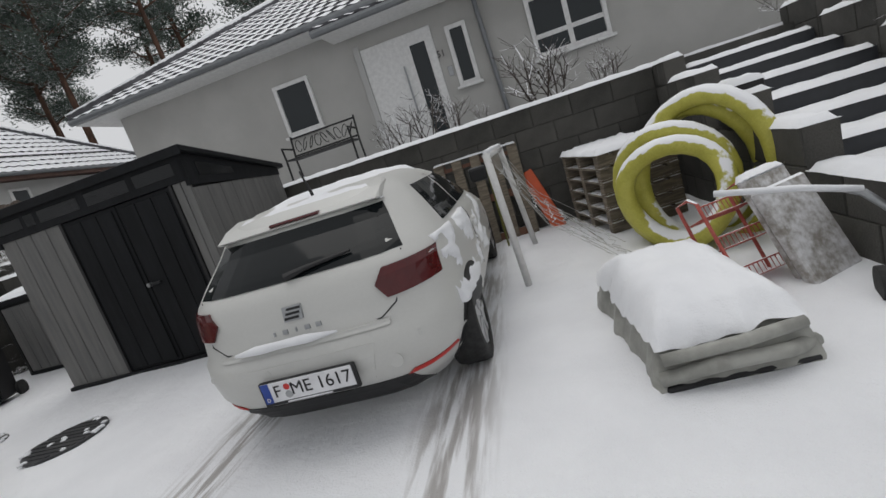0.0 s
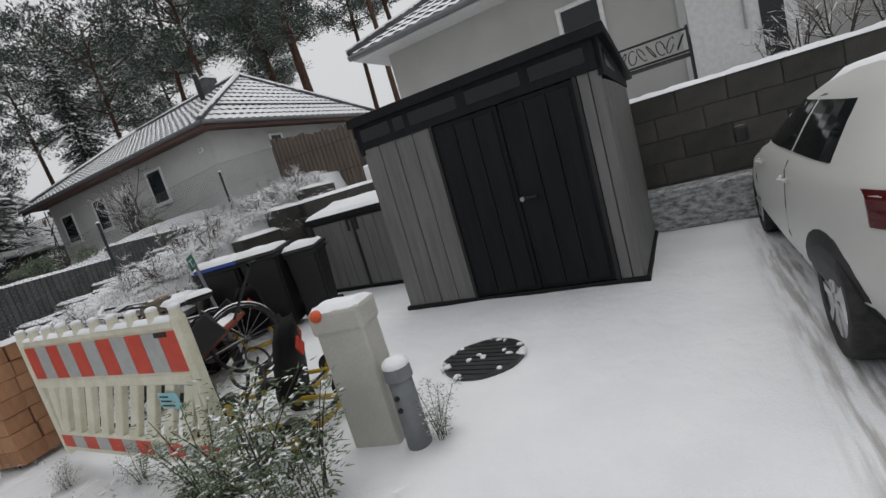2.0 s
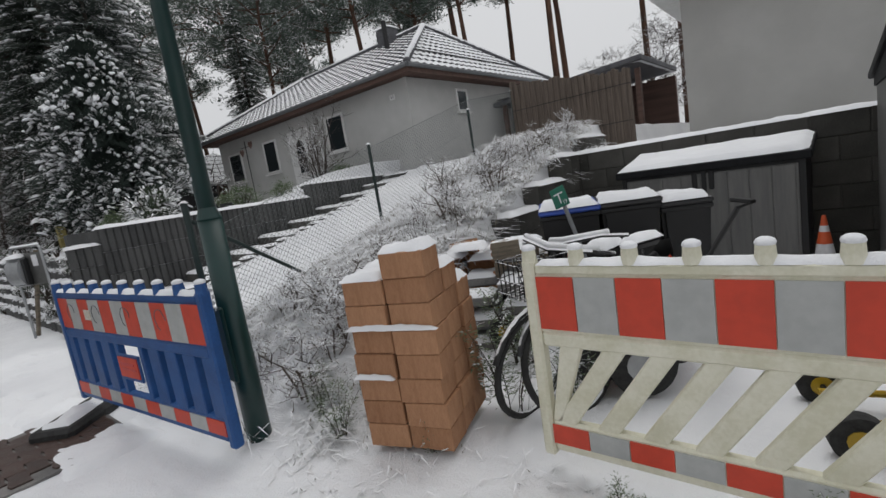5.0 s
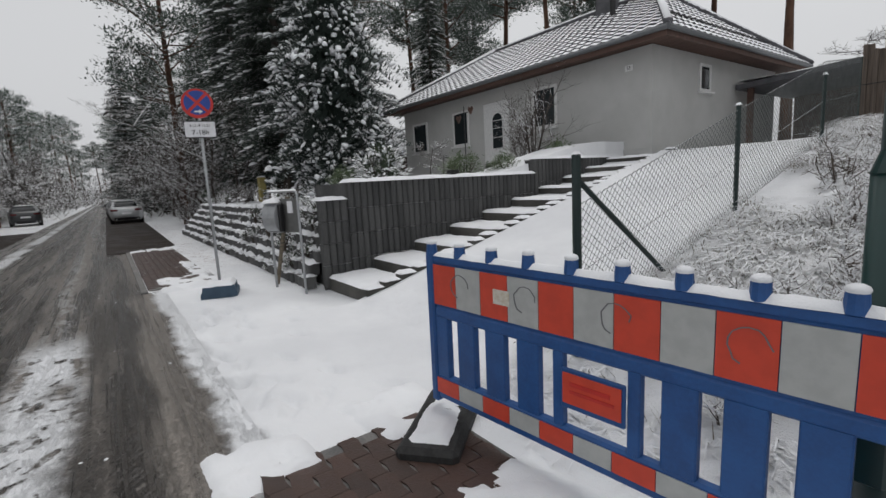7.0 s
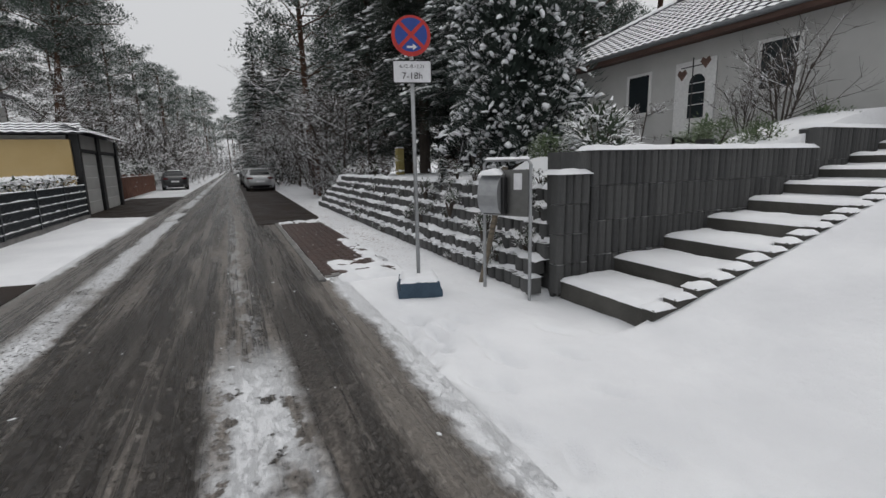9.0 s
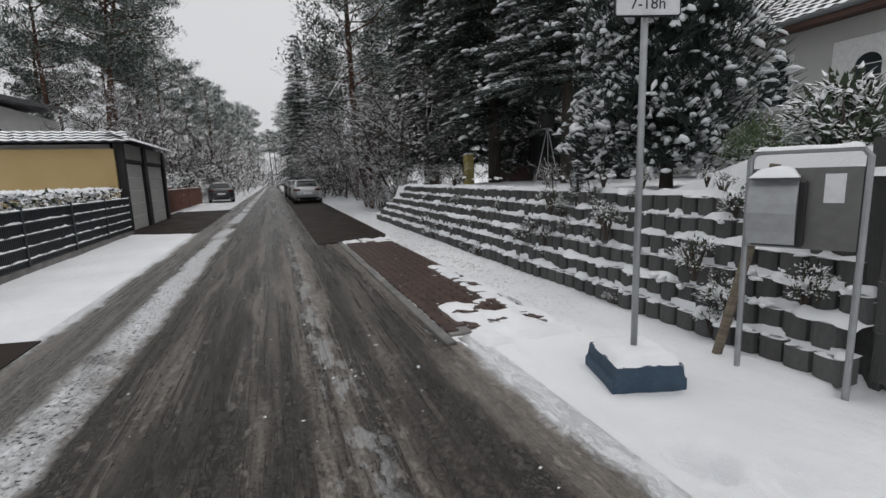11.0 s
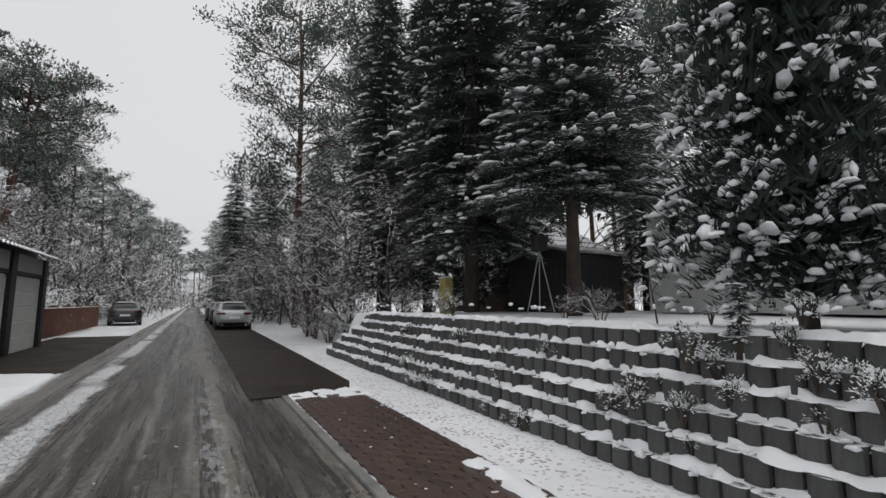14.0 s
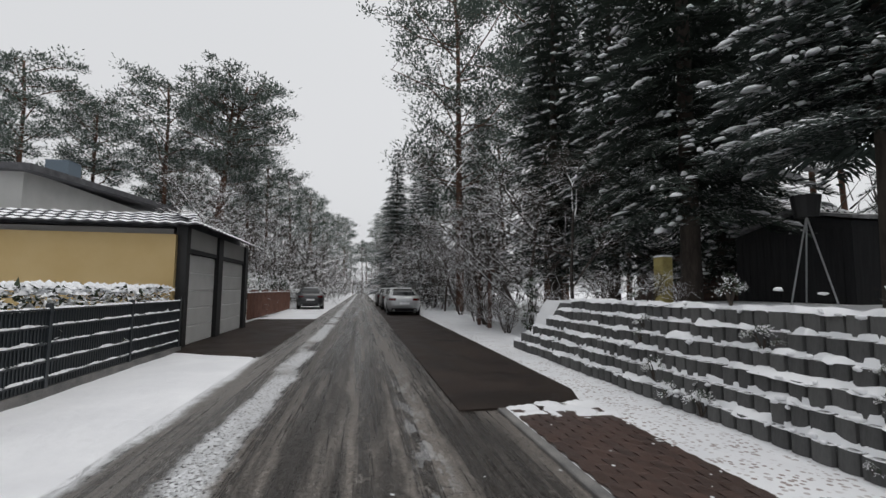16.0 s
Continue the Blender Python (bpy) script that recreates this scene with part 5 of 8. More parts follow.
# ---------------------------------------------------------------- the yard of number 51
shed = thing("garden_shed", "grey and anthracite plastic garden shed with snow on its roof", "shed", -6.9, 6.32, 0.0, 0.6)
SW, SD = 2.50, 1.78
part("floor", box(-0.04, -0.04, 0.0, SW + 0.04, SD, 0.055, 0.01), DARK_PLASTIC, shed)


def boards(parent, a, b, z0, z1, n, face, material, name="board"):
    """Upright boards with a shallow step between them; face: 'y' front or 'x' flank at the given depth."""
    axis, d = face
    w = (b - a) / n
    for k in range(n):
        lo, hi = a + w * k + 0.004, a + w * (k + 1) - 0.004
        part(name, box(lo, d - 0.012, z0, hi, d + 0.02, z1, 0.004) if axis == "y" else box(d - 0.02, lo, z0, d + 0.012, hi, z1, 0.004), material, parent)


part("core", box(0.02, 0.02, 0.05, SW - 0.02, SD - 0.02, 1.74), BLACK, shed)
boards(shed, 0.0, 0.85, 0.055, 1.86, 4, ("y", 0.0), GREY_PLASTIC)
boards(shed, 2.30, SW, 0.055, 1.86, 2, ("y", 0.0), GREY_PLASTIC)
boards(shed, 0.0, SD, 0.055, 1.77, 8, ("x", SW), GREY_PLASTIC)
part("flank", box(0.0, 0.0, 0.055, 0.018, SD, 1.77), GREY_PLASTIC, shed)
for a, b in ((0.87, 1.565), (1.575, 2.27)):
    leaf = part("door", box(a, -0.012, 0.06, b, 0.018, 1.85, 0.006), DARK_PLASTIC, shed, "anthracite panelled door")
    boards(leaf, a + 0.04, b - 0.04, 0.10, 1.81, 3, ("y", -0.018), DARK_PLASTIC, "panel")
part("door_frame", box(0.84, -0.03, 0.055, 0.875, 0.01, 1.87), BLACK, shed)
part("door_frame", box(2.265, -0.03, 0.055, 2.30, 0.01, 1.87), BLACK, shed)
handle = part("door_handle", box(1.58, -0.07, 0.945, 1.75, -0.03, 0.975, 0.008), BLACK, shed)
part("knob", rod((1.61, -0.08, 0.96), (1.61, -0.03, 0.96), 0.022, seg=12), STEEL, handle, "round steel lock")
# the gable band under the roof, with small panes
part("band", box(-0.02, -0.035, 1.855, SW + 0.02, 0.02, 2.145, 0.006), DARK_PLASTIC, shed)
SMOKED = glass_dark("smoked_pane", (0.006, 0.007, 0.008), 0.12)
for a, b in ((0.05, 0.42), (0.47, 0.60), (0.66, 1.20), (1.30, 1.84), (1.92, 2.40)):
    part("pane", box(a, -0.041, 1.93, b, -0.030, 2.06, 0.004), SMOKED, shed)
for sx in (SW - 0.02, -0.02):
    part("flank_band", slab([(-0.035, 1.80), (SD, 1.74), (SD, 1.83), (-0.035, 2.145)], "x", sx, sx + 0.045), DARK_PLASTIC, shed)
part("flank_pane", slab([(0.15, 1.88), (0.75, 1.85), (0.75, 1.92), (0.15, 2.03)], "x", SW + 0.024, SW + 0.030), SMOKED, shed)
roof = part("roof", slab([(-0.07, 2.135), (SD + 0.06, 1.815), (SD + 0.06, 1.875), (-0.07, 2.20)], "x", -0.06, SW + 0.09, None, 0.012), DARK_PLASTIC, shed)
part("drip_edge", box(-0.06, -0.085, 2.10, SW + 0.09, -0.068, 2.195, 0.005), DARK_PLASTIC, roof)
part("snow", snowcap(-0.05, -0.075, SW + 0.08, SD + 0.05, 2.195, 0.03, 0.08, None, -0.172), SNOW, roof, "", True)

cab = thing("bin_store", "low grey plastic storage box with anthracite doors' edges and snowy lid", "storage box", -9.27, 7.60, 0.0, -3)
cab.scale = (1.04, 0.76, 1.07)
part("body", box(0.0, 0.0, 0.05, 1.72, 0.85, 1.12), BLACK, cab)
part("base", box(-0.02, -0.02, 0.0, 1.74, 0.87, 0.06), DARK_PLASTIC, cab)
for a, b in ((0.05, 0.85), (0.87, 1.67)):
    d = part("door", box(a, -0.02, 0.07, b, 0.0, 1.05, 0.006), GREY_PLASTIC, cab)
    boards(d, a + 0.02, b - 0.02, 0.08, 1.04, 4, ("y", -0.022), GREY_PLASTIC)
    part("door_handle", box((b - 0.10) if a < 0.5 else (a + 0.04), -0.06, 0.88, (b - 0.05) if a < 0.5 else (a + 0.09), -0.03, 1.06, 0.008), BLACK, d)
for x in (0.0, 0.84, 1.68):
    part("frame", box(x, -0.03, 0.05, x + 0.045, -0.005, 1.12), BLACK, cab)
lid = part("lid", slab([(-0.08, 1.08), (0.92, 1.24), (0.92, 1.30), (-0.08, 1.16)], "x", -0.06, 1.78, None, 0.01), DARK_PLASTIC, cab)
part("snow", snowcap(-0.05, -0.07, 1.77, 0.9, 1.16, 0.05, 0.07, None, 0.14), SNOW, lid, "", True)


def wheelie_bin(label, x, y, rz, w=0.58, h=1.05, lid_m=None):
    t = thing("wheelie_bin", label, "waste bin", x, y, 0.0, rz, "bins by the wall")
    bm = bmesh.new()
    lo = [bm.verts.new((sx * w * 0.40, sy * w * 0.44, 0.06)) for sx, sy in ((-1, -1), (1, -1), (1, 1), (-1, 1))]
    hi = [bm.verts.new((sx * w * 0.5, sy * w * 0.55, h - 0.06)) for sx, sy in ((-1, -1), (1, -1), (1, 1), (-1, 1))]
    bm.faces.new(lo[::-1]), bm.faces.new(hi)
    for k in range(4):
        bm.faces.new((lo[k], lo[(k + 1) % 4], hi[(k + 1) % 4], hi[k]))
    bmesh.ops.bevel(bm, geom=bm.edges[:], offset=0.03, segments=2, affect="EDGES")
    part("body", bm, BLACK, t)
    part("rim", box(-w * 0.53, -w * 0.58, h - 0.09, w * 0.53, w * 0.58, h - 0.04, 0.012), BLACK, t)
    ld = part("lid", slab([(-w * 0.62, h - 0.04), (w * 0.60, h - 0.03), (w * 0.60, h + 0.04), (-w * 0.56, h + 0.01)], "x", -w * 0.54, w * 0.54, None, 0.015), lid_m or BLACK, t)
    part("snow", snowcap(-w * 0.52, -w * 0.58, w * 0.5, w * 0.55, h + 0.015, 0.07, 0.05), SNOW, ld, "", True)
    part("grip", rod((-w * 0.4, w * 0.66, h - 0.02), (w * 0.4, w * 0.66, h - 0.02), 0.016), BLACK, t)
    for sx in (-1, 1):
        part("wheel", rod((sx * w * 0.42, w * 0.42, 0.1), (sx * w * 0.52, w * 0.42, 0.1), 0.1, seg=16), RUBBER, t)
    return t


wheelie_bin("black wheelie bin with a blue lid under snow", -9.30, 5.98, 26, 0.52, 1.06, SIGN_BLUE)
wheelie_bin("black wheelie bin with snow on its lid", -8.82, 6.22, 26, 0.50, 1.06)
wheelie_bin("small black wheelie bin with snow on its lid", -8.42, 6.52, 26, 0.42, 0.98)

# utility cabinet, pipe stub, manholes
ub = thing("utility_pillar", "pale grey utility pillar with a snowy top and red lamp", "utility box", -5.71, 4.05, 0.0, 12)
PALE = surface("pale_grey_plastic", (0.40, 0.39, 0.35), (0.48, 0.47, 0.43), 4, 0.6, bump=0.2)
part("body", box(-0.15, -0.10, -0.05, 0.15, 0.10, 0.80, 0.012), PALE, ub)
part("cap", box(-0.165, -0.115, 0.72, 0.165, 0.115, 0.865, 0.025, seg=2), PALE, ub)
part("snow", snowcap(-0.16, -0.11, 0.16, 0.11, 0.86, 0.03, 0.03), SNOW, ub, "", True)
lamp = bmesh.new()
bmesh.ops.create_uvsphere(lamp, u_segments=14, v_segments=10, radius=0.036, matrix=Matrix.Translation((-0.10, -0.115, 0.845)))
part("warning_lamp", lamp, ORANGE, ub, "small red-orange lamp", True)
pp = thing("pipe_stub", "short grey pipe with a cap of snow", "pipe", -5.42, 4.0, 0.0)
GREYPIPE = plain("grey_pipe", (0.17, 0.18, 0.19), 0.5)
part("pipe", rod((0, 0, -0.05), (0.0, 0, 0.46), 0.072, 0.066, 20), GREYPIPE, pp, "", True)
part("collar", rod((0, 0, 0.42), (0, 0, 0.50), 0.078, 0.074, 20), GREYPIPE, pp)
for z in (0.33, 0.26):
    part("screw", rod((0.0, -0.08, z), (0.0, -0.06, z), 0.014, seg=8), BLACK, pp)
sm = bmesh.new()
bmesh.ops.create_uvsphere(sm, u_segments=16, v_segments=8, radius=0.078, matrix=Matrix.Translation((0, 0, 0.50)) @ Matrix.Diagonal((1, 1, 0.55, 1)))
part("snow", sm, SNOW, pp, "", True)


def manhole(x, y, r, label, m):
    t = thing("manhole_cover", label, "manhole cover", x, y, 0.022, 0)
    bm = bmesh.new()
    pts = [(r * (1 + 0.05 * noise.noise(Vector((3 * math.cos(a), 3 * math.sin(a), x)))) * math.cos(a), r * (1 + 0.05 * noise.noise(Vector((3 * math.cos(a), 3 * math.sin(a), x)))) * math.sin(a)) for a in (2 * math.pi * k / 40 for k in range(40))]
    part("cover", slab(pts, "z", -0.03, 0.018, bm), m, t)
    for k in range(9):
        w = math.sqrt(max(0, r * r * 0.8 - (r * (k - 4) / 5) ** 2))
        part("rib", box(-w, r * (k - 4) / 5 - 0.012, 0.018, w, r * (k - 4) / 5 + 0.012, 0.024), m, t)
    crumbs = bmesh.new()
    rr = random.Random(9)
    for k in range(26):
        a = rr.uniform(0, 6.28)
        d = r * rr.uniform(0.86, 1.05) if k < 20 else r * rr.uniform(0, 0.8)
        bmesh.ops.create_icosphere(crumbs, subdivisions=1, radius=1, matrix=Matrix.Translation((d * math.cos(a), d * math.sin(a), 0.02)) @ Matrix.Diagonal((rr.uniform(0.015, 0.04), rr.uniform(0.015, 0.035), 0.014, 1)))
    tagged(part("snow", crumbs, SNOW, t, "crumbs of snow", True), "crumbs of snow", "", "", "stuff")


manhole(-5.42, 4.97, 0.31, "dark wet round manhole cover bare of snow", surface("wet_cast_iron", (0.018, 0.019, 0.021), (0.04, 0.04, 0.042), 6, 0.4))
manhole(-6.75, 5.18, 0.22, "grey round cover half hidden by snow", CURB)


def crowd_barrier(name, label, x, y, z, rz, material, slanted, ry=0.0, length=2.0, height=1.0):
    """A plastic site barrier: knobs on top, reflective bands, slots below."""
    t = thing(name, label, "barrier", x, y, z, rz, "", 0, ry)
    L, T = length, 0.035
    lo, up = 0.19, 0.56
    for a, b in ((0.0, 0.06), (L - 0.06, L)):
        part("end_post", box(a, -T, 0.0, b, T, height - 0.03, 0.012), material, t)
    top = part("top_rail", box(0.06, -T * 0.8, height - 0.10, L - 0.06, T * 0.8, height - 0.05, 0.01), material, t)
    n = 10
    knob = None
    for k in range(n):
        kx = 0.03 + (L - 0.06) * k / (n - 1)
        bm = bmesh.new()
        rod((0, 0, 0), (0, 0, 0.075), 0.036, 0.030, 10, bm)
        k2 = part("knob", bm, material, t) if knob is None else part("knob", knob, material, t)
        knob = k2.data
        k2.location = (kx, 0, height - 0.055)
        sc = bmesh.new()
        bmesh.ops.create_uvsphere(sc, u_segments=10, v_segments=6, radius=0.034, matrix=Matrix.Translation((kx, 0, height + 0.018)) @ Matrix.Diagonal((1, 1, 0.6, 1)))
        part("snow", sc, SNOW, t, "", True)
    part("snow", snowcap(0.06, -0.03, L - 0.06, 0.03, height - 0.05, 0.03, 0.03), SNOW, t, "", True)
    part("panel", box(0.06, -0.018, up + 0.07, L - 0.06, 0.018, height - 0.10), material, t)
    part("rail", box(0.06, -T * 0.8, up, L - 0.06, T * 0.8, up + 0.07, 0.012), material, t)
    part("bottom_rail", box(0.06, -T * 0.8, 0.03, L - 0.06, T * 0.8, lo, 0.012), material, t)
    m = 11
    for k in range(m):
        xa, xb = 0.06 + (L - 0.12) * k / m, 0.06 + (L - 0.12) * (k + 1) / m
        part("foil", box(xa + 0.002, -0.026, up + 0.085, xb - 0.002, -0.017, height - 0.11), (RED_FOIL, GREY_FOIL)[k % 2], t)
        part("foil", box(xa + 0.002, -0.034, 0.075, xb - 0.002, -0.026, lo - 0.02), (RED_FOIL, GREY_FOIL)[k % 2], t)
    if slanted:
        bars = 10
        for k in range(bars + 1):
            c = 0.06 + (L - 0.12) * k / bars
            top_x, low_x = min(L - 0.06, c + 0.13), max(0.06, c - 0.13)
            part("bar", slab([(max(0.06, low_x - 0.05), lo - 0.01), (min(L - 0.06, low_x + 0.05), lo - 0.01), (min(L - 0.06, top_x + 0.05), up + 0.01), (max(0.06, top_x - 0.05), up + 0.01)], "y", -0.022, 0.022, None, 0.006), material, t)
    else:
        mid, reach = L / 2, L / 2 - 0.22
        slots = [mid - 0.17 - reach * (k + 0.4) / 4.1 for k in range(3, -1, -1)] + [mid + 0.17 + reach * (k + 0.4) / 4.1 for k in range(4)]
        edge = 0.06
        for c in slots[:4] + [mid] + slots[4:] + [L - 0.06 + 0.042]:
            w = 0.16 if c == mid else 0.042
            part("bar", box(edge, -0.024, lo - 0.01, max(edge + 0.02, c - w), 0.024, up + 0.01, 0.006), material, t)
            edge = c + w
    return t


wb = crowd_barrier("site_barrier", "cream plastic site barrier with red and white reflective bands", -8.45, 3.53, 0.12, 0.8, CREAM, True, ry=0.5, length=2.07)
st = part("sticker", box(1.62, -0.040, 0.42, 1.82, -0.036, 0.52), surface("pale_blue_sticker", (0.25, 0.5, 0.55), (0.3, 0.55, 0.6), 9), wb, "pale blue sticker with small print")
for k in range(3):
    part("print", box(1.635, -0.0425, 0.435 + 0.028 * k, 1.76 - 0.02 * k, -0.0395, 0.445 + 0.028 * k), BLACK, st)
part("maker_mark", box(1.80, -0.030, 0.86, 1.92, -0.0255, 0.89), BLACK, wb)
bb = crowd_barrier("site_barrier", "blue plastic site barrier with red and white reflective bands", -12.33, 2.545, 0.165, 5.9, BLUE, False, ry=0.6, length=2.27)
part("plaque", box(0.975, -0.04, 0.30, 1.295, -0.022, 0.50, 0.006), BLUE, bb)
pl = part("sticker", box(0.99, -0.046, 0.33, 1.28, -0.039, 0.48), RED_FOIL, bb, "red sticker with worn print")
part("print", box(1.03, -0.049, 0.42, 1.23, -0.045, 0.44), SIGN_RED, pl)
part("print", box(1.03, -0.049, 0.385, 1.25, -0.045, 0.40), SIGN_RED, pl)
part("label", box(0.55, -0.030, 0.73, 0.66, -0.0255, 0.81), surface("worn_paper", (0.5, 0.45, 0.35), (0.62, 0.6, 0.55), 30), bb, "torn paper label")
scribble = bmesh.new()
rr = random.Random(12)
for cx in (0.29, 0.76, 1.24, 1.73):
    pts = [(cx + 0.06 * math.cos(a) * (1 + 0.3 * rr.random()), -0.0275, 0.78 + 0.07 * math.sin(a)) for a in (0.4 * k for k in range(12))]
    tube(pts, 0.003, 4, scribble)
part("scribble", scribble, plain("grey_marker", (0.16, 0.16, 0.17), 0.6), bb, "grey marker scribbles")
# rubber feet under the barriers
for x, y, rz, w in ((-12.2, 2.5, 130, 0.8), (-6.5, 3.55, 88, 0.5)):
    f = thing("barrier_foot", "black recycled-rubber barrier foot half under snow", "barrier foot", x, y, 0.0, rz)
    part("foot", box(-w / 2, -0.18, 0.0, w / 2, 0.18, 0.11, 0.03), RUBBER, f)
    part("snow", snowcap(-w * 0.42, -0.12, w * 0.40, 0.14, 0.105, 0.035, 0.04, None, 0, 1.2), SNOW, f, "", True)

lp = thing("lamp_post", "dark green steel street lamp post with white chalk numbers", "street lamp", -10.31, 3.01, 0.0)
part("base", rod((0, 0, -0.2), (0, 0, 1.50), 0.080, 0.072, 20), GREEN_DARK, lp, "", True)
part("door", box(-0.045, -0.088, 0.45, 0.045, -0.06, 0.95, 0.01), GREEN_DARK, lp)
part("shoulder", rod((0, 0, 1.50), (0, 0, 1.57), 0.075, 0.052, 20), GREEN_DARK, lp)
part("shaft", rod((0, 0, 1.57), (0, 0, 6.2), 0.052, 0.034, 16), GREEN_DARK, lp, "", True)
for z in (1.05, 1.86):
    for k in range(4):
        part("chalk_mark", box(-0.02 + 0.02 * (k % 2), -0.095 if z < 1.3 else -0.060, z - 0.04 * k, -0.014 + 0.02 * (k % 2), -0.08 if z < 1.3 else -0.046, z - 0.04 * k + 0.025), SIGN_WHITE, lp)
part("arm", tube([(0, 0, 6.1), (0.0, -0.3, 6.35), (0, -0.8, 6.4)], 0.028, 8), GREEN_DARK, lp)
part("lamp_head", box(-0.12, -1.25, 6.34, 0.12, -0.75, 6.44, 0.03), GREEN_DARK, lp)

# stack of clay blocks
stack = thing("brick_stack", "stack of orange clay building blocks topped with snow", "bricks", -9.2, 3.39, 0.07, 17)
stack.scale = (0.84, 0.84, 0.9)
r = random.Random(5)
brick_mesh = [finish(box(-0.15, -0.12, 0.0, 0.15, 0.12, 0.152, 0.006), "brick"), finish(box(-0.12, -0.15, 0.0, 0.12, 0.15, 0.152, 0.006), "brick")]
for z in range(8):
    for i in range(2):
        for j in range(3):
            if z == 7 and (i, j) != (1, 0) or z == 6 and j == 2 or z == 5 and j == 2 and i == 0:
                continue
            ob = part("brick", brick_mesh[0], BRICK, stack)
            ob.matrix_basis = pose(-0.16 + 0.315 * i + r.uniform(-0.012, 0.012), 0.25 * j + r.uniform(-0.012, 0.012), 0.155 * z, 0, 0, r.uniform(-2, 2))
for (a, b, c, d, z) in ((-0.32, -0.13, 0.0, 0.12, 1.085), (0.0, -0.13, 0.32, 0.12, 1.24), (-0.32, 0.12, 0.32, 0.38, 1.085), (-0.32, 0.38, 0.30, 0.62, 0.93), (-0.33, -0.14, 0.33, -0.10, 0.78), (-0.33, -0.15, -0.02, -0.11, 0.47)):
    part("snow", snowcap(a, b, c, d, z, 0.045, 0.04, None, 0, 0.6), SNOW, stack, "", True)
stack2 = thing("brick_stack", "low heap of broken grey stones under snow", "bricks", -9.85, 5.35, 0.55, 20)
foot_stones = thing("stone_stack", "stack of flat grey stones under thick snow", "stones", -9.55, 4.95, 0.0, 24)
for k in range(14):
    w, d = 0.34 - 0.012 * (k % 5), 0.26
    ox, oy = 0.36 * (k % 2) - 0.18, 0.3 * (k // 7)
    z = 0.10 * (k % 7)
    if k >= 7 or k % 7 < 6:
        part("stone", box(ox - w / 2, oy - d / 2, z, ox + w / 2, oy + d / 2, z + 0.085, 0.014), CURB, foot_stones)
        part("snow", snowcap(ox - w / 2, oy - d / 2, ox + w / 2, oy + d / 2, z + 0.085, 0.045, 0.04, None, 0, 0.6), SNOW, foot_stones, "", True)
for k in range(16):
    ob = part("stone", brick_mesh[k % 2], WOOD_OLD if k % 3 else CURB, stack2)
    ob.matrix_basis = pose(r.uniform(-0.5, 0.5), r.uniform(-0.35, 0.35), 0.06 * (k // 3) - 0.1, r.uniform(-8, 8), r.uniform(-8, 8), r.uniform(-40, 40))
for k in range(8):
    part("snow", snowcap(-0.5 + 0.12 * k - 0.16, -0.2 + 0.1 * (k % 3) - 0.12, -0.5 + 0.12 * k + 0.16, -0.2 + 0.1 * (k % 3) + 0.12, 0.18 + 0.04 * (k % 4), 0.05, 0.04), SNOW, stack2, "", True)

# ---------------------------------------------------------------- street and gardens
sign = thing("parking_sign", "temporary no-stopping sign on a pole in a blue-grey weighted base", "road sign", -17.60, 2.22, 0.0, 74, "", 0, 0)
sign.scale = (1.0, 1.0, 0.985)
part("pole", rod((0, 0, 0.1), (0, 0, 3.1), 0.022, seg=12), STEEL, sign, "galvanised pole", True)


def disc(r, y0, y1, z, seg=40):
    return slab([(r * math.cos(a), z + r * math.sin(a)) for a in (2 * math.pi * k / seg for k in range(seg))], "y", y0, y1)


face = part("sign_disc", disc(0.21, -0.032, -0.024, 2.89), SIGN_RED, sign, "round no-stopping sign, red cross on blue")
part("blue_field", disc(0.172, -0.036, -0.031, 2.90), SIGN_BLUE, face)
for a in (45, -45):
    part("cross_bar", slab([(x * math.cos(radians(a)) - z * math.sin(radians(a)), 2.90 + x * math.sin(radians(a)) + z * math.cos(radians(a))) for x, z in ((-0.175, -0.019), (0.175, -0.019), (0.175, 0.019), (-0.175, 0.019))], "y", -0.0395 - 0.001 * (a > 0), -0.035), SIGN_RED, face)
part("arrow", slab([(-0.05, 2.765), (0.015, 2.765), (0.015, 2.742), (0.06, 2.775), (0.015, 2.808), (0.015, 2.785), (-0.05, 2.785)], "y", -0.043, -0.036), SIGN_WHITE, face, "white arrow")
sub = part("time_plate", box(-0.21, -0.034, 2.40, 0.21, -0.026, 2.64, 0.01), BLACK, sign, "white plate with dates and hours")
part("plate_face", box(-0.20, -0.037, 2.41, 0.20, -0.033, 2.63, 0.008), SIGN_WHITE, sub)
words("dates", "6.12.-8.12.21", 0.052, BLACK, sub, pose(0, -0.0375, 2.575, 90, 0, 0), 0.001)
words("hours", "7-18h", 0.098, BLACK, sub, pose(0, -0.0375, 2.475, 90, 0, 0), 0.001)
foot = bmesh.new()
slab([(-0.25, 0.0), (0.25, 0.0), (0.25, 0.10), (0.22, 0.105), (0.22, 0.20), (-0.22, 0.20), (-0.22, 0.105), (-0.25, 0.10)], "y", -0.24, 0.24, foot, 0.008)
FOOT = surface("blue_grey_rubber", (0.025, 0.052, 0.085), (0.045, 0.080, 0.12), 6, 0.7)
base = part("base", foot, FOOT, sign, "blue-grey weighted base")
part("snow", snowcap(-0.22, -0.24, 0.22, 0.24, 0.20, 0.06, 0.04), SNOW, base, "", True)

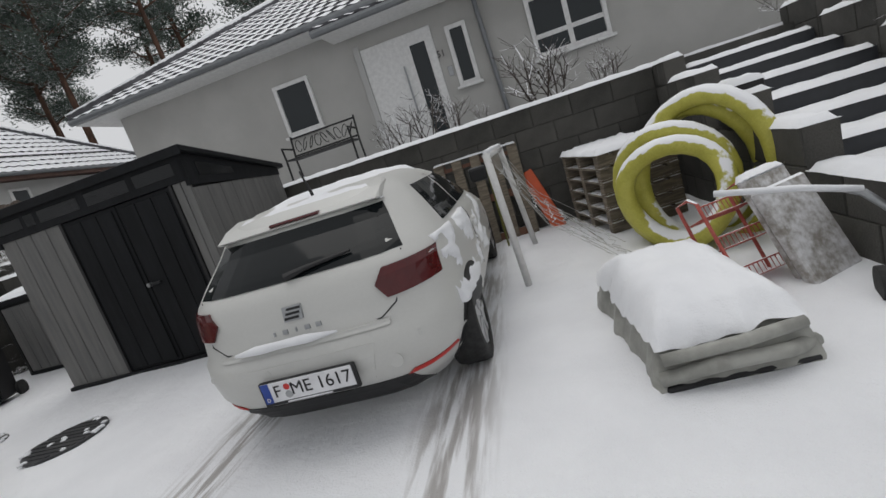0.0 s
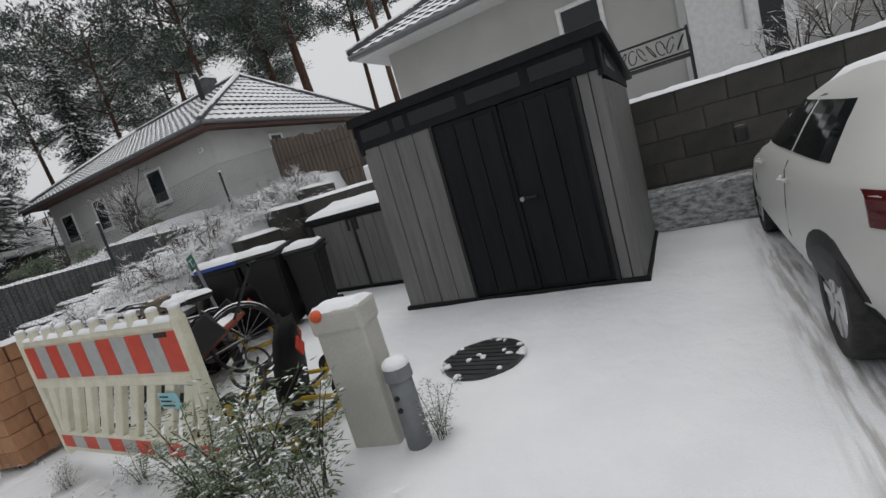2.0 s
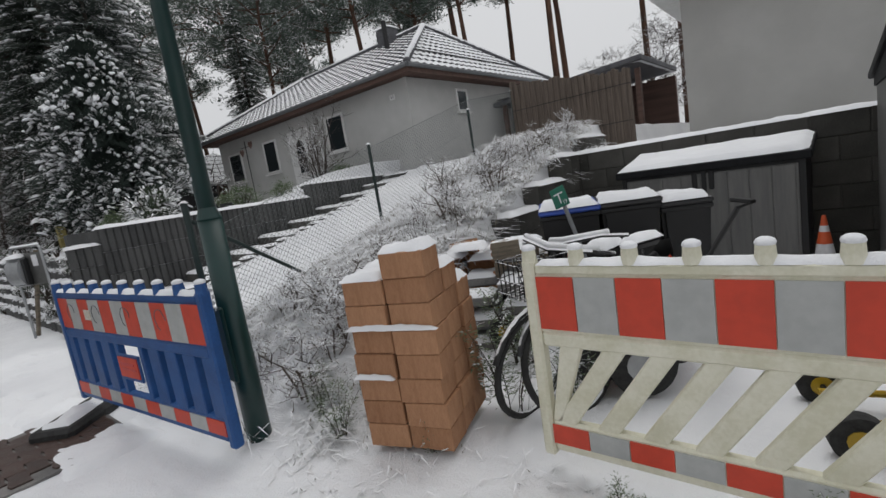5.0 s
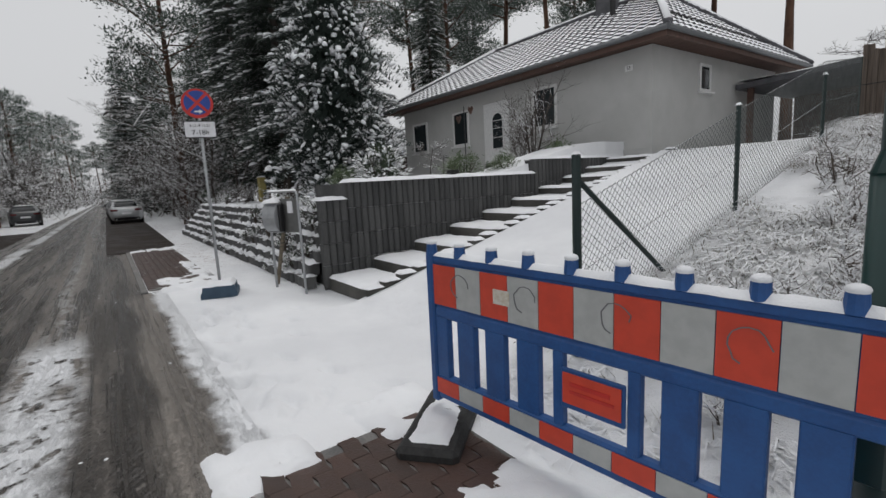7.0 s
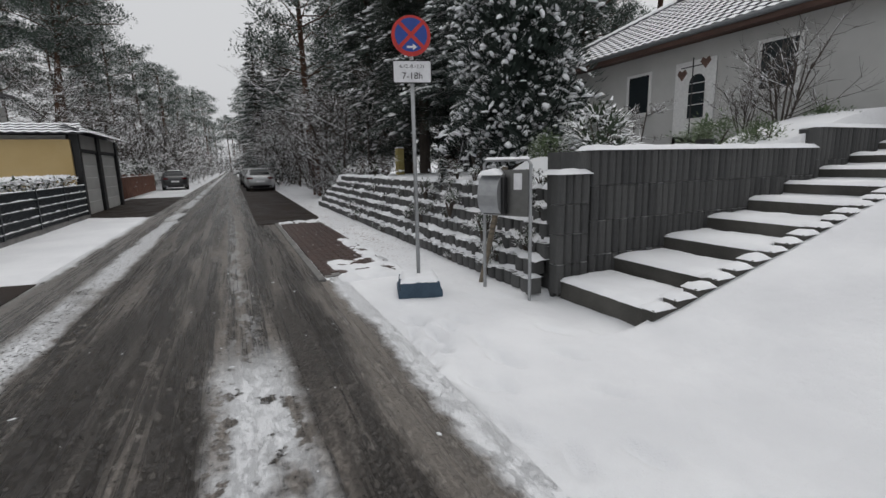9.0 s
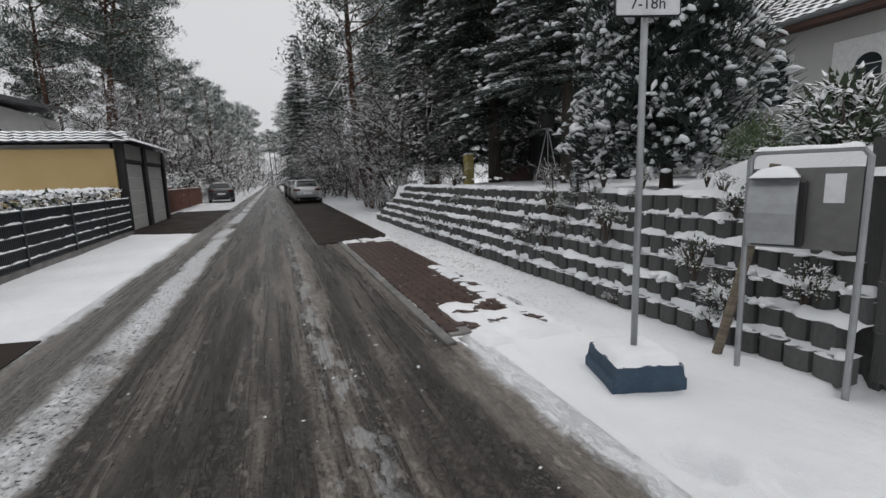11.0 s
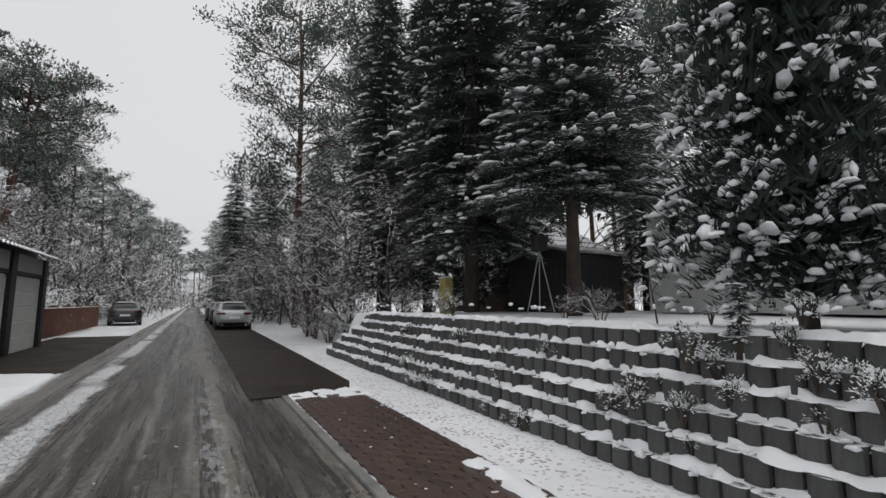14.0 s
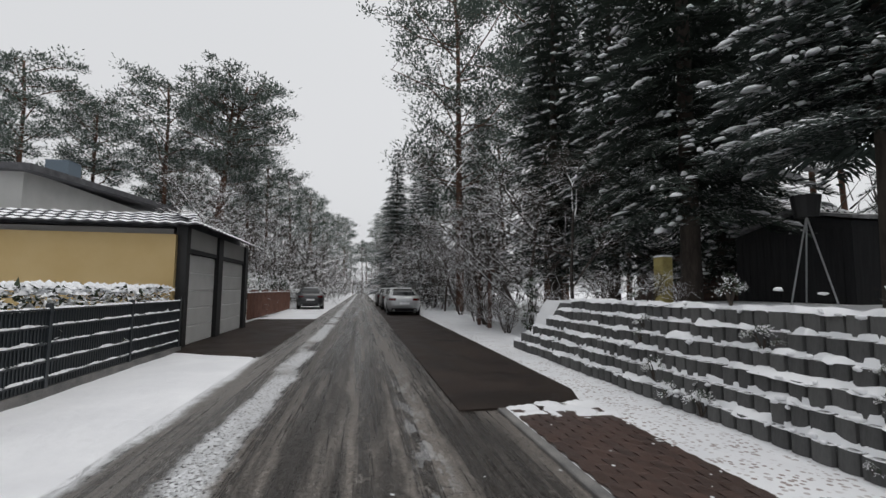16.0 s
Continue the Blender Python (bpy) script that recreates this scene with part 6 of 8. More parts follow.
mail = thing("letterbox_stand", "brushed steel letterbox on a tubular stand before the palisade", "letterbox", -17.18, 3.16, 0.0, 28)
part("frame", tube([(-0.30, 0, -0.1), (-0.30, 0, 1.48), (-0.26, 0, 1.53), (0.26, 0, 1.53), (0.30, 0, 1.48), (0.30, 0, -0.1)], 0.02, 8), STEEL, mail)
part("panel", box(-0.28, -0.01, 0.90, 0.28, 0.01, 1.42, 0.004), plain("brushed_steel", (0.16, 0.16, 0.155), 0.4, 0.7), mail)
part("box", box(-0.26, -0.10, 0.92, 0.02, -0.011, 1.34, 0.01), BLACK, mail)
cover = bmesh.new()
pts = [(-0.02 - 0.16 * math.sin(a), 1.14 + 0.24 * math.cos(a)) for a in (math.pi * k / 12 for k in range(13))]
slab([(p[0], p[1]) for p in pts], "x", -0.28, -0.02, cover)
part("cover", cover, STEEL, mail, "curved steel letterbox cover")
part("name_plate", box(0.10, -0.02, 1.20, 0.20, -0.009, 1.38), SIGN_WHITE, mail)
part("snow", snowcap(-0.28, -0.18, -0.02, 0.02, 1.37, 0.06, 0.04), SNOW, mail, "", True)
part("snow", snowcap(-0.28, -0.03, 0.28, 0.03, 1.54, 0.03, 0.03), SNOW, mail, "", True)
prop = thing("wooden_stake", "grey weathered stake leaning at the palisade", "stake", -17.62, 3.24, 0.0)
part("stake", tube([(-0.05, -0.15, 0.0), (0.12, 0.10, 1.45)], 0.035, 6), WOOD_OLD, prop)

# chain-link fence up the bank
fence = thing("chain_link_fence", "dark green chain-link fence with snow in its mesh", "fence")
posts = ((-12.0, 3.57, 0.30, 1.68), (-12.0, 6.03, 1.05, 2.13), (-12.0, 8.45, 1.74, 2.62), (-12.0, 10.0, 1.95, 3.0))
POST = plain("dark_green_post", (0.012, 0.028, 0.026), 0.5)
for x, y, z0, z1 in posts:
    part("post", rod((x, y, z0 - 0.3), (x, y, z1), 0.022 if y > 4 else 0.032, seg=10), POST, fence)
    part("snow", snowcap(x - 0.03, y - 0.03, x + 0.03, y + 0.03, z1, 0.03, 0.02), SNOW, fence, "", True)
part("brace", rod((-12.0, 3.60, 1.50), (-12.0, 4.70, 0.70), 0.02, seg=8), POST, fence)
WIRE = surface("galvanised_wire", (0.06, 0.075, 0.07), (0.16, 0.17, 0.17), 8, 0.6, snow=0.75)
for (xa, ya, za, zb), (xc, yc, zc, zd) in zip(posts, posts[1:]):
    net = bmesh.new()
    L, H, g = yc - ya, 0.98, 0.062
    n = int((L + H) / g)
    for sgn in (1, -1):
        for k in range(n + 1):
            d = k * g
            s0, h0 = (max(0, d - H), min(H, d)) if sgn > 0 else (max(0, d - H), H - min(H, d))
            s1, h1 = (min(L, d), max(0, d - L)) if sgn > 0 else (min(L, d), H - max(0, d - L))
            pts = [(-12.0, ya + s, za + (zc - za) * s / L + 0.06 + h) for s, h in ((s0, h0), (s1, h1))]
            if (Vector(pts[0]) - Vector(pts[1])).length > 0.02:
                tube(pts, 0.0022, 3, net)
    for h in (0.08, 0.55, 1.03):
        tube([(-12.0, ya, za + h), (-12.0, yc, zc + h)], 0.003, 4, net)
    part("mesh", net, WIRE, fence)

# reed screen, lean-to roof and plank wall between the houses
reed = thing("reed_fence", "brown reed mat fence with a ragged top", "fence")
r = random.Random(2)
for k in range(38):
    x = -12.0 + 0.062 * k * 0.95
    h = 3.12 - 0.5 * (k / 37) * 0.6 + r.uniform(-0.04, 0.04)
    part("reed", box(x, 9.98 + 0.02 * (k % 2), 1.5, x + 0.062, 10.03 + 0.02 * (k % 2), h, 0.008), REED, reed)
for z in (2.0, 2.6):
    part("wire", rod((-12.0, 9.97, z), (-9.75, 9.97, z), 0.006), BLACK, reed)
cport = thing("carport", "dark flat-roofed carport beside the bungalow", "carport")
part("roof", slab([(-16.2, 3.72), (-11.2, 3.98), (-11.2, 4.12), (-16.2, 3.86)], "y", 16.2, 20.5), TILE_EDGE, cport)
for x in (-15.9, -11.4):
    part("post", box(x - 0.07, 16.4, 1.6, x + 0.07, 16.54, 3.8), BROWN_WOOD, cport)
part("back_wall", box(-16.0, 20.2, 1.6, -11.2, 20.35, 3.8), BROWN_WOOD, cport)
part("snow", snowcap(-16.1, 16.2, -11.2, 20.5, 3.95, 0.06, 0.3), SNOW, cport)

bench = thing("garden_bench", "black wrought-iron garden bench with ornate back", "bench", -4.28, 9.6, 1.57, 0)
for sx in (-0.6, 0.6):
    part("leg", tube([(sx, -0.2, 0), (sx, -0.18, 0.42), (sx, -0.2, 0.62), (sx, 0.18, 0.60)], 0.018, 6), BLACK, bench)
    part("leg", tube([(sx, 0.22, 0), (sx, 0.18, 0.4), (sx, 0.26, 0.82)], 0.018, 6), BLACK, bench)
for k in range(5):
    part("slat", box(-0.6, -0.2 + 0.09 * k, 0.40, 0.6, -0.13 + 0.09 * k, 0.425, 0.004), BLACK, bench)
part("back_frame", tube([(-0.6, 0.2, 0.48), (-0.6, 0.26, 0.78), (0.6, 0.26, 0.78), (0.6, 0.2, 0.48)], 0.016, 6, None, True), BLACK, bench)
for k in range(9):
    cx = -0.5 + 0.125 * k
    part("ornament", tube([(cx + 0.055 * math.cos(a), 0.235, 0.63 + 0.10 * math.sin(a + k)) for a in (0.7 * q for q in range(9))], 0.008, 5), BLACK, bench)

pal = thing("pallet_stack", "stack of weathered wooden pallets with snow on top", "pallets", -0.22, 7.62, 0.0, 12)
for k in range(6):
    z = 0.143 * k
    for i in range(5):
        part("deck_board", box(-0.40 + 0.168 * i, -0.6, z + 0.118, -0.40 + 0.168 * i + 0.12, 0.6, z + 0.14, 0.003), WOOD_OLD, pal)
    for j in (-0.52, 0.0, 0.52):
        part("bearer", box(-0.40, j - 0.05, z + 0.022, 0.40, j + 0.05, z + 0.117, 0.003), WOOD_OLD, pal)
        part("foot_board", box(-0.40, j - 0.05, z, 0.40, j + 0.05, z + 0.021), WOOD_OLD, pal)
part("snow", snowcap(-0.42, -0.62, 0.42, 0.62, 0.86, 0.05, 0.05, None, 0, 0.8), SNOW, pal, "", True)
lean = thing("leaning_pallet", "wooden pallet leaning upright against the block wall", "pallet", -1.75, 8.12, 0.0, 0, "", -8)
for k in range(5):
    part("deck_board", box(-0.6 + 0.25 * k, -0.02, 0, -0.6 + 0.25 * k + 0.13, 0.01, 1.2, 0.004), WOOD_OLD, lean)
for z in (0.02, 0.55, 1.08):
    part("bearer", box(-0.6, 0.011, z, 0.53, 0.08, z + 0.10, 0.004), surface("red_brown_wood", (0.10, 0.045, 0.03), (0.18, 0.09, 0.06), 5, 0.85, snow=0.9), lean)
part("snow", snowcap(-0.6, -0.03, 0.53, 0.09, 1.2, 0.03, 0.03), SNOW, lean, "", True)
plank = thing("leaning_board", "orange board leaning at the wall", "board", -0.95, 8.1, 0.0, 0, "", -14, -18)
part("board", box(-0.09, -0.02, 0, 0.09, 0.02, 0.85, 0.01), ORANGE, plank)

hose = thing("drain_hose", "coil of thick yellow ribbed drain hose under snow", "hose", -0.05, 6.30, 0.0, -34, "", -6)
hose.scale = (0.84, 0.84, 0.84)
rr = random.Random(8)
for c, (cx, cy, rad, w) in enumerate(((0.10, -0.32, 0.46, 0.092), (0.02, -0.12, 0.52, 0.092), (-0.02, 0.10, 0.50, 0.092), (0.16, 0.26, 0.58, 0.092), (0.30, 0.02, 0.60, 0.092))):
    pts = [(cx + rad * math.cos(a), cy + 0.08 * math.sin(a * 2 + c), 0.07 + rad + rad * math.sin(a) * (1.0 + 0.05 * c)) for a in (2 * math.pi * k / 40 for k in range(40))]
    part("coil", tube(pts, [w * (1 + 0.04 * (k % 2)) for k in range(40)], 12, None, True), HOSE, hose, "", True)

goal = thing("toy_goal", "white plastic toy football goal with a sagging net", "goal", -1.42, 6.05, 0.0, 0)
WHITE_PIPE = plain("white_pipe", (0.66, 0.66, 0.65), 0.4)
part("post", rod((0, 0, 0), (-0.05, 0.02, 1.22), 0.032, seg=12), WHITE_PIPE, goal, "", True)
part("post", rod((0.12, 1.45, 0), (0.02, 1.35, 1.2), 0.032, seg=12), WHITE_PIPE, goal, "", True)
part("crossbar", rod((-0.05, 0.02, 1.2), (0.02, 1.35, 1.2), 0.032, seg=12), WHITE_PIPE, goal, "", True)
part("snow", tube([(-0.05, 0.02, 1.23), (-0.02, 0.6, 1.235), (0.02, 1.35, 1.23)], 0.025, 6), SNOW, goal, "", True)
part("banner", box(-0.10, 0.25, 0.35, -0.085, 0.33, 1.1), plain("black_yellow_strip", (0.10, 0.10, 0.01), 0.5), goal)
net = bmesh.new()
for k in range(11):
    y = 1.35 * k / 10
    tube([(-0.04 + 0.005 * k, y, 1.18), (0.30, y, 0.55 - 0.1 * math.sin(k)), (0.85 + 0.1 * math.sin(k * 2), y, 0.03)], 0.0035, 4, net)
for j in range(9):
    f = j / 8
    tube([(-0.04 + 0.9 * f ** 1.2 + 0.03 * math.sin(3 * k + j), 1.35 * k / 12, 1.18 * (1 - f) ** 1.3 + 0.03) for k in range(13)], 0.0035, 4, net)
part("net", net, surface("grey_net", (0.25, 0.24, 0.22), (0.5, 0.5, 0.48), 9, 0.8, snow=0.6), goal)

rack = thing("wire_rack", "red wire shelf rack lying tilted, dusted with snow", "rack", 0.0, 5.05, 0.0, 22, "", -26)
rack.scale = (0.88, 0.88, 0.82)
RED_WIRE = surface("red_wire", (0.30, 0.05, 0.04), (0.42, 0.09, 0.07), 8, 0.5, snow=0.7)
for sx in (-0.22, 0.22):
    part("side_frame", tube([(sx, -0.1, 0.0), (sx, -0.1, 0.72), (sx, -0.04, 0.78), (sx, 0.10, 0.78), (sx, 0.12, 0.0)], 0.014, 6), RED_WIRE, rack)
for z in (0.08, 0.34, 0.60):
    sh = bmesh.new()
    for k in range(8):
        rod((-0.22, -0.1 + 0.031 * k, z), (0.22, -0.1 + 0.031 * k, z), 0.005, bm=sh, seg=5)
    for k in range(13):
        tube([(-0.22 + 0.0367 * k, -0.10, z + 0.09), (-0.22 + 0.0367 * k, -0.10, z), (-0.22 + 0.0367 * k, 0.12, z)], 0.004, 4, sh)
    rod((-0.22, -0.1, z + 0.09), (0.22, -0.1, z + 0.09), 0.007, bm=sh, seg=6)
    part("shelf", sh, RED_WIRE, rack)

slabs = thing("concrete_slabs", "grey slabs leaning at the stair wall, caked with snow", "slabs", 0.34, 4.95, 0.0, 30, "", -24)
SLAB_SNOW = surface("snow_caked_slab", (0.24, 0.22, 0.19), (0.66, 0.66, 0.67), 6, 0.85, bump=0.7, fine=24, snow=0.6)
part("slab", box(-0.20, -0.04, 0, 0.20, 0.04, 0.62, 0.015), SLAB_SNOW, slabs)
part("slab", box(-0.16, 0.05, 0.0, 0.22, 0.11, 0.72, 0.015), SLAB_SNOW, slabs)
part("snow", snowcap(-0.16, 0.04, 0.22, 0.13, 0.72, 0.05, 0.03), SNOW, slabs, "", True)
barrow = thing("barrow_frame", "upturned grey tubular barrow frame beside the slabs", "wheelbarrow", 0.40, 4.72, 0.0, 25)
part("handle", tube([(0.05, 0.14, 0.52), (0.1, 0.08, 0.48), (0.17, 0.0, 0.36), (0.12, -0.05, 0.18), (0.02, -0.12, 0.05), (-0.2, -0.2, 0.02)], 0.022, 8), STEEL, barrow, "", True)
part("leg", tube([(0.12, -0.05, 0.18), (0.14, -0.12, 0.0)], 0.02, 8), STEEL, barrow)
part("wheel", rod((-0.15, -0.1, 0.09), (-0.10, -0.15, 0.09), 0.09, seg=16), RUBBER, barrow)
part("snow", tube([(-0.42, 0.50, 0.64), (-0.1, 0.25, 0.57), (0.1, 0.08, 0.50)], 0.02, 6), SNOW, barrow, "", True)

# heap under a grey tarpaulin
tarp = thing("covered_heap", "low heap under a grey tarpaulin, thick with snow", "tarpaulin", -0.55, 4.72, 0.0, 4)
TARP = surface("grey_tarpaulin", (0.22, 0.22, 0.20), (0.36, 0.36, 0.33), 5, 0.6, bump=0.5, fine=14)


def heap(lx, ly, h, seed, drop, inset=0.0, n=30):
    bm = bmesh.new()
    rows = []
    for i in range(n + 1):
        row = []
        for j in range(n + 1):
            u, v = -1 + 2 * i / n, -1 + 2 * j / n
            e = max(abs(u), abs(v))
            k = (1 - e ** 5)
            w = noise.noise(Vector((u * 2.2 + seed, v * 2.2, 0))) * 0.10 + noise.noise(Vector((u * 7, v * 7 + seed, 1))) * 0.035
            row.append(bm.verts.new((u * (lx + 0.05 * noise.noise(Vector((v * 3, seed, 0)))) , v * (ly + 0.05 * noise.noise(Vector((u * 3, seed, 5)))), drop + (h - drop) * k * (0.9 + w + 0.12 * v) + (0.015 * math.sin(j * 2.1 + 3 * u) if e > 0.8 else 0))))
        rows.append(row)
    for i in range(n):
        for j in range(n):
            bm.faces.new((rows[i][j], rows[i + 1][j], rows[i + 1][j + 1], rows[i][j + 1]))
    return bm


part("tarpaulin", heap(0.36, 0.60, 0.36, 1, 0.0), TARP, tarp, "", True)
part("snow", heap(0.34, 0.55, 0.43, 4, 0.20), SNOW, tarp, "", True)
part("fold", tube([(-0.34, -0.56, 0.06), (-0.1, -0.63, 0.12), (0.2, -0.61, 0.10), (0.36, -0.5, 0.05)], 0.035, 8), TARP, tarp, "", True)
part("fold", tube([(-0.32, -0.57, 0.16), (0.0, -0.63, 0.20), (0.30, -0.55, 0.18)], 0.03, 8), TARP, tarp, "", True)
part("base", box(-0.33, -0.60, -0.02, 0.33, 0.50, 0.03, 0.01), BLACK, tarp)

# stairs up to number 51
stairs = solid("stairs", box(0.80, 8.3, 0.0, 2.1, 8.6, 1.54), BLOCK, "dark grey stairs to the house with snow on every tread", "stairs")
STEP = plain("anthracite_step", (0.035, 0.038, 0.043), 0.6)
for k in range(7):
    y, z = 5.45 + 0.42 * k, 0.42 + 0.165 * k
    part("step", box(0.80, y, max(0, z - 0.22), 2.1, y + 0.44, z, 0.008), STEP, stairs)
    part("snow", snowcap(0.80, y - 0.02, 2.1, y + 0.40, z, 0.045, 0.06), SNOW, stairs, "", True)
for (y0, y1, z) in ((4.4, 5.5, 0.52), (5.5, 6.25, 0.80), (6.25, 7.1, 1.05), (7.1, 7.9, 1.32), (7.9, 8.56, 1.56)):
    w = block_wall("wall_stair", "y", 0.56, y0, y1, 0.0, z, 0.22, "stepped block wall beside the stairs")
    solid("snow_cover", snowcap(0.54, y0, 0.80, y1, z, 0.05, 0.05), SNOW, "snow on the stair wall", "snow", "stuff", smooth=True)
    block_wall("wall_stair", "y", 2.1, y0, y1, 0.0, z + 0.18, 0.22, "stepped block wall beside the stairs")
    solid("snow_cover", snowcap(2.08, y0, 2.34, y1, z + 0.18, 0.05, 0.05), SNOW, "snow on the stair wall", "snow", "stuff", smooth=True)
block_wall("wall_front", "x", 4.3, 0.56, 2.3, 0.0, 0.5, 0.2, "low block wall beside the yard")
nb = thing("newspaper_box", "black letterbox with a round paper tube and snow", "letterbox", 0.62, 6.45, 0.80, 0)
part("box", box(-0.13, -0.12, 0.02, 0.17, 0.12, 0.34, 0.012), BLACK, nb)
part("tube", rod((-0.18, -0.14, 0.30), (-0.18, 0.2, 0.30), 0.06, seg=16), BLACK, nb)
part("snow", snowcap(-0.14, -0.13, 0.18, 0.13, 0.34, 0.06, 0.03), SNOW, nb, "", True)
part("post", rod((0.0, 0.0, -0.3), (0, 0, 0.05), 0.03), BLACK, nb)

# ---- toys, bicycles and clutter by the bins


def bucket_kart(label, x, y, rz):
    t = thing("pedal_kart", label, "pedal kart", x, y, 0.0, rz, "karts in the yard")
    YEL = plain("yellow_frame", (0.42, 0.27, 0.01), 0.45)
    part("frame", tube([(-0.2, -0.45, 0.16), (-0.2, 0.55, 0.16), (0.2, 0.55, 0.16), (0.2, -0.45, 0.16)], 0.025, 8, None, True), YEL, t)
    part("axle", rod((-0.36, -0.35, 0.15), (0.36, -0.35, 0.15), 0.018), BLACK, t)
    part("axle", rod((-0.36, 0.5, 0.15), (0.36, 0.5, 0.15), 0.018), BLACK, t)
    shell = bmesh.new()
    rows = []
    prof = [(0.22, 0.30), (0.05, 0.25), (-0.12, 0.26), (-0.20, 0.40), (-0.25, 0.60), (-0.29, 0.80), (-0.31, 0.92)]
    for q, (y0, z0) in enumerate(prof):
        w = (0.17, 0.19, 0.19, 0.20, 0.19, 0.15, 0.09)[q]
        rows.append([shell.verts.new((w * u, y0 + 0.07 * u * u * (1 if q > 2 else 0), z0 + 0.05 * u * u * (1 if q < 3 else 0))) for u in (-1, -0.75, -0.4, 0, 0.4, 0.75, 1)])
    for a, b in zip(rows, rows[1:]):
        for j in range(6):
            shell.faces.new((a[j], a[j + 1], b[j + 1], b[j]))
    bmesh.ops.solidify(shell, geom=shell.faces[:], thickness=0.03)
    seat = part("seat", shell, BLACK, t, "black bucket seat", True)
    part("emblem", slab([(-0.045, 0.70), (0.0, 0.62), (0.045, 0.70), (0.0, 0.78)], "y", -0.33, -0.312), RED_FOIL, seat)
    part("snow", snowcap(-0.15, -0.12, 0.15, 0.2, 0.285, 0.06, 0.04), SNOW, seat, "", True)
    part("steering_column", tube([(0, 0.45, 0.2), (0, 0.28, 0.52)], 0.014, 6), BLACK, t)
    part("steering_wheel", tube([(0.14 * math.cos(a), 0.28 + 0.08 * math.sin(a), 0.52 + 0.11 * math.sin(a)) for a in (2 * math.pi * k / 18 for k in range(18))], 0.014, 6, None, True), BLACK, t)
    for sx in (-0.36, 0.36):
        for wy in (-0.35, 0.5):
            w = part("wheel", rod((sx - 0.05, wy, 0.15), (sx + 0.05, wy, 0.15), 0.15, seg=18), RUBBER, t)
            part("hub", rod((sx - 0.056, wy, 0.15), (sx + 0.056, wy, 0.15), 0.07, seg=12), YEL, w)
    return t


k1 = bucket_kart("pedal kart with black bucket seat and yellow frame", -6.50, 4.08, 98)
k1.scale = (0.86, 0.86, 0.86)
copy_thing(k1, pose(-6.98, 4.52, 0.0, 0, 0, 104) @ Matrix.Scale(0.86, 4))
copy_thing(k1, pose(-8.5, 5.5, 0.02, 0, 0, 60))
copy_thing(k1, pose(-9.35, 5.35, 0.05, 0, 0, 130))


def bicycle(label, x, y, z, rz, lean_by, tone):
    t = thing("bicycle", label, "bicycle", x, y, z, rz, "bicycles by the bricks", 0, lean_by)
    SN = surface("snowy_bike_paint", tone, tuple(v * 1.6 for v in tone), 6, 0.5, snow=0.45)
    TY = surface("snowy_tyre", (0.012, 0.012, 0.012), (0.03, 0.03, 0.03), 9, 0.85, snow=0.75)
    for wy in (0.0, 1.05):
        w = part("wheel", tube([(0, wy + 0.33 * math.cos(a), 0.34 + 0.33 * math.sin(a)) for a in (2 * math.pi * k / 32 for k in range(32))], 0.021, 8, None, True), TY, t, "", True)
        sp = bmesh.new()
        for k in range(18):
            a = 2 * math.pi * k / 18
            tube([(0.02 * (-1) ** k, wy, 0.34), (0, wy + 0.32 * math.cos(a), 0.34 + 0.32 * math.sin(a))], 0.0022, 3, sp)
        part("spokes", sp, STEEL, w)
        part("mudguard", tube([(0, wy + 0.365 * math.cos(a), 0.34 + 0.365 * math.sin(a)) for a in (0.3 + 2.5 * k / 12 for k in range(13))], 0.018, 6), SN, t, "", True)
    for a, b in (((0, 1.05, 0.34), (0, 0.62, 0.28)), ((0, 0.62, 0.28), (0, 0.78, 0.85)), ((0, 0.62, 0.28), (0, 0.16, 0.78)), ((0, 0.16, 0.78), (0, 0.74, 0.72)), ((0, 1.05, 0.34), (0, 0.76, 0.76)), ((0, 0.16, 0.85), (0, 0.0, 0.34))):
        part("tube", rod(a, b, 0.016), SN, t)
    part("saddle", box(-0.07, 0.66, 0.86, 0.07, 0.92, 0.92, 0.03), BLACK, t)
    part("snow", snowcap(-0.08, 0.66, 0.08, 0.92, 0.915, 0.05, 0.03), SNOW, t, "", True)
    part("stem", rod((0, 0.16, 0.8), (0, 0.19, 1.0), 0.013), SN, t)
    part("handlebar", tube([(-0.30, 0.36, 1.0), (-0.24, 0.22, 1.03), (0, 0.14, 1.02), (0.24, 0.22, 1.03), (0.30, 0.36, 1.0)], 0.013, 6), SN, t)
    part("snow", tube([(-0.26, 0.26, 1.045), (0, 0.15, 1.045), (0.26, 0.26, 1.045)], 0.018, 6), SNOW, t, "", True)
    part("headlamp", rod((0, 0.04, 0.88), (0, 0.11, 0.88), 0.045, seg=14), STEEL, t)
    part("pedal", box(0.06, 0.52, 0.14, 0.14, 0.60, 0.17), BLACK, t)
    bask = bmesh.new()
    for k in range(9):
        tube([(-0.15 + 0.0375 * k, -0.14, 1.0), (-0.13 + 0.032 * k, -0.12, 0.78), (-0.13 + 0.032 * k, 0.1, 0.78)], 0.004, 4, bask)
    for zz in (0.80, 0.88, 0.98):
        tube([(-0.15, 0.1, zz), (-0.15, -0.14, zz), (0.15, -0.14, zz), (0.15, 0.1, zz)], 0.004, 4, bask)
    tagged(part("basket", bask, TY, t), "", "", "", "stuff")
    return t


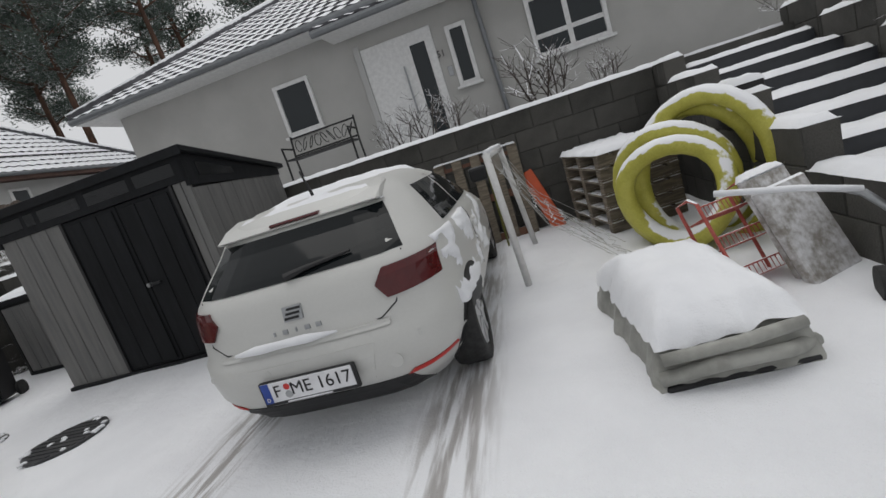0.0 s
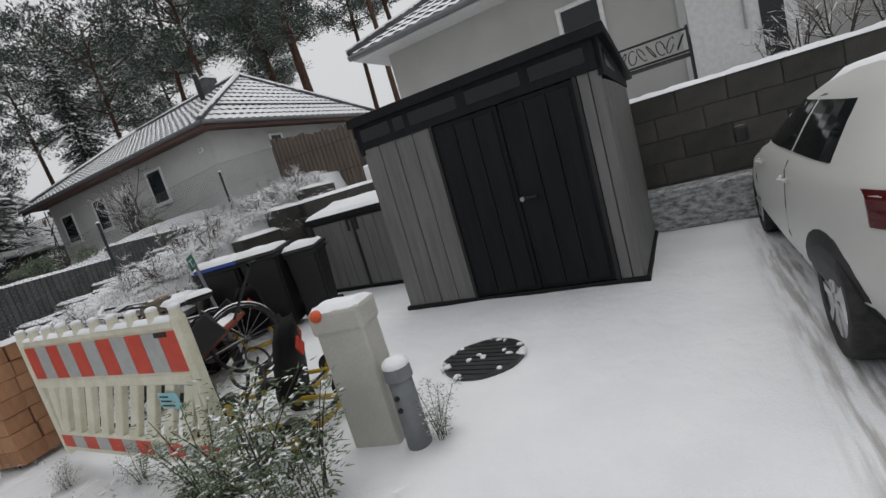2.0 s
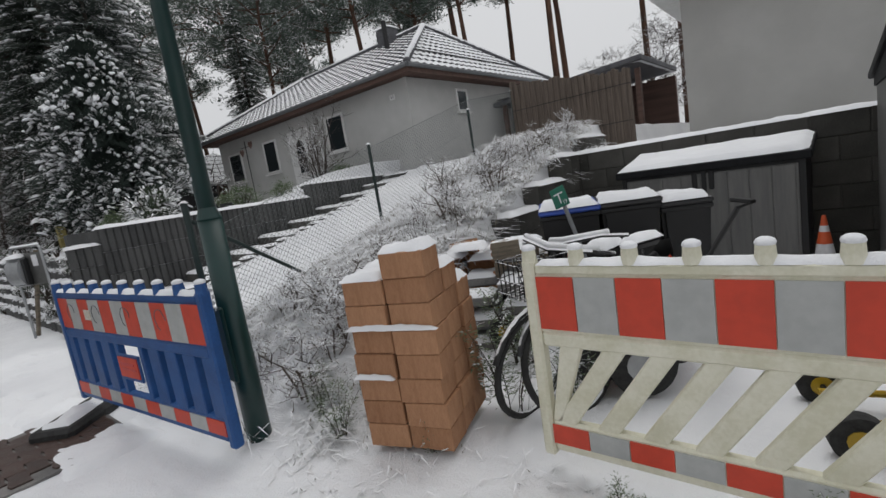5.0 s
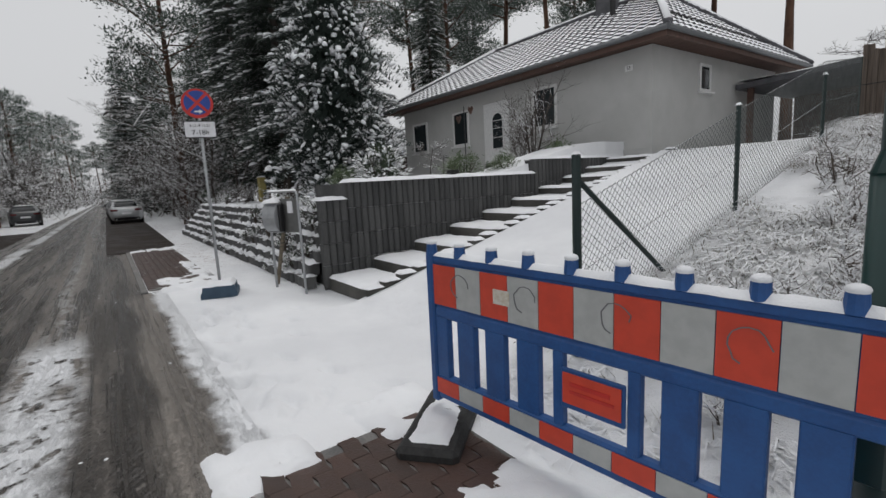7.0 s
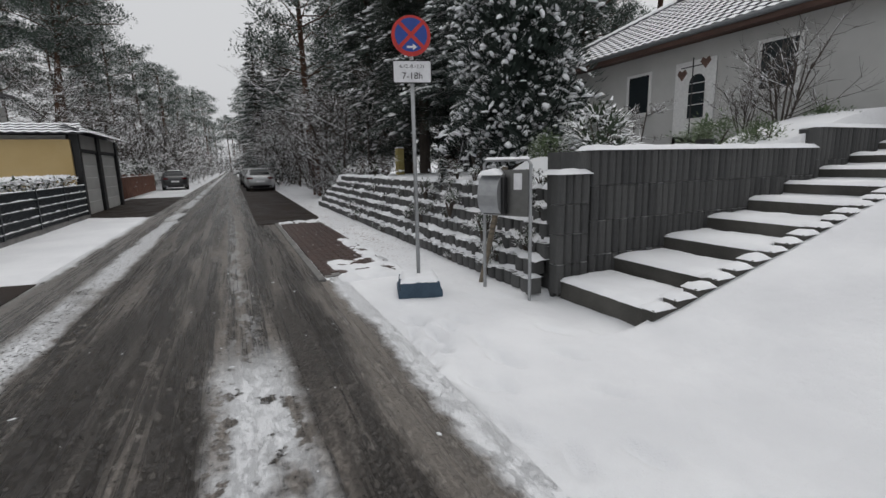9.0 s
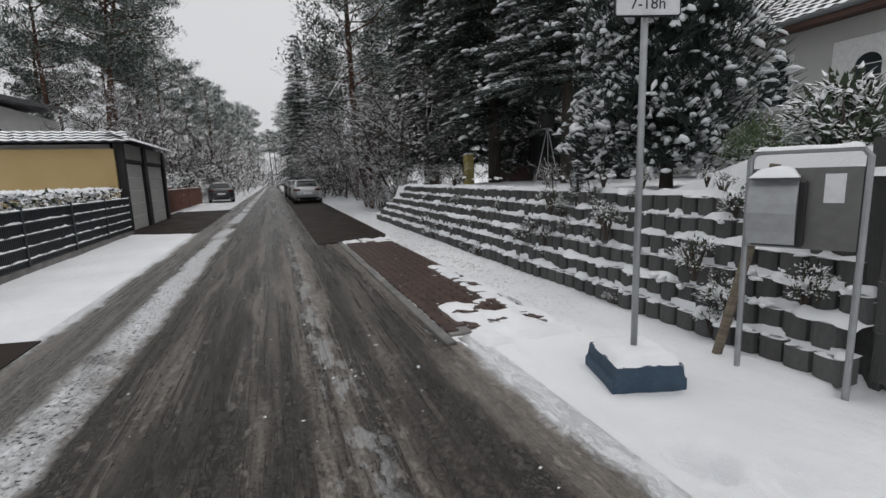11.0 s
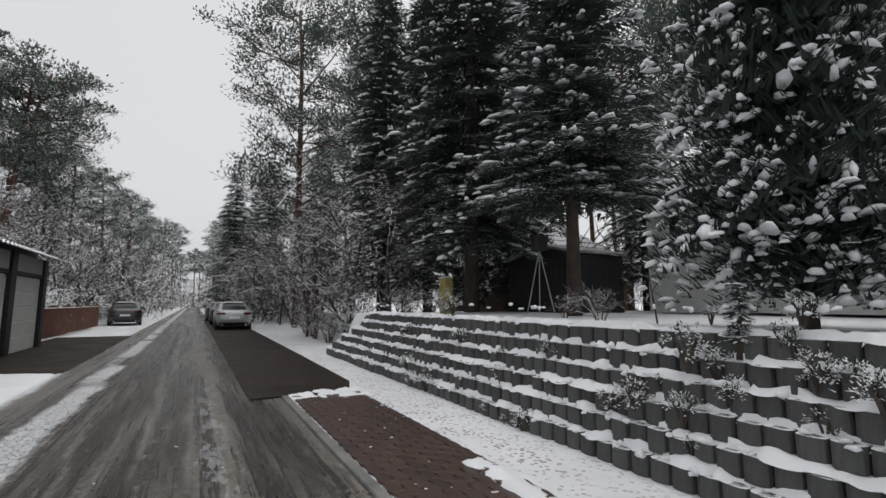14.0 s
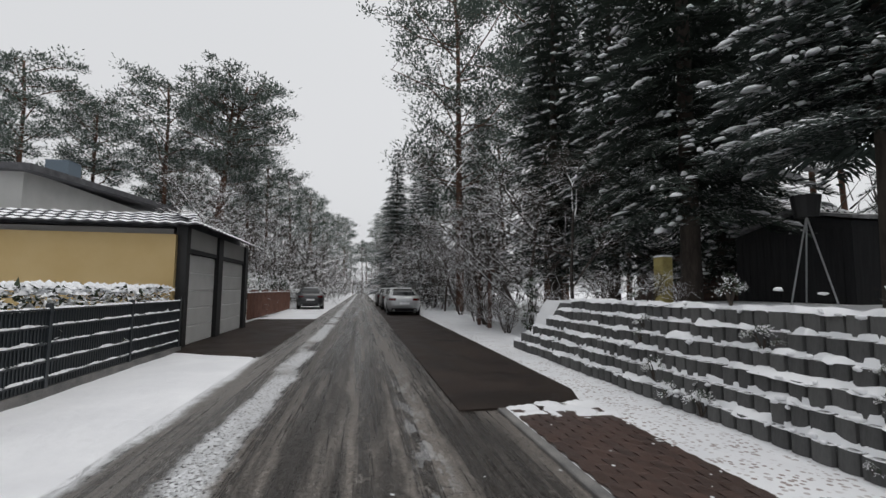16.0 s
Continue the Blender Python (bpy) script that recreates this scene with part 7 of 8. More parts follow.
bicycle("black bicycle leaning by the brick stack, thick with snow", -8.80, 4.02, 0.0, -10, 9, (0.012, 0.012, 0.013))
bicycle("dark bicycle half buried in snow and twigs", -8.52, 4.10, 0.0, -24, -8, (0.02, 0.02, 0.022))
trl = thing("hand_cart", "tipped hand cart with a red-brown board and black wheels", "cart", -8.35, 4.75, 0.25, -55, "", 32)
part("tray", box(-0.3, -0.45, 0.05, 0.3, 0.5, 0.10, 0.01), plain("red_brown_board", (0.22, 0.045, 0.022), 0.6), trl)
for sx in (-1, 1):
    part("side", box(sx * 0.30 - 0.02, -0.45, 0.05, sx * 0.30 + 0.02, 0.5, 0.30, 0.008), BLACK, trl)
    w = part("wheel", rod((sx * 0.36 - 0.04, -0.1, 0.05), (sx * 0.36 + 0.04, -0.1, 0.05), 0.2, seg=20), RUBBER, trl)
    part("hub", rod((sx * 0.36 - 0.045, -0.1, 0.05), (sx * 0.36 + 0.045, -0.1, 0.05), 0.10, seg=14), STEEL, w)
part("snow", snowcap(-0.28, -0.42, 0.28, 0.48, 0.10, 0.09, 0.05), SNOW, trl, "", True)
part("drawbar", tube([(0, 0.5, 0.08), (0, 1.0, 0.3), (0.12, 1.05, 0.32), (-0.12, 1.05, 0.32)], 0.016, 6), BLACK, trl)
cone = thing("traffic_cone", "orange and white traffic cone dusted with snow", "traffic cone", -7.36, 7.5, 0.0)
part("foot", box(-0.15, -0.15, 0, 0.15, 0.15, 0.04, 0.01), ORANGE, cone)
for z0, z1, m in ((0.04, 0.18, ORANGE), (0.18, 0.30, SIGN_WHITE), (0.30, 0.42, ORANGE), (0.42, 0.48, SIGN_WHITE), (0.48, 0.58, ORANGE)):
    part("band", rod((0, 0, z0), (0, 0, z1), 0.115 - 0.17 * z0, 0.115 - 0.17 * z1, 20), m, cone)
gp = thing("marker_post", "leaning grey post with a green marker plate", "marker post", -8.92, 5.40, 0.62, 0, "", -6, -19)
gp.scale = (0.72, 0.72, 0.8)
part("post", rod((0, 0, -0.5), (0, 0, 0.85), 0.025), GREYPIPE, gp)
mk = part("plate", box(-0.10, -0.045, 0.66, 0.10, -0.028, 0.88, 0.01), plain("green_plate", (0.01, 0.14, 0.09), 0.4), gp)
part("mark", box(-0.06, -0.049, 0.80, 0.06, -0.044, 0.815), SIGN_WHITE, mk)
part("mark", box(-0.008, -0.049, 0.70, 0.008, -0.044, 0.80), SIGN_WHITE, mk)
words("number", "19", 0.06, SIGN_WHITE, mk, pose(0.05, -0.046, 0.70, 90, 0, 0), 0.001)

# ---- over the way: mesh fence with hedge, paling fence, houses
mf = thing("mesh_fence", "anthracite panel fence with snow on its rails", "fence")
FENCE = plain("anthracite_fence", (0.03, 0.036, 0.042), 0.5)
part("plinth", box(-31.4, -4.18, -0.02, -20.5, -4.06, 0.12), CURB, mf)
for k in range(6):
    x = -31.3 + 2.1 * k
    part("post", box(x - 0.03, -4.13, 0, x + 0.03, -4.07, 1.15), FENCE, mf)
for j in range(5):
    z = 0.22 + 0.21 * j
    part("rail", box(-31.3, -4.12, z, -20.6, -4.08, z + 0.03), FENCE, mf)
    part("snow", snowcap(-31.3, -4.125, -20.6, -4.075, z + 0.03, 0.022, 0.03, None, 0, 1.2), SNOW, mf, "", True)
    part("privacy_strip", box(-31.28, -4.118, z - 0.17, -20.62, -4.110, z - 0.005), FENCE, mf)
pick = bmesh.new()
for k in range(178):
    x = -31.25 + 0.06 * k
    box(x, -4.105, 0.14, x + 0.022, -4.095, 1.08, 0, pick)
tagged(part("slat", pick, FENCE, mf), "", "", "", "stuff")
hedge = leafy("hedge", "clipped evergreen hedge capped with snow", 1.25, 0.35, 41, LEAF, 60, 0.08, "hedge")
bpy.data.objects.remove(hedge.children[1])
rr = random.Random(6)
HV, HF = [], []
for k in range(5200):
    p = Vector((rr.uniform(-31.5, -20.5), -4.62 + rr.gauss(0, 0.17), rr.uniform(0.3, 1.36)))
    add_spray(HV, HF, p, Vector((rr.uniform(-1, 1), rr.uniform(-1, 1), rr.uniform(-0.2, 0.8))), rr.uniform(0.08, 0.16), rr.uniform(0.03, 0.05), rr)
hedge.children[0].data = soup("leaves", HV, HF, LEAF)
HV, HF = [], []
for k in range(1500):
    p = Vector((rr.uniform(-31.5, -20.5), -4.62 + rr.gauss(0, 0.15), 1.36 + rr.uniform(-0.10, 0.05)))
    if noise.noise(p * 2.2) < -0.15:
        continue
    q, w = len(HV), rr.uniform(0.03, 0.09)
    HV.extend([p + Vector((math.cos(a) * w * rr.uniform(0.7, 1.3), math.sin(a) * w * rr.uniform(0.7, 1.3), -0.02)) for a in (0, 1.05, 2.1, 3.14, 4.19, 5.24)] + [p + Vector((0, 0, w * 0.6))])
    HF.extend([(q + m, q + (m + 1) % 6, q + 6) for m in range(6)] + [tuple(q + m for m in (5, 4, 3, 2, 1, 0))])
hsn = soup("snow", HV, HF, SNOW)
tagged(part("snow", hsn, None, hedge, "clumps of snow on the hedge"), "", "", "", "stuff")
pf = thing("paling_fence", "brown wooden paling fence with a string of lights", "fence")
PALE_WOOD = surface("brown_paling", (0.10, 0.04, 0.025), (0.18, 0.08, 0.05), 3, 0.8, snow=0.9)
for k in range(70):
    x = -40.2 - 0.16 * k
    part("paling", box(x, -4.75, 0.1, x + 0.09, -4.72, 1.2 + 0.12 * abs(math.sin(k * 0.22)), 0.004), PALE_WOOD, pf)
for z in (0.35, 0.95):
    part("rail", box(-51.4, -4.80, z, -40.1, -4.752, z + 0.07), PALE_WOOD, pf)
part("snow", snowcap(-51.4, -4.81, -40.1, -4.70, 1.2, 0.04, 0.08), SNOW, pf)

fh = thing("far_house", "white modern house with a flat mono-pitch roof under snow", "house")
part("wall", box(-52.0, -24.0, 0, -39.5, -12.5, 5.6), PLASTER, fh)
part("roof", slab([(-52.4, 6.2), (-39.0, 5.5), (-39.0, 5.75), (-52.4, 6.45)], "y", -24.4, -12.0), ROOF_SNOW, fh)
for x in (-42.0, -44.2, -47.5, -50.0):
    w = part("window", box(x - 0.8, -12.52, 3.6, x + 0.8, -12.46, 4.5), FRAME_WHITE, fh)
    part("pane", box(x - 0.72, -12.47, 3.67, x + 0.72, -12.44, 4.43), GLASS, w)
part("chimney", box(-46.0, -15.2, 5.8, -45.0, -14.2, 7.4), plain("slate_blue", (0.09, 0.12, 0.15), 0.6), fh)
lh = thing("far_house", "house with a snowy gable roof behind shrubs", "house")
part("wall", box(-37.5, -24.0, 0, -27.0, -15.5, 3.6), PLASTER, lh)
tiled(lh, "roof", ((-37.8, -15.0, 3.5), (-26.5, -15.0, 3.5), (-26.5, -19.7, 6.9), (-37.8, -19.7, 6.9)))
part("gable", slab([(-24.0, 3.6), (-15.5, 3.6), (-19.7, 6.8)], "x", -37.5, -37.3), PLASTER, lh)

# ---- the garden beyond the palisade
hut = thing("garden_hut", "black-stained garden hut with a low gable roof", "hut", -29.9, 9.6, 1.12, 0)
HUT = surface("black_boarding", (0.008, 0.009, 0.010), (0.02, 0.02, 0.022), 3, 0.8, stretch=(6, 6, 0.5))
part("wall", slab([(-1.5, 0), (1.5, 0), (1.5, 1.75), (0.2, 2.05), (-1.5, 1.7)], "y", 0.0, 2.2), HUT, hut)
part("roof", slab([(-1.65, 1.72), (0.2, 2.10), (1.65, 1.77), (1.65, 1.84), (0.2, 2.17), (-1.65, 1.79)], "y", -0.15, 2.3), surface("hut_roof", (0.12, 0.12, 0.12), (0.4, 0.4, 0.41), 4, 0.8), hut)
part("door", box(0.45, -0.03, 0.05, 1.15, 0.0, 1.65, 0.01), HUT, hut)
for k in range(14):
    part("board", box(-1.48 + 0.215 * k, -0.012, 0.02, -1.48 + 0.215 * k + 0.205, 0.006, 1.62, 0.003), HUT, hut)
trip = thing("bird_feeder", "tall three-legged stand under the spruce", "bird feeder", -28.2, 8.3, 1.12)
for a in (0.4, 2.5, 4.6):
    part("leg", tube([(0.42 * math.cos(a), 0.42 * math.sin(a), 0), (0, 0, 1.75)], 0.016, 6), STEEL, trip)
part("head", rod((0, 0, 1.72), (0, 0, 2.15), 0.20, 0.26, 16), BLACK, trip)
yp = thing("yellow_box", "faded yellow box post in the garden", "box", -29.7, 6.2, 1.12)
part("post", box(-0.16, -0.13, -0.1, 0.16, 0.13, 1.0, 0.02), surface("faded_yellow", (0.20, 0.16, 0.05), (0.32, 0.27, 0.10), 4, 0.8), yp)
part("snow", snowcap(-0.17, -0.14, 0.17, 0.14, 1.0, 0.05, 0.03), SNOW, yp, "", True)
h55 = thing("far_house", "low dark house with a snowy hip roof behind trees", "house")
part("wall", box(-40.5, 12.5, 1.0, -33.5, 18.0, 3.3), BROWN_WOOD, h55)
tiled(h55, "roof", ((-41.0, 12.0, 3.2), (-33.0, 12.0, 3.2), (-35.0, 15.2, 5.2), (-39.0, 15.2, 5.2)))
tiled(h55, "roof", ((-33.0, 12.0, 3.2), (-33.0, 18.4, 3.2), (-35.0, 15.2, 5.2), (-35.0, 15.2, 5.2)))

# ---------------------------------------------------------------- grasses, weeds and shrubs
rr = random.Random(77)
GV, GF = [], []


def tuft(x, y, z, n, ln, flat):
    for k in range(n):
        a = rr.uniform(0, 6.283)
        d = Vector((math.cos(a) * flat, math.sin(a) * flat, rr.uniform(0.3, 1)))
        p = Vector((x + rr.uniform(-0.06, 0.06), y + rr.uniform(-0.06, 0.06), z - 0.02))
        m = p + d.normalized() * ln * rr.uniform(0.4, 0.6)
        add_spray(GV, GF, p, d, (m - p).length * 1.05, 0.005, rr)
        d2 = Vector((d.x * 1.4, d.y * 1.4, d.z * 0.2 - rr.uniform(0.1, 0.6)))
        add_spray(GV, GF, m, d2, ln * rr.uniform(0.35, 0.6), 0.006, rr)


for k in range(2600):
    x, y = rr.uniform(-12.0, -10.0), rr.uniform(3.7, 9.6)
    if noise.noise(Vector((x * 0.9, y * 0.9, 2))) > -0.25:
        tuft(x, y, ground_z(x, y), rr.randint(6, 12), rr.uniform(0.18, 0.42), rr.uniform(0.6, 1.4))
for k in range(420):
    x, y = rr.uniform(-12.6, -9.7), rr.uniform(2.9, 4.6)
    tuft(x, y, ground_z(x, y), rr.randint(4, 9), rr.uniform(0.12, 0.35), rr.uniform(0.4, 1.2))
for k in range(160):
    x, y = rr.uniform(-10.0, -5.2), rr.uniform(2.75, 3.5)
    tuft(x, y, 0.02, rr.randint(3, 6), rr.uniform(0.06, 0.22), rr.uniform(0.5, 1.2))
for k in range(90):
    x = rr.uniform(-31, -17.5)
    tuft(x, 4.3 + rr.uniform(0, 0.4), ground_z(x, 4.4), 5, rr.uniform(0.1, 0.3), 0.9)
tagged(new("dry_grass", soup("dry_grass", GV, GF, GRASS_DRY)), "dry yellowed grass bent under snow on the bank", "grass", "", "stuff")

def weed(label, h, seed, stems=9, leaf=0.05):
    """A straggling plant: thin stems with small leaves that hold snow."""
    r = random.Random(seed)
    V, F, PV, PF = [], [], [], []
    bm = bmesh.new()
    for s in range(stems):
        a = r.uniform(0, 6.283)
        out = Vector((math.cos(a), math.sin(a), 0)) * r.uniform(0.1, 0.55)
        ln = h * r.uniform(0.6, 1.1)
        pts = [Vector((0.05 * math.cos(a), 0.05 * math.sin(a), -0.05)) + (out * f * f + Vector((0, 0, f))) * ln for f in (0, 0.3, 0.6, 0.85, 1.0)]
        tube(pts, [0.006, 0.005, 0.004, 0.003, 0.002], 4, bm)
        for k in range(64):
            f = r.uniform(0.25, 1.0)
            i = min(3, int(f * 4))
            p = pts[i].lerp(pts[i + 1], f * 4 - i)
            b = r.uniform(0, 6.283)
            side = Vector((math.cos(b), math.sin(b), r.uniform(-0.1, 0.6)))
            q = p + side * r.uniform(0.02, 0.16) * (1.1 - f * 0.5)
            add_spray(V, F, q, side + Vector((0, 0, r.uniform(-0.5, 0.3))), leaf * r.uniform(0.6, 1.1), leaf * r.uniform(0.10, 0.19), r)
            if r.random() < 0.13:
                add_spray(PV, PF, q + Vector((0, 0, 0.012)), side, leaf * r.uniform(0.5, 1.0), leaf * r.uniform(0.16, 0.30), r)
    t = thing("weed", label, "plant")
    tagged(part("stem", bm, BARK, t), "", "", "", "stuff")
    tagged(part("leaf", soup("leaf", V, F, WEED), None, t), "", "", "", "stuff")
    tagged(part("snow", soup("snow", PV, PF, SNOW), None, t), "", "", "", "stuff")
    return t


w1 = at(weed("frosted leafy weed standing in the snow", 0.72, 1, 10), -6.05, 3.42, 0, 1.0, 0.0)
w2 = at(weed("straggling weed with snow on its leaves", 0.66, 2, 9), -5.72, 3.50, 0, 1.0, 0.0)
for k, (x, y, rz, s) in enumerate(((-6.2, 3.30, 40, 0.9), (-5.85, 3.36, 90, 1.0), (-6.45, 3.38, 150, 0.7), (-5.62, 3.30, 200, 0.7), (-7.3, 3.45, 10, 0.4), (-8.0, 3.3, 70, 0.35), (-5.30, 4.05, 10, 0.45), (-9.1, 3.4, 70, 0.4), (-9.75, 3.25, 10, 0.5), (-10.1, 3.4, 70, 0.6), (-8.9, 3.95, 130, 0.9), (-8.6, 4.2, 30, 0.8), (-9.2, 4.6, 80, 0.9))):
    again((w1, w2)[k % 2], x, y, rz, s, 0.0)
# tall dry stems on the terrace of number 51
dry = at(bare_tree("dry_plant", "tall frosted dry plant on the terrace", 0.95, 51, 0.35, 5, None, 2, "plant", 0.004), -2.35, 8.75, 0, 1.0, 1.56)
for x, rz, s in ((-2.7, 40, 0.8), (-1.95, 90, 0.85), (-0.75, 20, 1.3), (-0.55, 150, 1.0), (0.2, 80, 0.7), (-1.55, 10, 0.4), (-2.95, 70, 0.6), (0.05, 30, 0.5)):
    again(dry, x, 8.75, rz, s, 1.56)
# planting by number 53
shrub = at(bare_tree("shrub", "tall leafless shrub with snow on its twigs", 2.3, 61, 0.30, 7, None, 3, "shrub", 0.006), -18.3, 9.9, 0, 1.0, 1.9)
again(shrub, -19.6, 10.8, 60, 0.7, 1.9)
umb = at(bare_tree("small_tree", "small weeping tree with a flat snowy crown", 1.9, 62, 1.1, 1, None, 4, "tree", 0.006), -21.3, 9.2, 0, 1.0, 1.35)
again(umb, -19.2, 7.3, 90, 0.85, 1.6)
rho = at(leafy("rhododendron", "rounded rhododendron with snow on its leaves", 0.75, 0.55, 63, LEAF, 1400, 0.09), -18.3, 5.5, 0, 1.0, 1.45)
low = at(leafy("low_shrub", "low grey-green shrub dusted with snow", 0.5, 0.5, 64, WEED, 1200, 0.05), -17.6, 7.1, 0, 1.0, 1.5)
again(low, -17.5, 8.2, 40, 0.8, 1.6)
again(low, -17.7, 10.3, 80, 1.0, 1.8)
again(low, -18.8, 5.0, 60, 0.8, 1.45)
again(rho, -19.3, 6.0, 120, 0.6, 1.3)
pot = thing("plant_pot", "small evergreen in a dark pot", "plant pot", -17.35, 6.6, 1.56)
part("pot", rod((0, 0, 0), (0, 0, 0.2), 0.10, 0.13, 16), BLACK, pot)
again(low, -17.35, 6.6, 0, 0.35, 1.75)
ornament = thing("garden_ornament", "rusty garden ornament on a thin rod", "ornament", -18.9, 8.2, 1.6)
part("rod", rod((0, 0, 0), (0, 0, 1.7), 0.012), BLACK, ornament)
part("crossbar", rod((-0.25, 0, 1.55), (0.25, 0, 1.55), 0.01), BLACK, ornament)
for sx, z in ((-0.22, 1.45), (0.25, 1.6)):
    part("heart", slab([(sx, z - 0.12), (sx + 0.1, z), (sx + 0.06, z + 0.07), (sx, z + 0.03), (sx - 0.06, z + 0.07), (sx - 0.1, z)], "y", -0.01, 0.01), BROWN_WOOD, ornament)
# trailing plants on the palisade courses
ivy = [at(leafy("trailing_plant", "trailing evergreen with lumps of snow on the palisade", 0.22, 0.20, 71 + k, LEAF, 320, 0.026, "plant"), -18.2 - 1.3 * k, 3.42 + 0.1 * k, 0, 1.0, 0.55 + 0.2 * k) for k in range(3)]
for k in range(52):
    r_ = rr.randint(0, 6)
    x = rr.uniform(-27.5, -17.1) if k % 3 else rr.uniform(-21.5, -17.1)
    again(ivy[k % 3], x, 3.33 + 0.105 * r_, rr.uniform(0, 360), rr.uniform(0.35, 0.9), r_ * COURSE + rr.uniform(-0.02, 0.12))
lumps = bmesh.new()
for k in range(420):
    r_ = rr.randint(0, 6)
    x = rr.uniform(-29.5, -16.98)
    if noise.noise(Vector((x * 0.8, r_ * 2.3, 5))) < -0.1:
        continue
    bmesh.ops.create_icosphere(lumps, subdivisions=1, radius=1, matrix=Matrix.Translation((x, 3.31 + 0.105 * r_ + rr.uniform(-0.03, 0.03), (r_ + 1) * COURSE + rr.uniform(-0.03, 0.03))) @ Matrix.Rotation(rr.uniform(0, 3), 4, "Z") @ Matrix.Diagonal((rr.uniform(0.02, 0.07), rr.uniform(0.02, 0.045), rr.uniform(0.012, 0.028), 1)))
for v in lumps.verts:
    v.co += Vector((noise.noise(v.co * 21), noise.noise(v.co * 19 + Vector((3, 0, 0))), noise.noise(v.co * 23))) * 0.02
solid("snow_clump", lumps, SNOW, "lumps of snow hanging on the palisade courses", "snow", "stuff", smooth=True)
vine = at(leafy("ivy_post", "post overgrown with dark ivy", 1.7, 0.32, 81, LEAF, 1500, 0.07), -33.9, 4.75, 0, 1.0, 0.0)
low_bare = at(bare_tree("shrub", "low tangled shrub covered in snow", 1.5, 82, 0.7, 6, None, 3, "shrub", 0.006), -32.6, 4.9, 0, 1.0, 0.4)
for x, y, rz, s in ((-34.8, 4.3, 20, 1.0), (-36.0, 4.6, 70, 1.1), (-37.4, 4.4, 120, 1.0), (-38.8, 4.6, 170, 1.2), (-31.8, 6.0, 200, 1.0), (-29.0, 5.4, 250, 0.6), (-30.6, 5.2, 30, 0.7), (-40.5, 4.7, 60, 1.2), (-25.0, 6.2, 200, 0.45), (-23.2, 5.2, 10, 0.5), (-27.6, 5.0, 10, 0.4)):
    again(low_bare, x, y, rz, s)
bramble = at(bare_tree("bramble", "tangled bramble stems bent under snow on the bank", 0.75, 88, 0.9, 6, RIME, 3, "shrub", 0.005), -10.6, 4.0, 0, 1.0)
br = random.Random(19)
for k in range(26):
    x, y = br.uniform(-11.4, -9.75), br.uniform(3.25, 5.4) if k % 2 else br.uniform(5.4, 9.0)
    again(bramble, x if y < 5.5 else min(x, -10.5), y, br.uniform(0, 360), br.uniform(0.55, 1.0))
sap = at(bare_tree("sapling", "thin sapling with snow on its twigs", 1.3, 84, 0.35, 1, None, 3, "tree", 0.004), -22.6, 5.6)
mini = at(spruce("little_conifer", "knee-high snowy conifer on the terrace", 1.2, 0.16, 85, SPRUCE_SNOW, 0.05, 0.1, 2.0, 0.5), -20.5, 3.85, 0, 0.42, 1.1)
thuja = at(spruce("thuja", "narrow dark thuja beside the garage", 3.6, 0.5, 86, SPRUCE, 0.02, 0.6, 1.6, 0.4, True), -40.6, -5.6, 0, 1.0, 0.0)
again(thuja, -41.5, -5.8, 60, 0.9, 0.0)
ros = at(leafy("evergreen_shrub", "large evergreen shrub thick with snow behind the fence", 1.7, 1.1, 87, LEAF, 1800, 0.12), -44.0, -6.0, 0, 1.0, 0.0)
again(ros, -47.0, -6.2, 50, 1.1, 0.0)
again(ros, -54.0, -6.0, 100, 1.2, 0.0)
again(shrub, 2.9, 8.9, 30, 0.8, 1.0)
again(shrub, 2.7, 7.6, 90, 0.7, 0.8)
again(shrub, -33.5, -7.5, 90, 1.2, 0.0)
again(bt_b, -29.5, -8.0, 40, 0.55, 0.0)

# wire mesh and gate post by the far end of the palisade
gate = thing("garden_post", "dark gate posts with a roof beam at the next garden", "gate", -37.5, 4.3, 0.0)
for x in (-0.9, 0.6):
    part("post", box(x - 0.06, -0.06, -0.1, x + 0.06, 0.06, 2.0), BROWN_WOOD, gate)
part("beam", box(-1.2, -0.1, 2.0, 0.9, 0.12, 2.12), BROWN_WOOD, gate)
part("snow", snowcap(-1.2, -0.1, 0.9, 0.12, 2.12, 0.05, 0.05), SNOW, gate, "", True)

# ---------------------------------------------------------------- pavers, footprints, crumbs of snow
PAVER = surface("wet_brown_paver", (0.030, 0.017, 0.013), (0.085, 0.045, 0.034), 3, 0.42, bump=0.5, fine=90, per_object=0.45, rough2=0.7)
pav_mesh = finish(slab([(0.0, 0.0), (0.05, 0.012), (0.108, 0.0), (0.165, -0.012), (0.218, 0.0), (0.218, 0.110), (0.165, 0.098), (0.108, 0.110), (0.05, 0.122), (0.0, 0.110)], "z", 0.0, 0.05, None, 0.003), "paver")


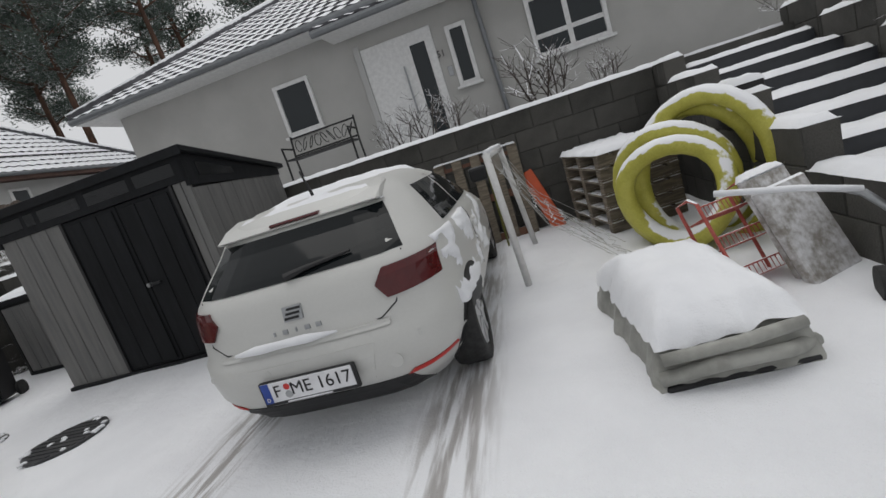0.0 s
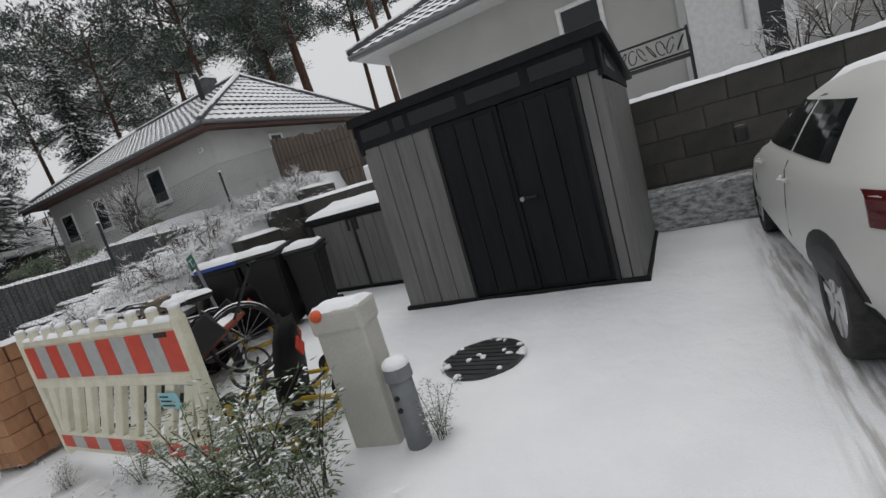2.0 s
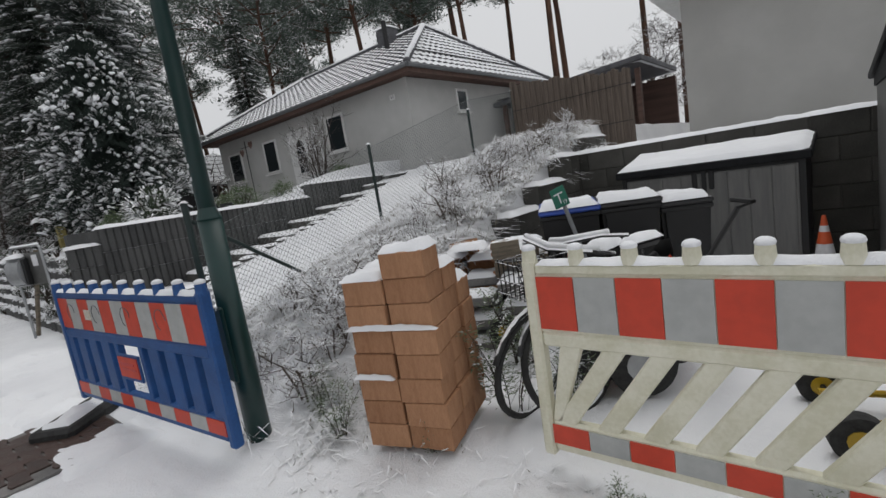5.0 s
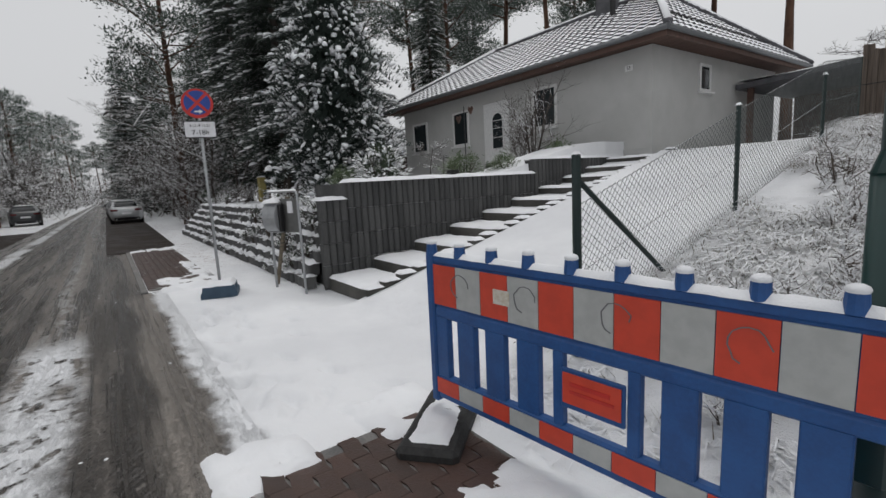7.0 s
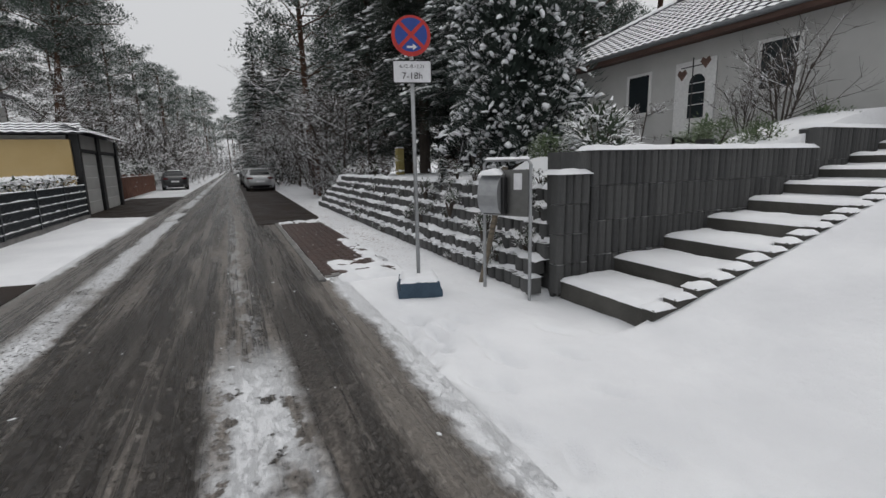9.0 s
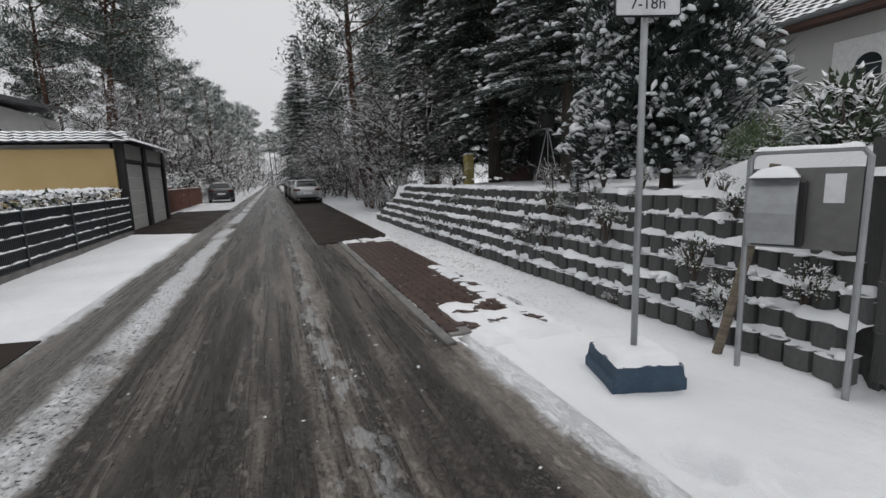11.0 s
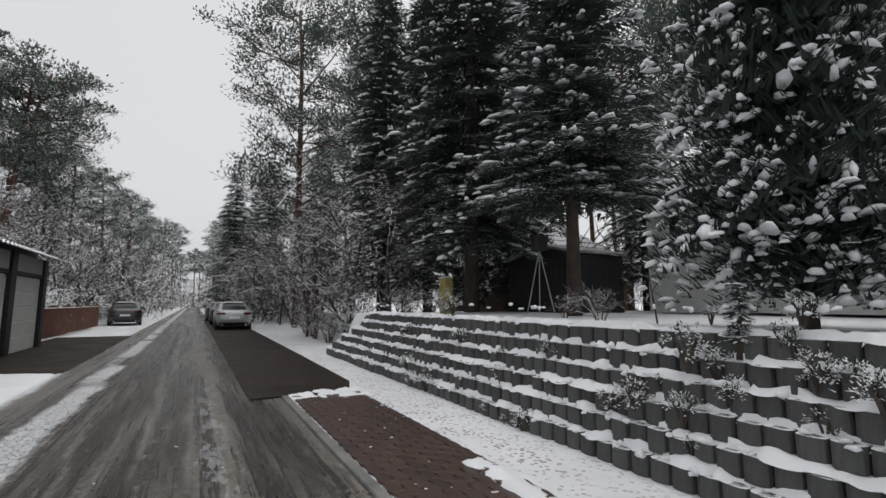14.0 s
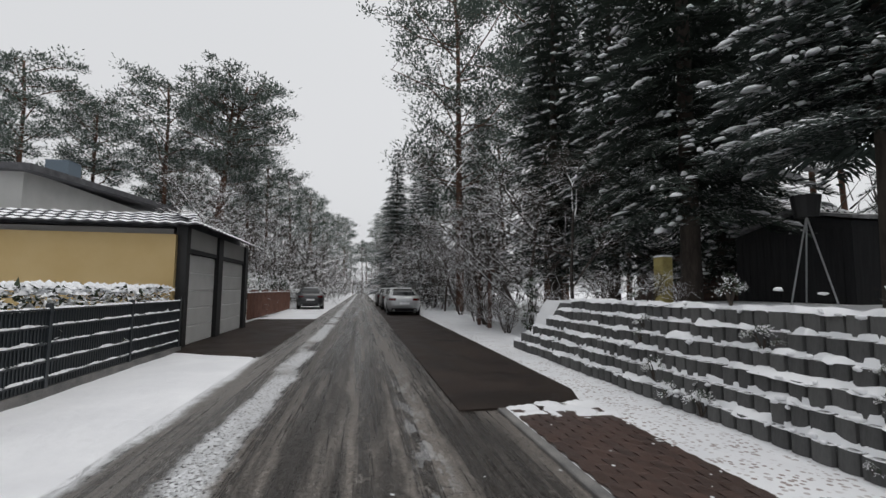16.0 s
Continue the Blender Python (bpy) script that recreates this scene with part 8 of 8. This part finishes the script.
def paving(name, x0, x1, y0, y1, label, z=0.0):
    bed = solid(name, box(x0, y0, z - 0.03, x1, y1, z + 0.032), CURB, label, "pavement")
    row = 0
    y = y0
    while y < y1 - 0.08:
        x = x0 + (0.11 if row % 2 else 0.0)
        while x < x1 - 0.2:
            ob = part("paver", pav_mesh, PAVER, bed)
            ob.location = (x, y, z - 0.006 + 0.003 * noise.noise(Vector((x * 3, y * 3, 0))))
            x += 0.221
        y += 0.1135
        row += 1
    return bed


paving("paving_strip", -25.6, -18.9, 1.36, 2.36, "wet brown interlocking pavers, partly snowed over")
paving("paving_drive", -12.45, -11.3, 1.44, 2.60, "dark wet pavers showing through trodden snow")
crumb = bmesh.new()
for k in range(190):
    if k % 5 == 0:
        x, y = rr.uniform(-25.5, -18.6), rr.uniform(1.4, 2.45)
        z, s = 0.045, rr.uniform(0.006, 0.022)
    else:
        x, y = rr.uniform(-24.0, -9.0), rr.uniform(-2.0, 1.3)
        z, s = 0.012, rr.uniform(0.004, 0.016)
    bmesh.ops.create_icosphere(crumb, subdivisions=1, radius=1, matrix=Matrix.Translation((x, y, z)) @ Matrix.Rotation(rr.uniform(0, 3), 4, "Z") @ Matrix.Diagonal((s * rr.uniform(0.8, 2.2), s, s * rr.uniform(0.1, 0.3), 1)))
solid("snow_crumbs", crumb, SNOW, "crumbs of trodden snow", "snow", "stuff", smooth=True)
for (x0, y0, x1, y1) in ((-19.9, 1.5, -18.5, 2.5), (-22.0, 2.1, -19.4, 2.5), (-25.9, 1.7, -25.2, 2.5), (-25.8, 1.3, -25.3, 1.75), (-12.9, 2.1, -12.2, 2.75), (-11.9, 1.2, -11.0, 1.75), (-12.85, 1.2, -12.3, 1.8), (-11.7, 2.1, -11.1, 2.75)):
    bm = snowcap(x0, y0, x1, y1, 0.03, 0.035, 0.05, None, 0, 1.6)
    for v in bm.verts:
        k = noise.noise(Vector((v.co.x * 3.1, v.co.y * 3.1, 1))) + 0.5 * noise.noise(Vector((v.co.x * 9, v.co.y * 9, 2)))
        e = min(1.0, min(v.co.x - x0, x1 - v.co.x, v.co.y - y0, y1 - v.co.y) / 0.16)
        v.co.z += (0.03 * k - 0.004) * e - 0.03 * (1 - max(0.0, e)) ** 2
    solid("snow_cover", bm, SNOW, "trodden snow lying over the pavers", "snow", "stuff", smooth=True)
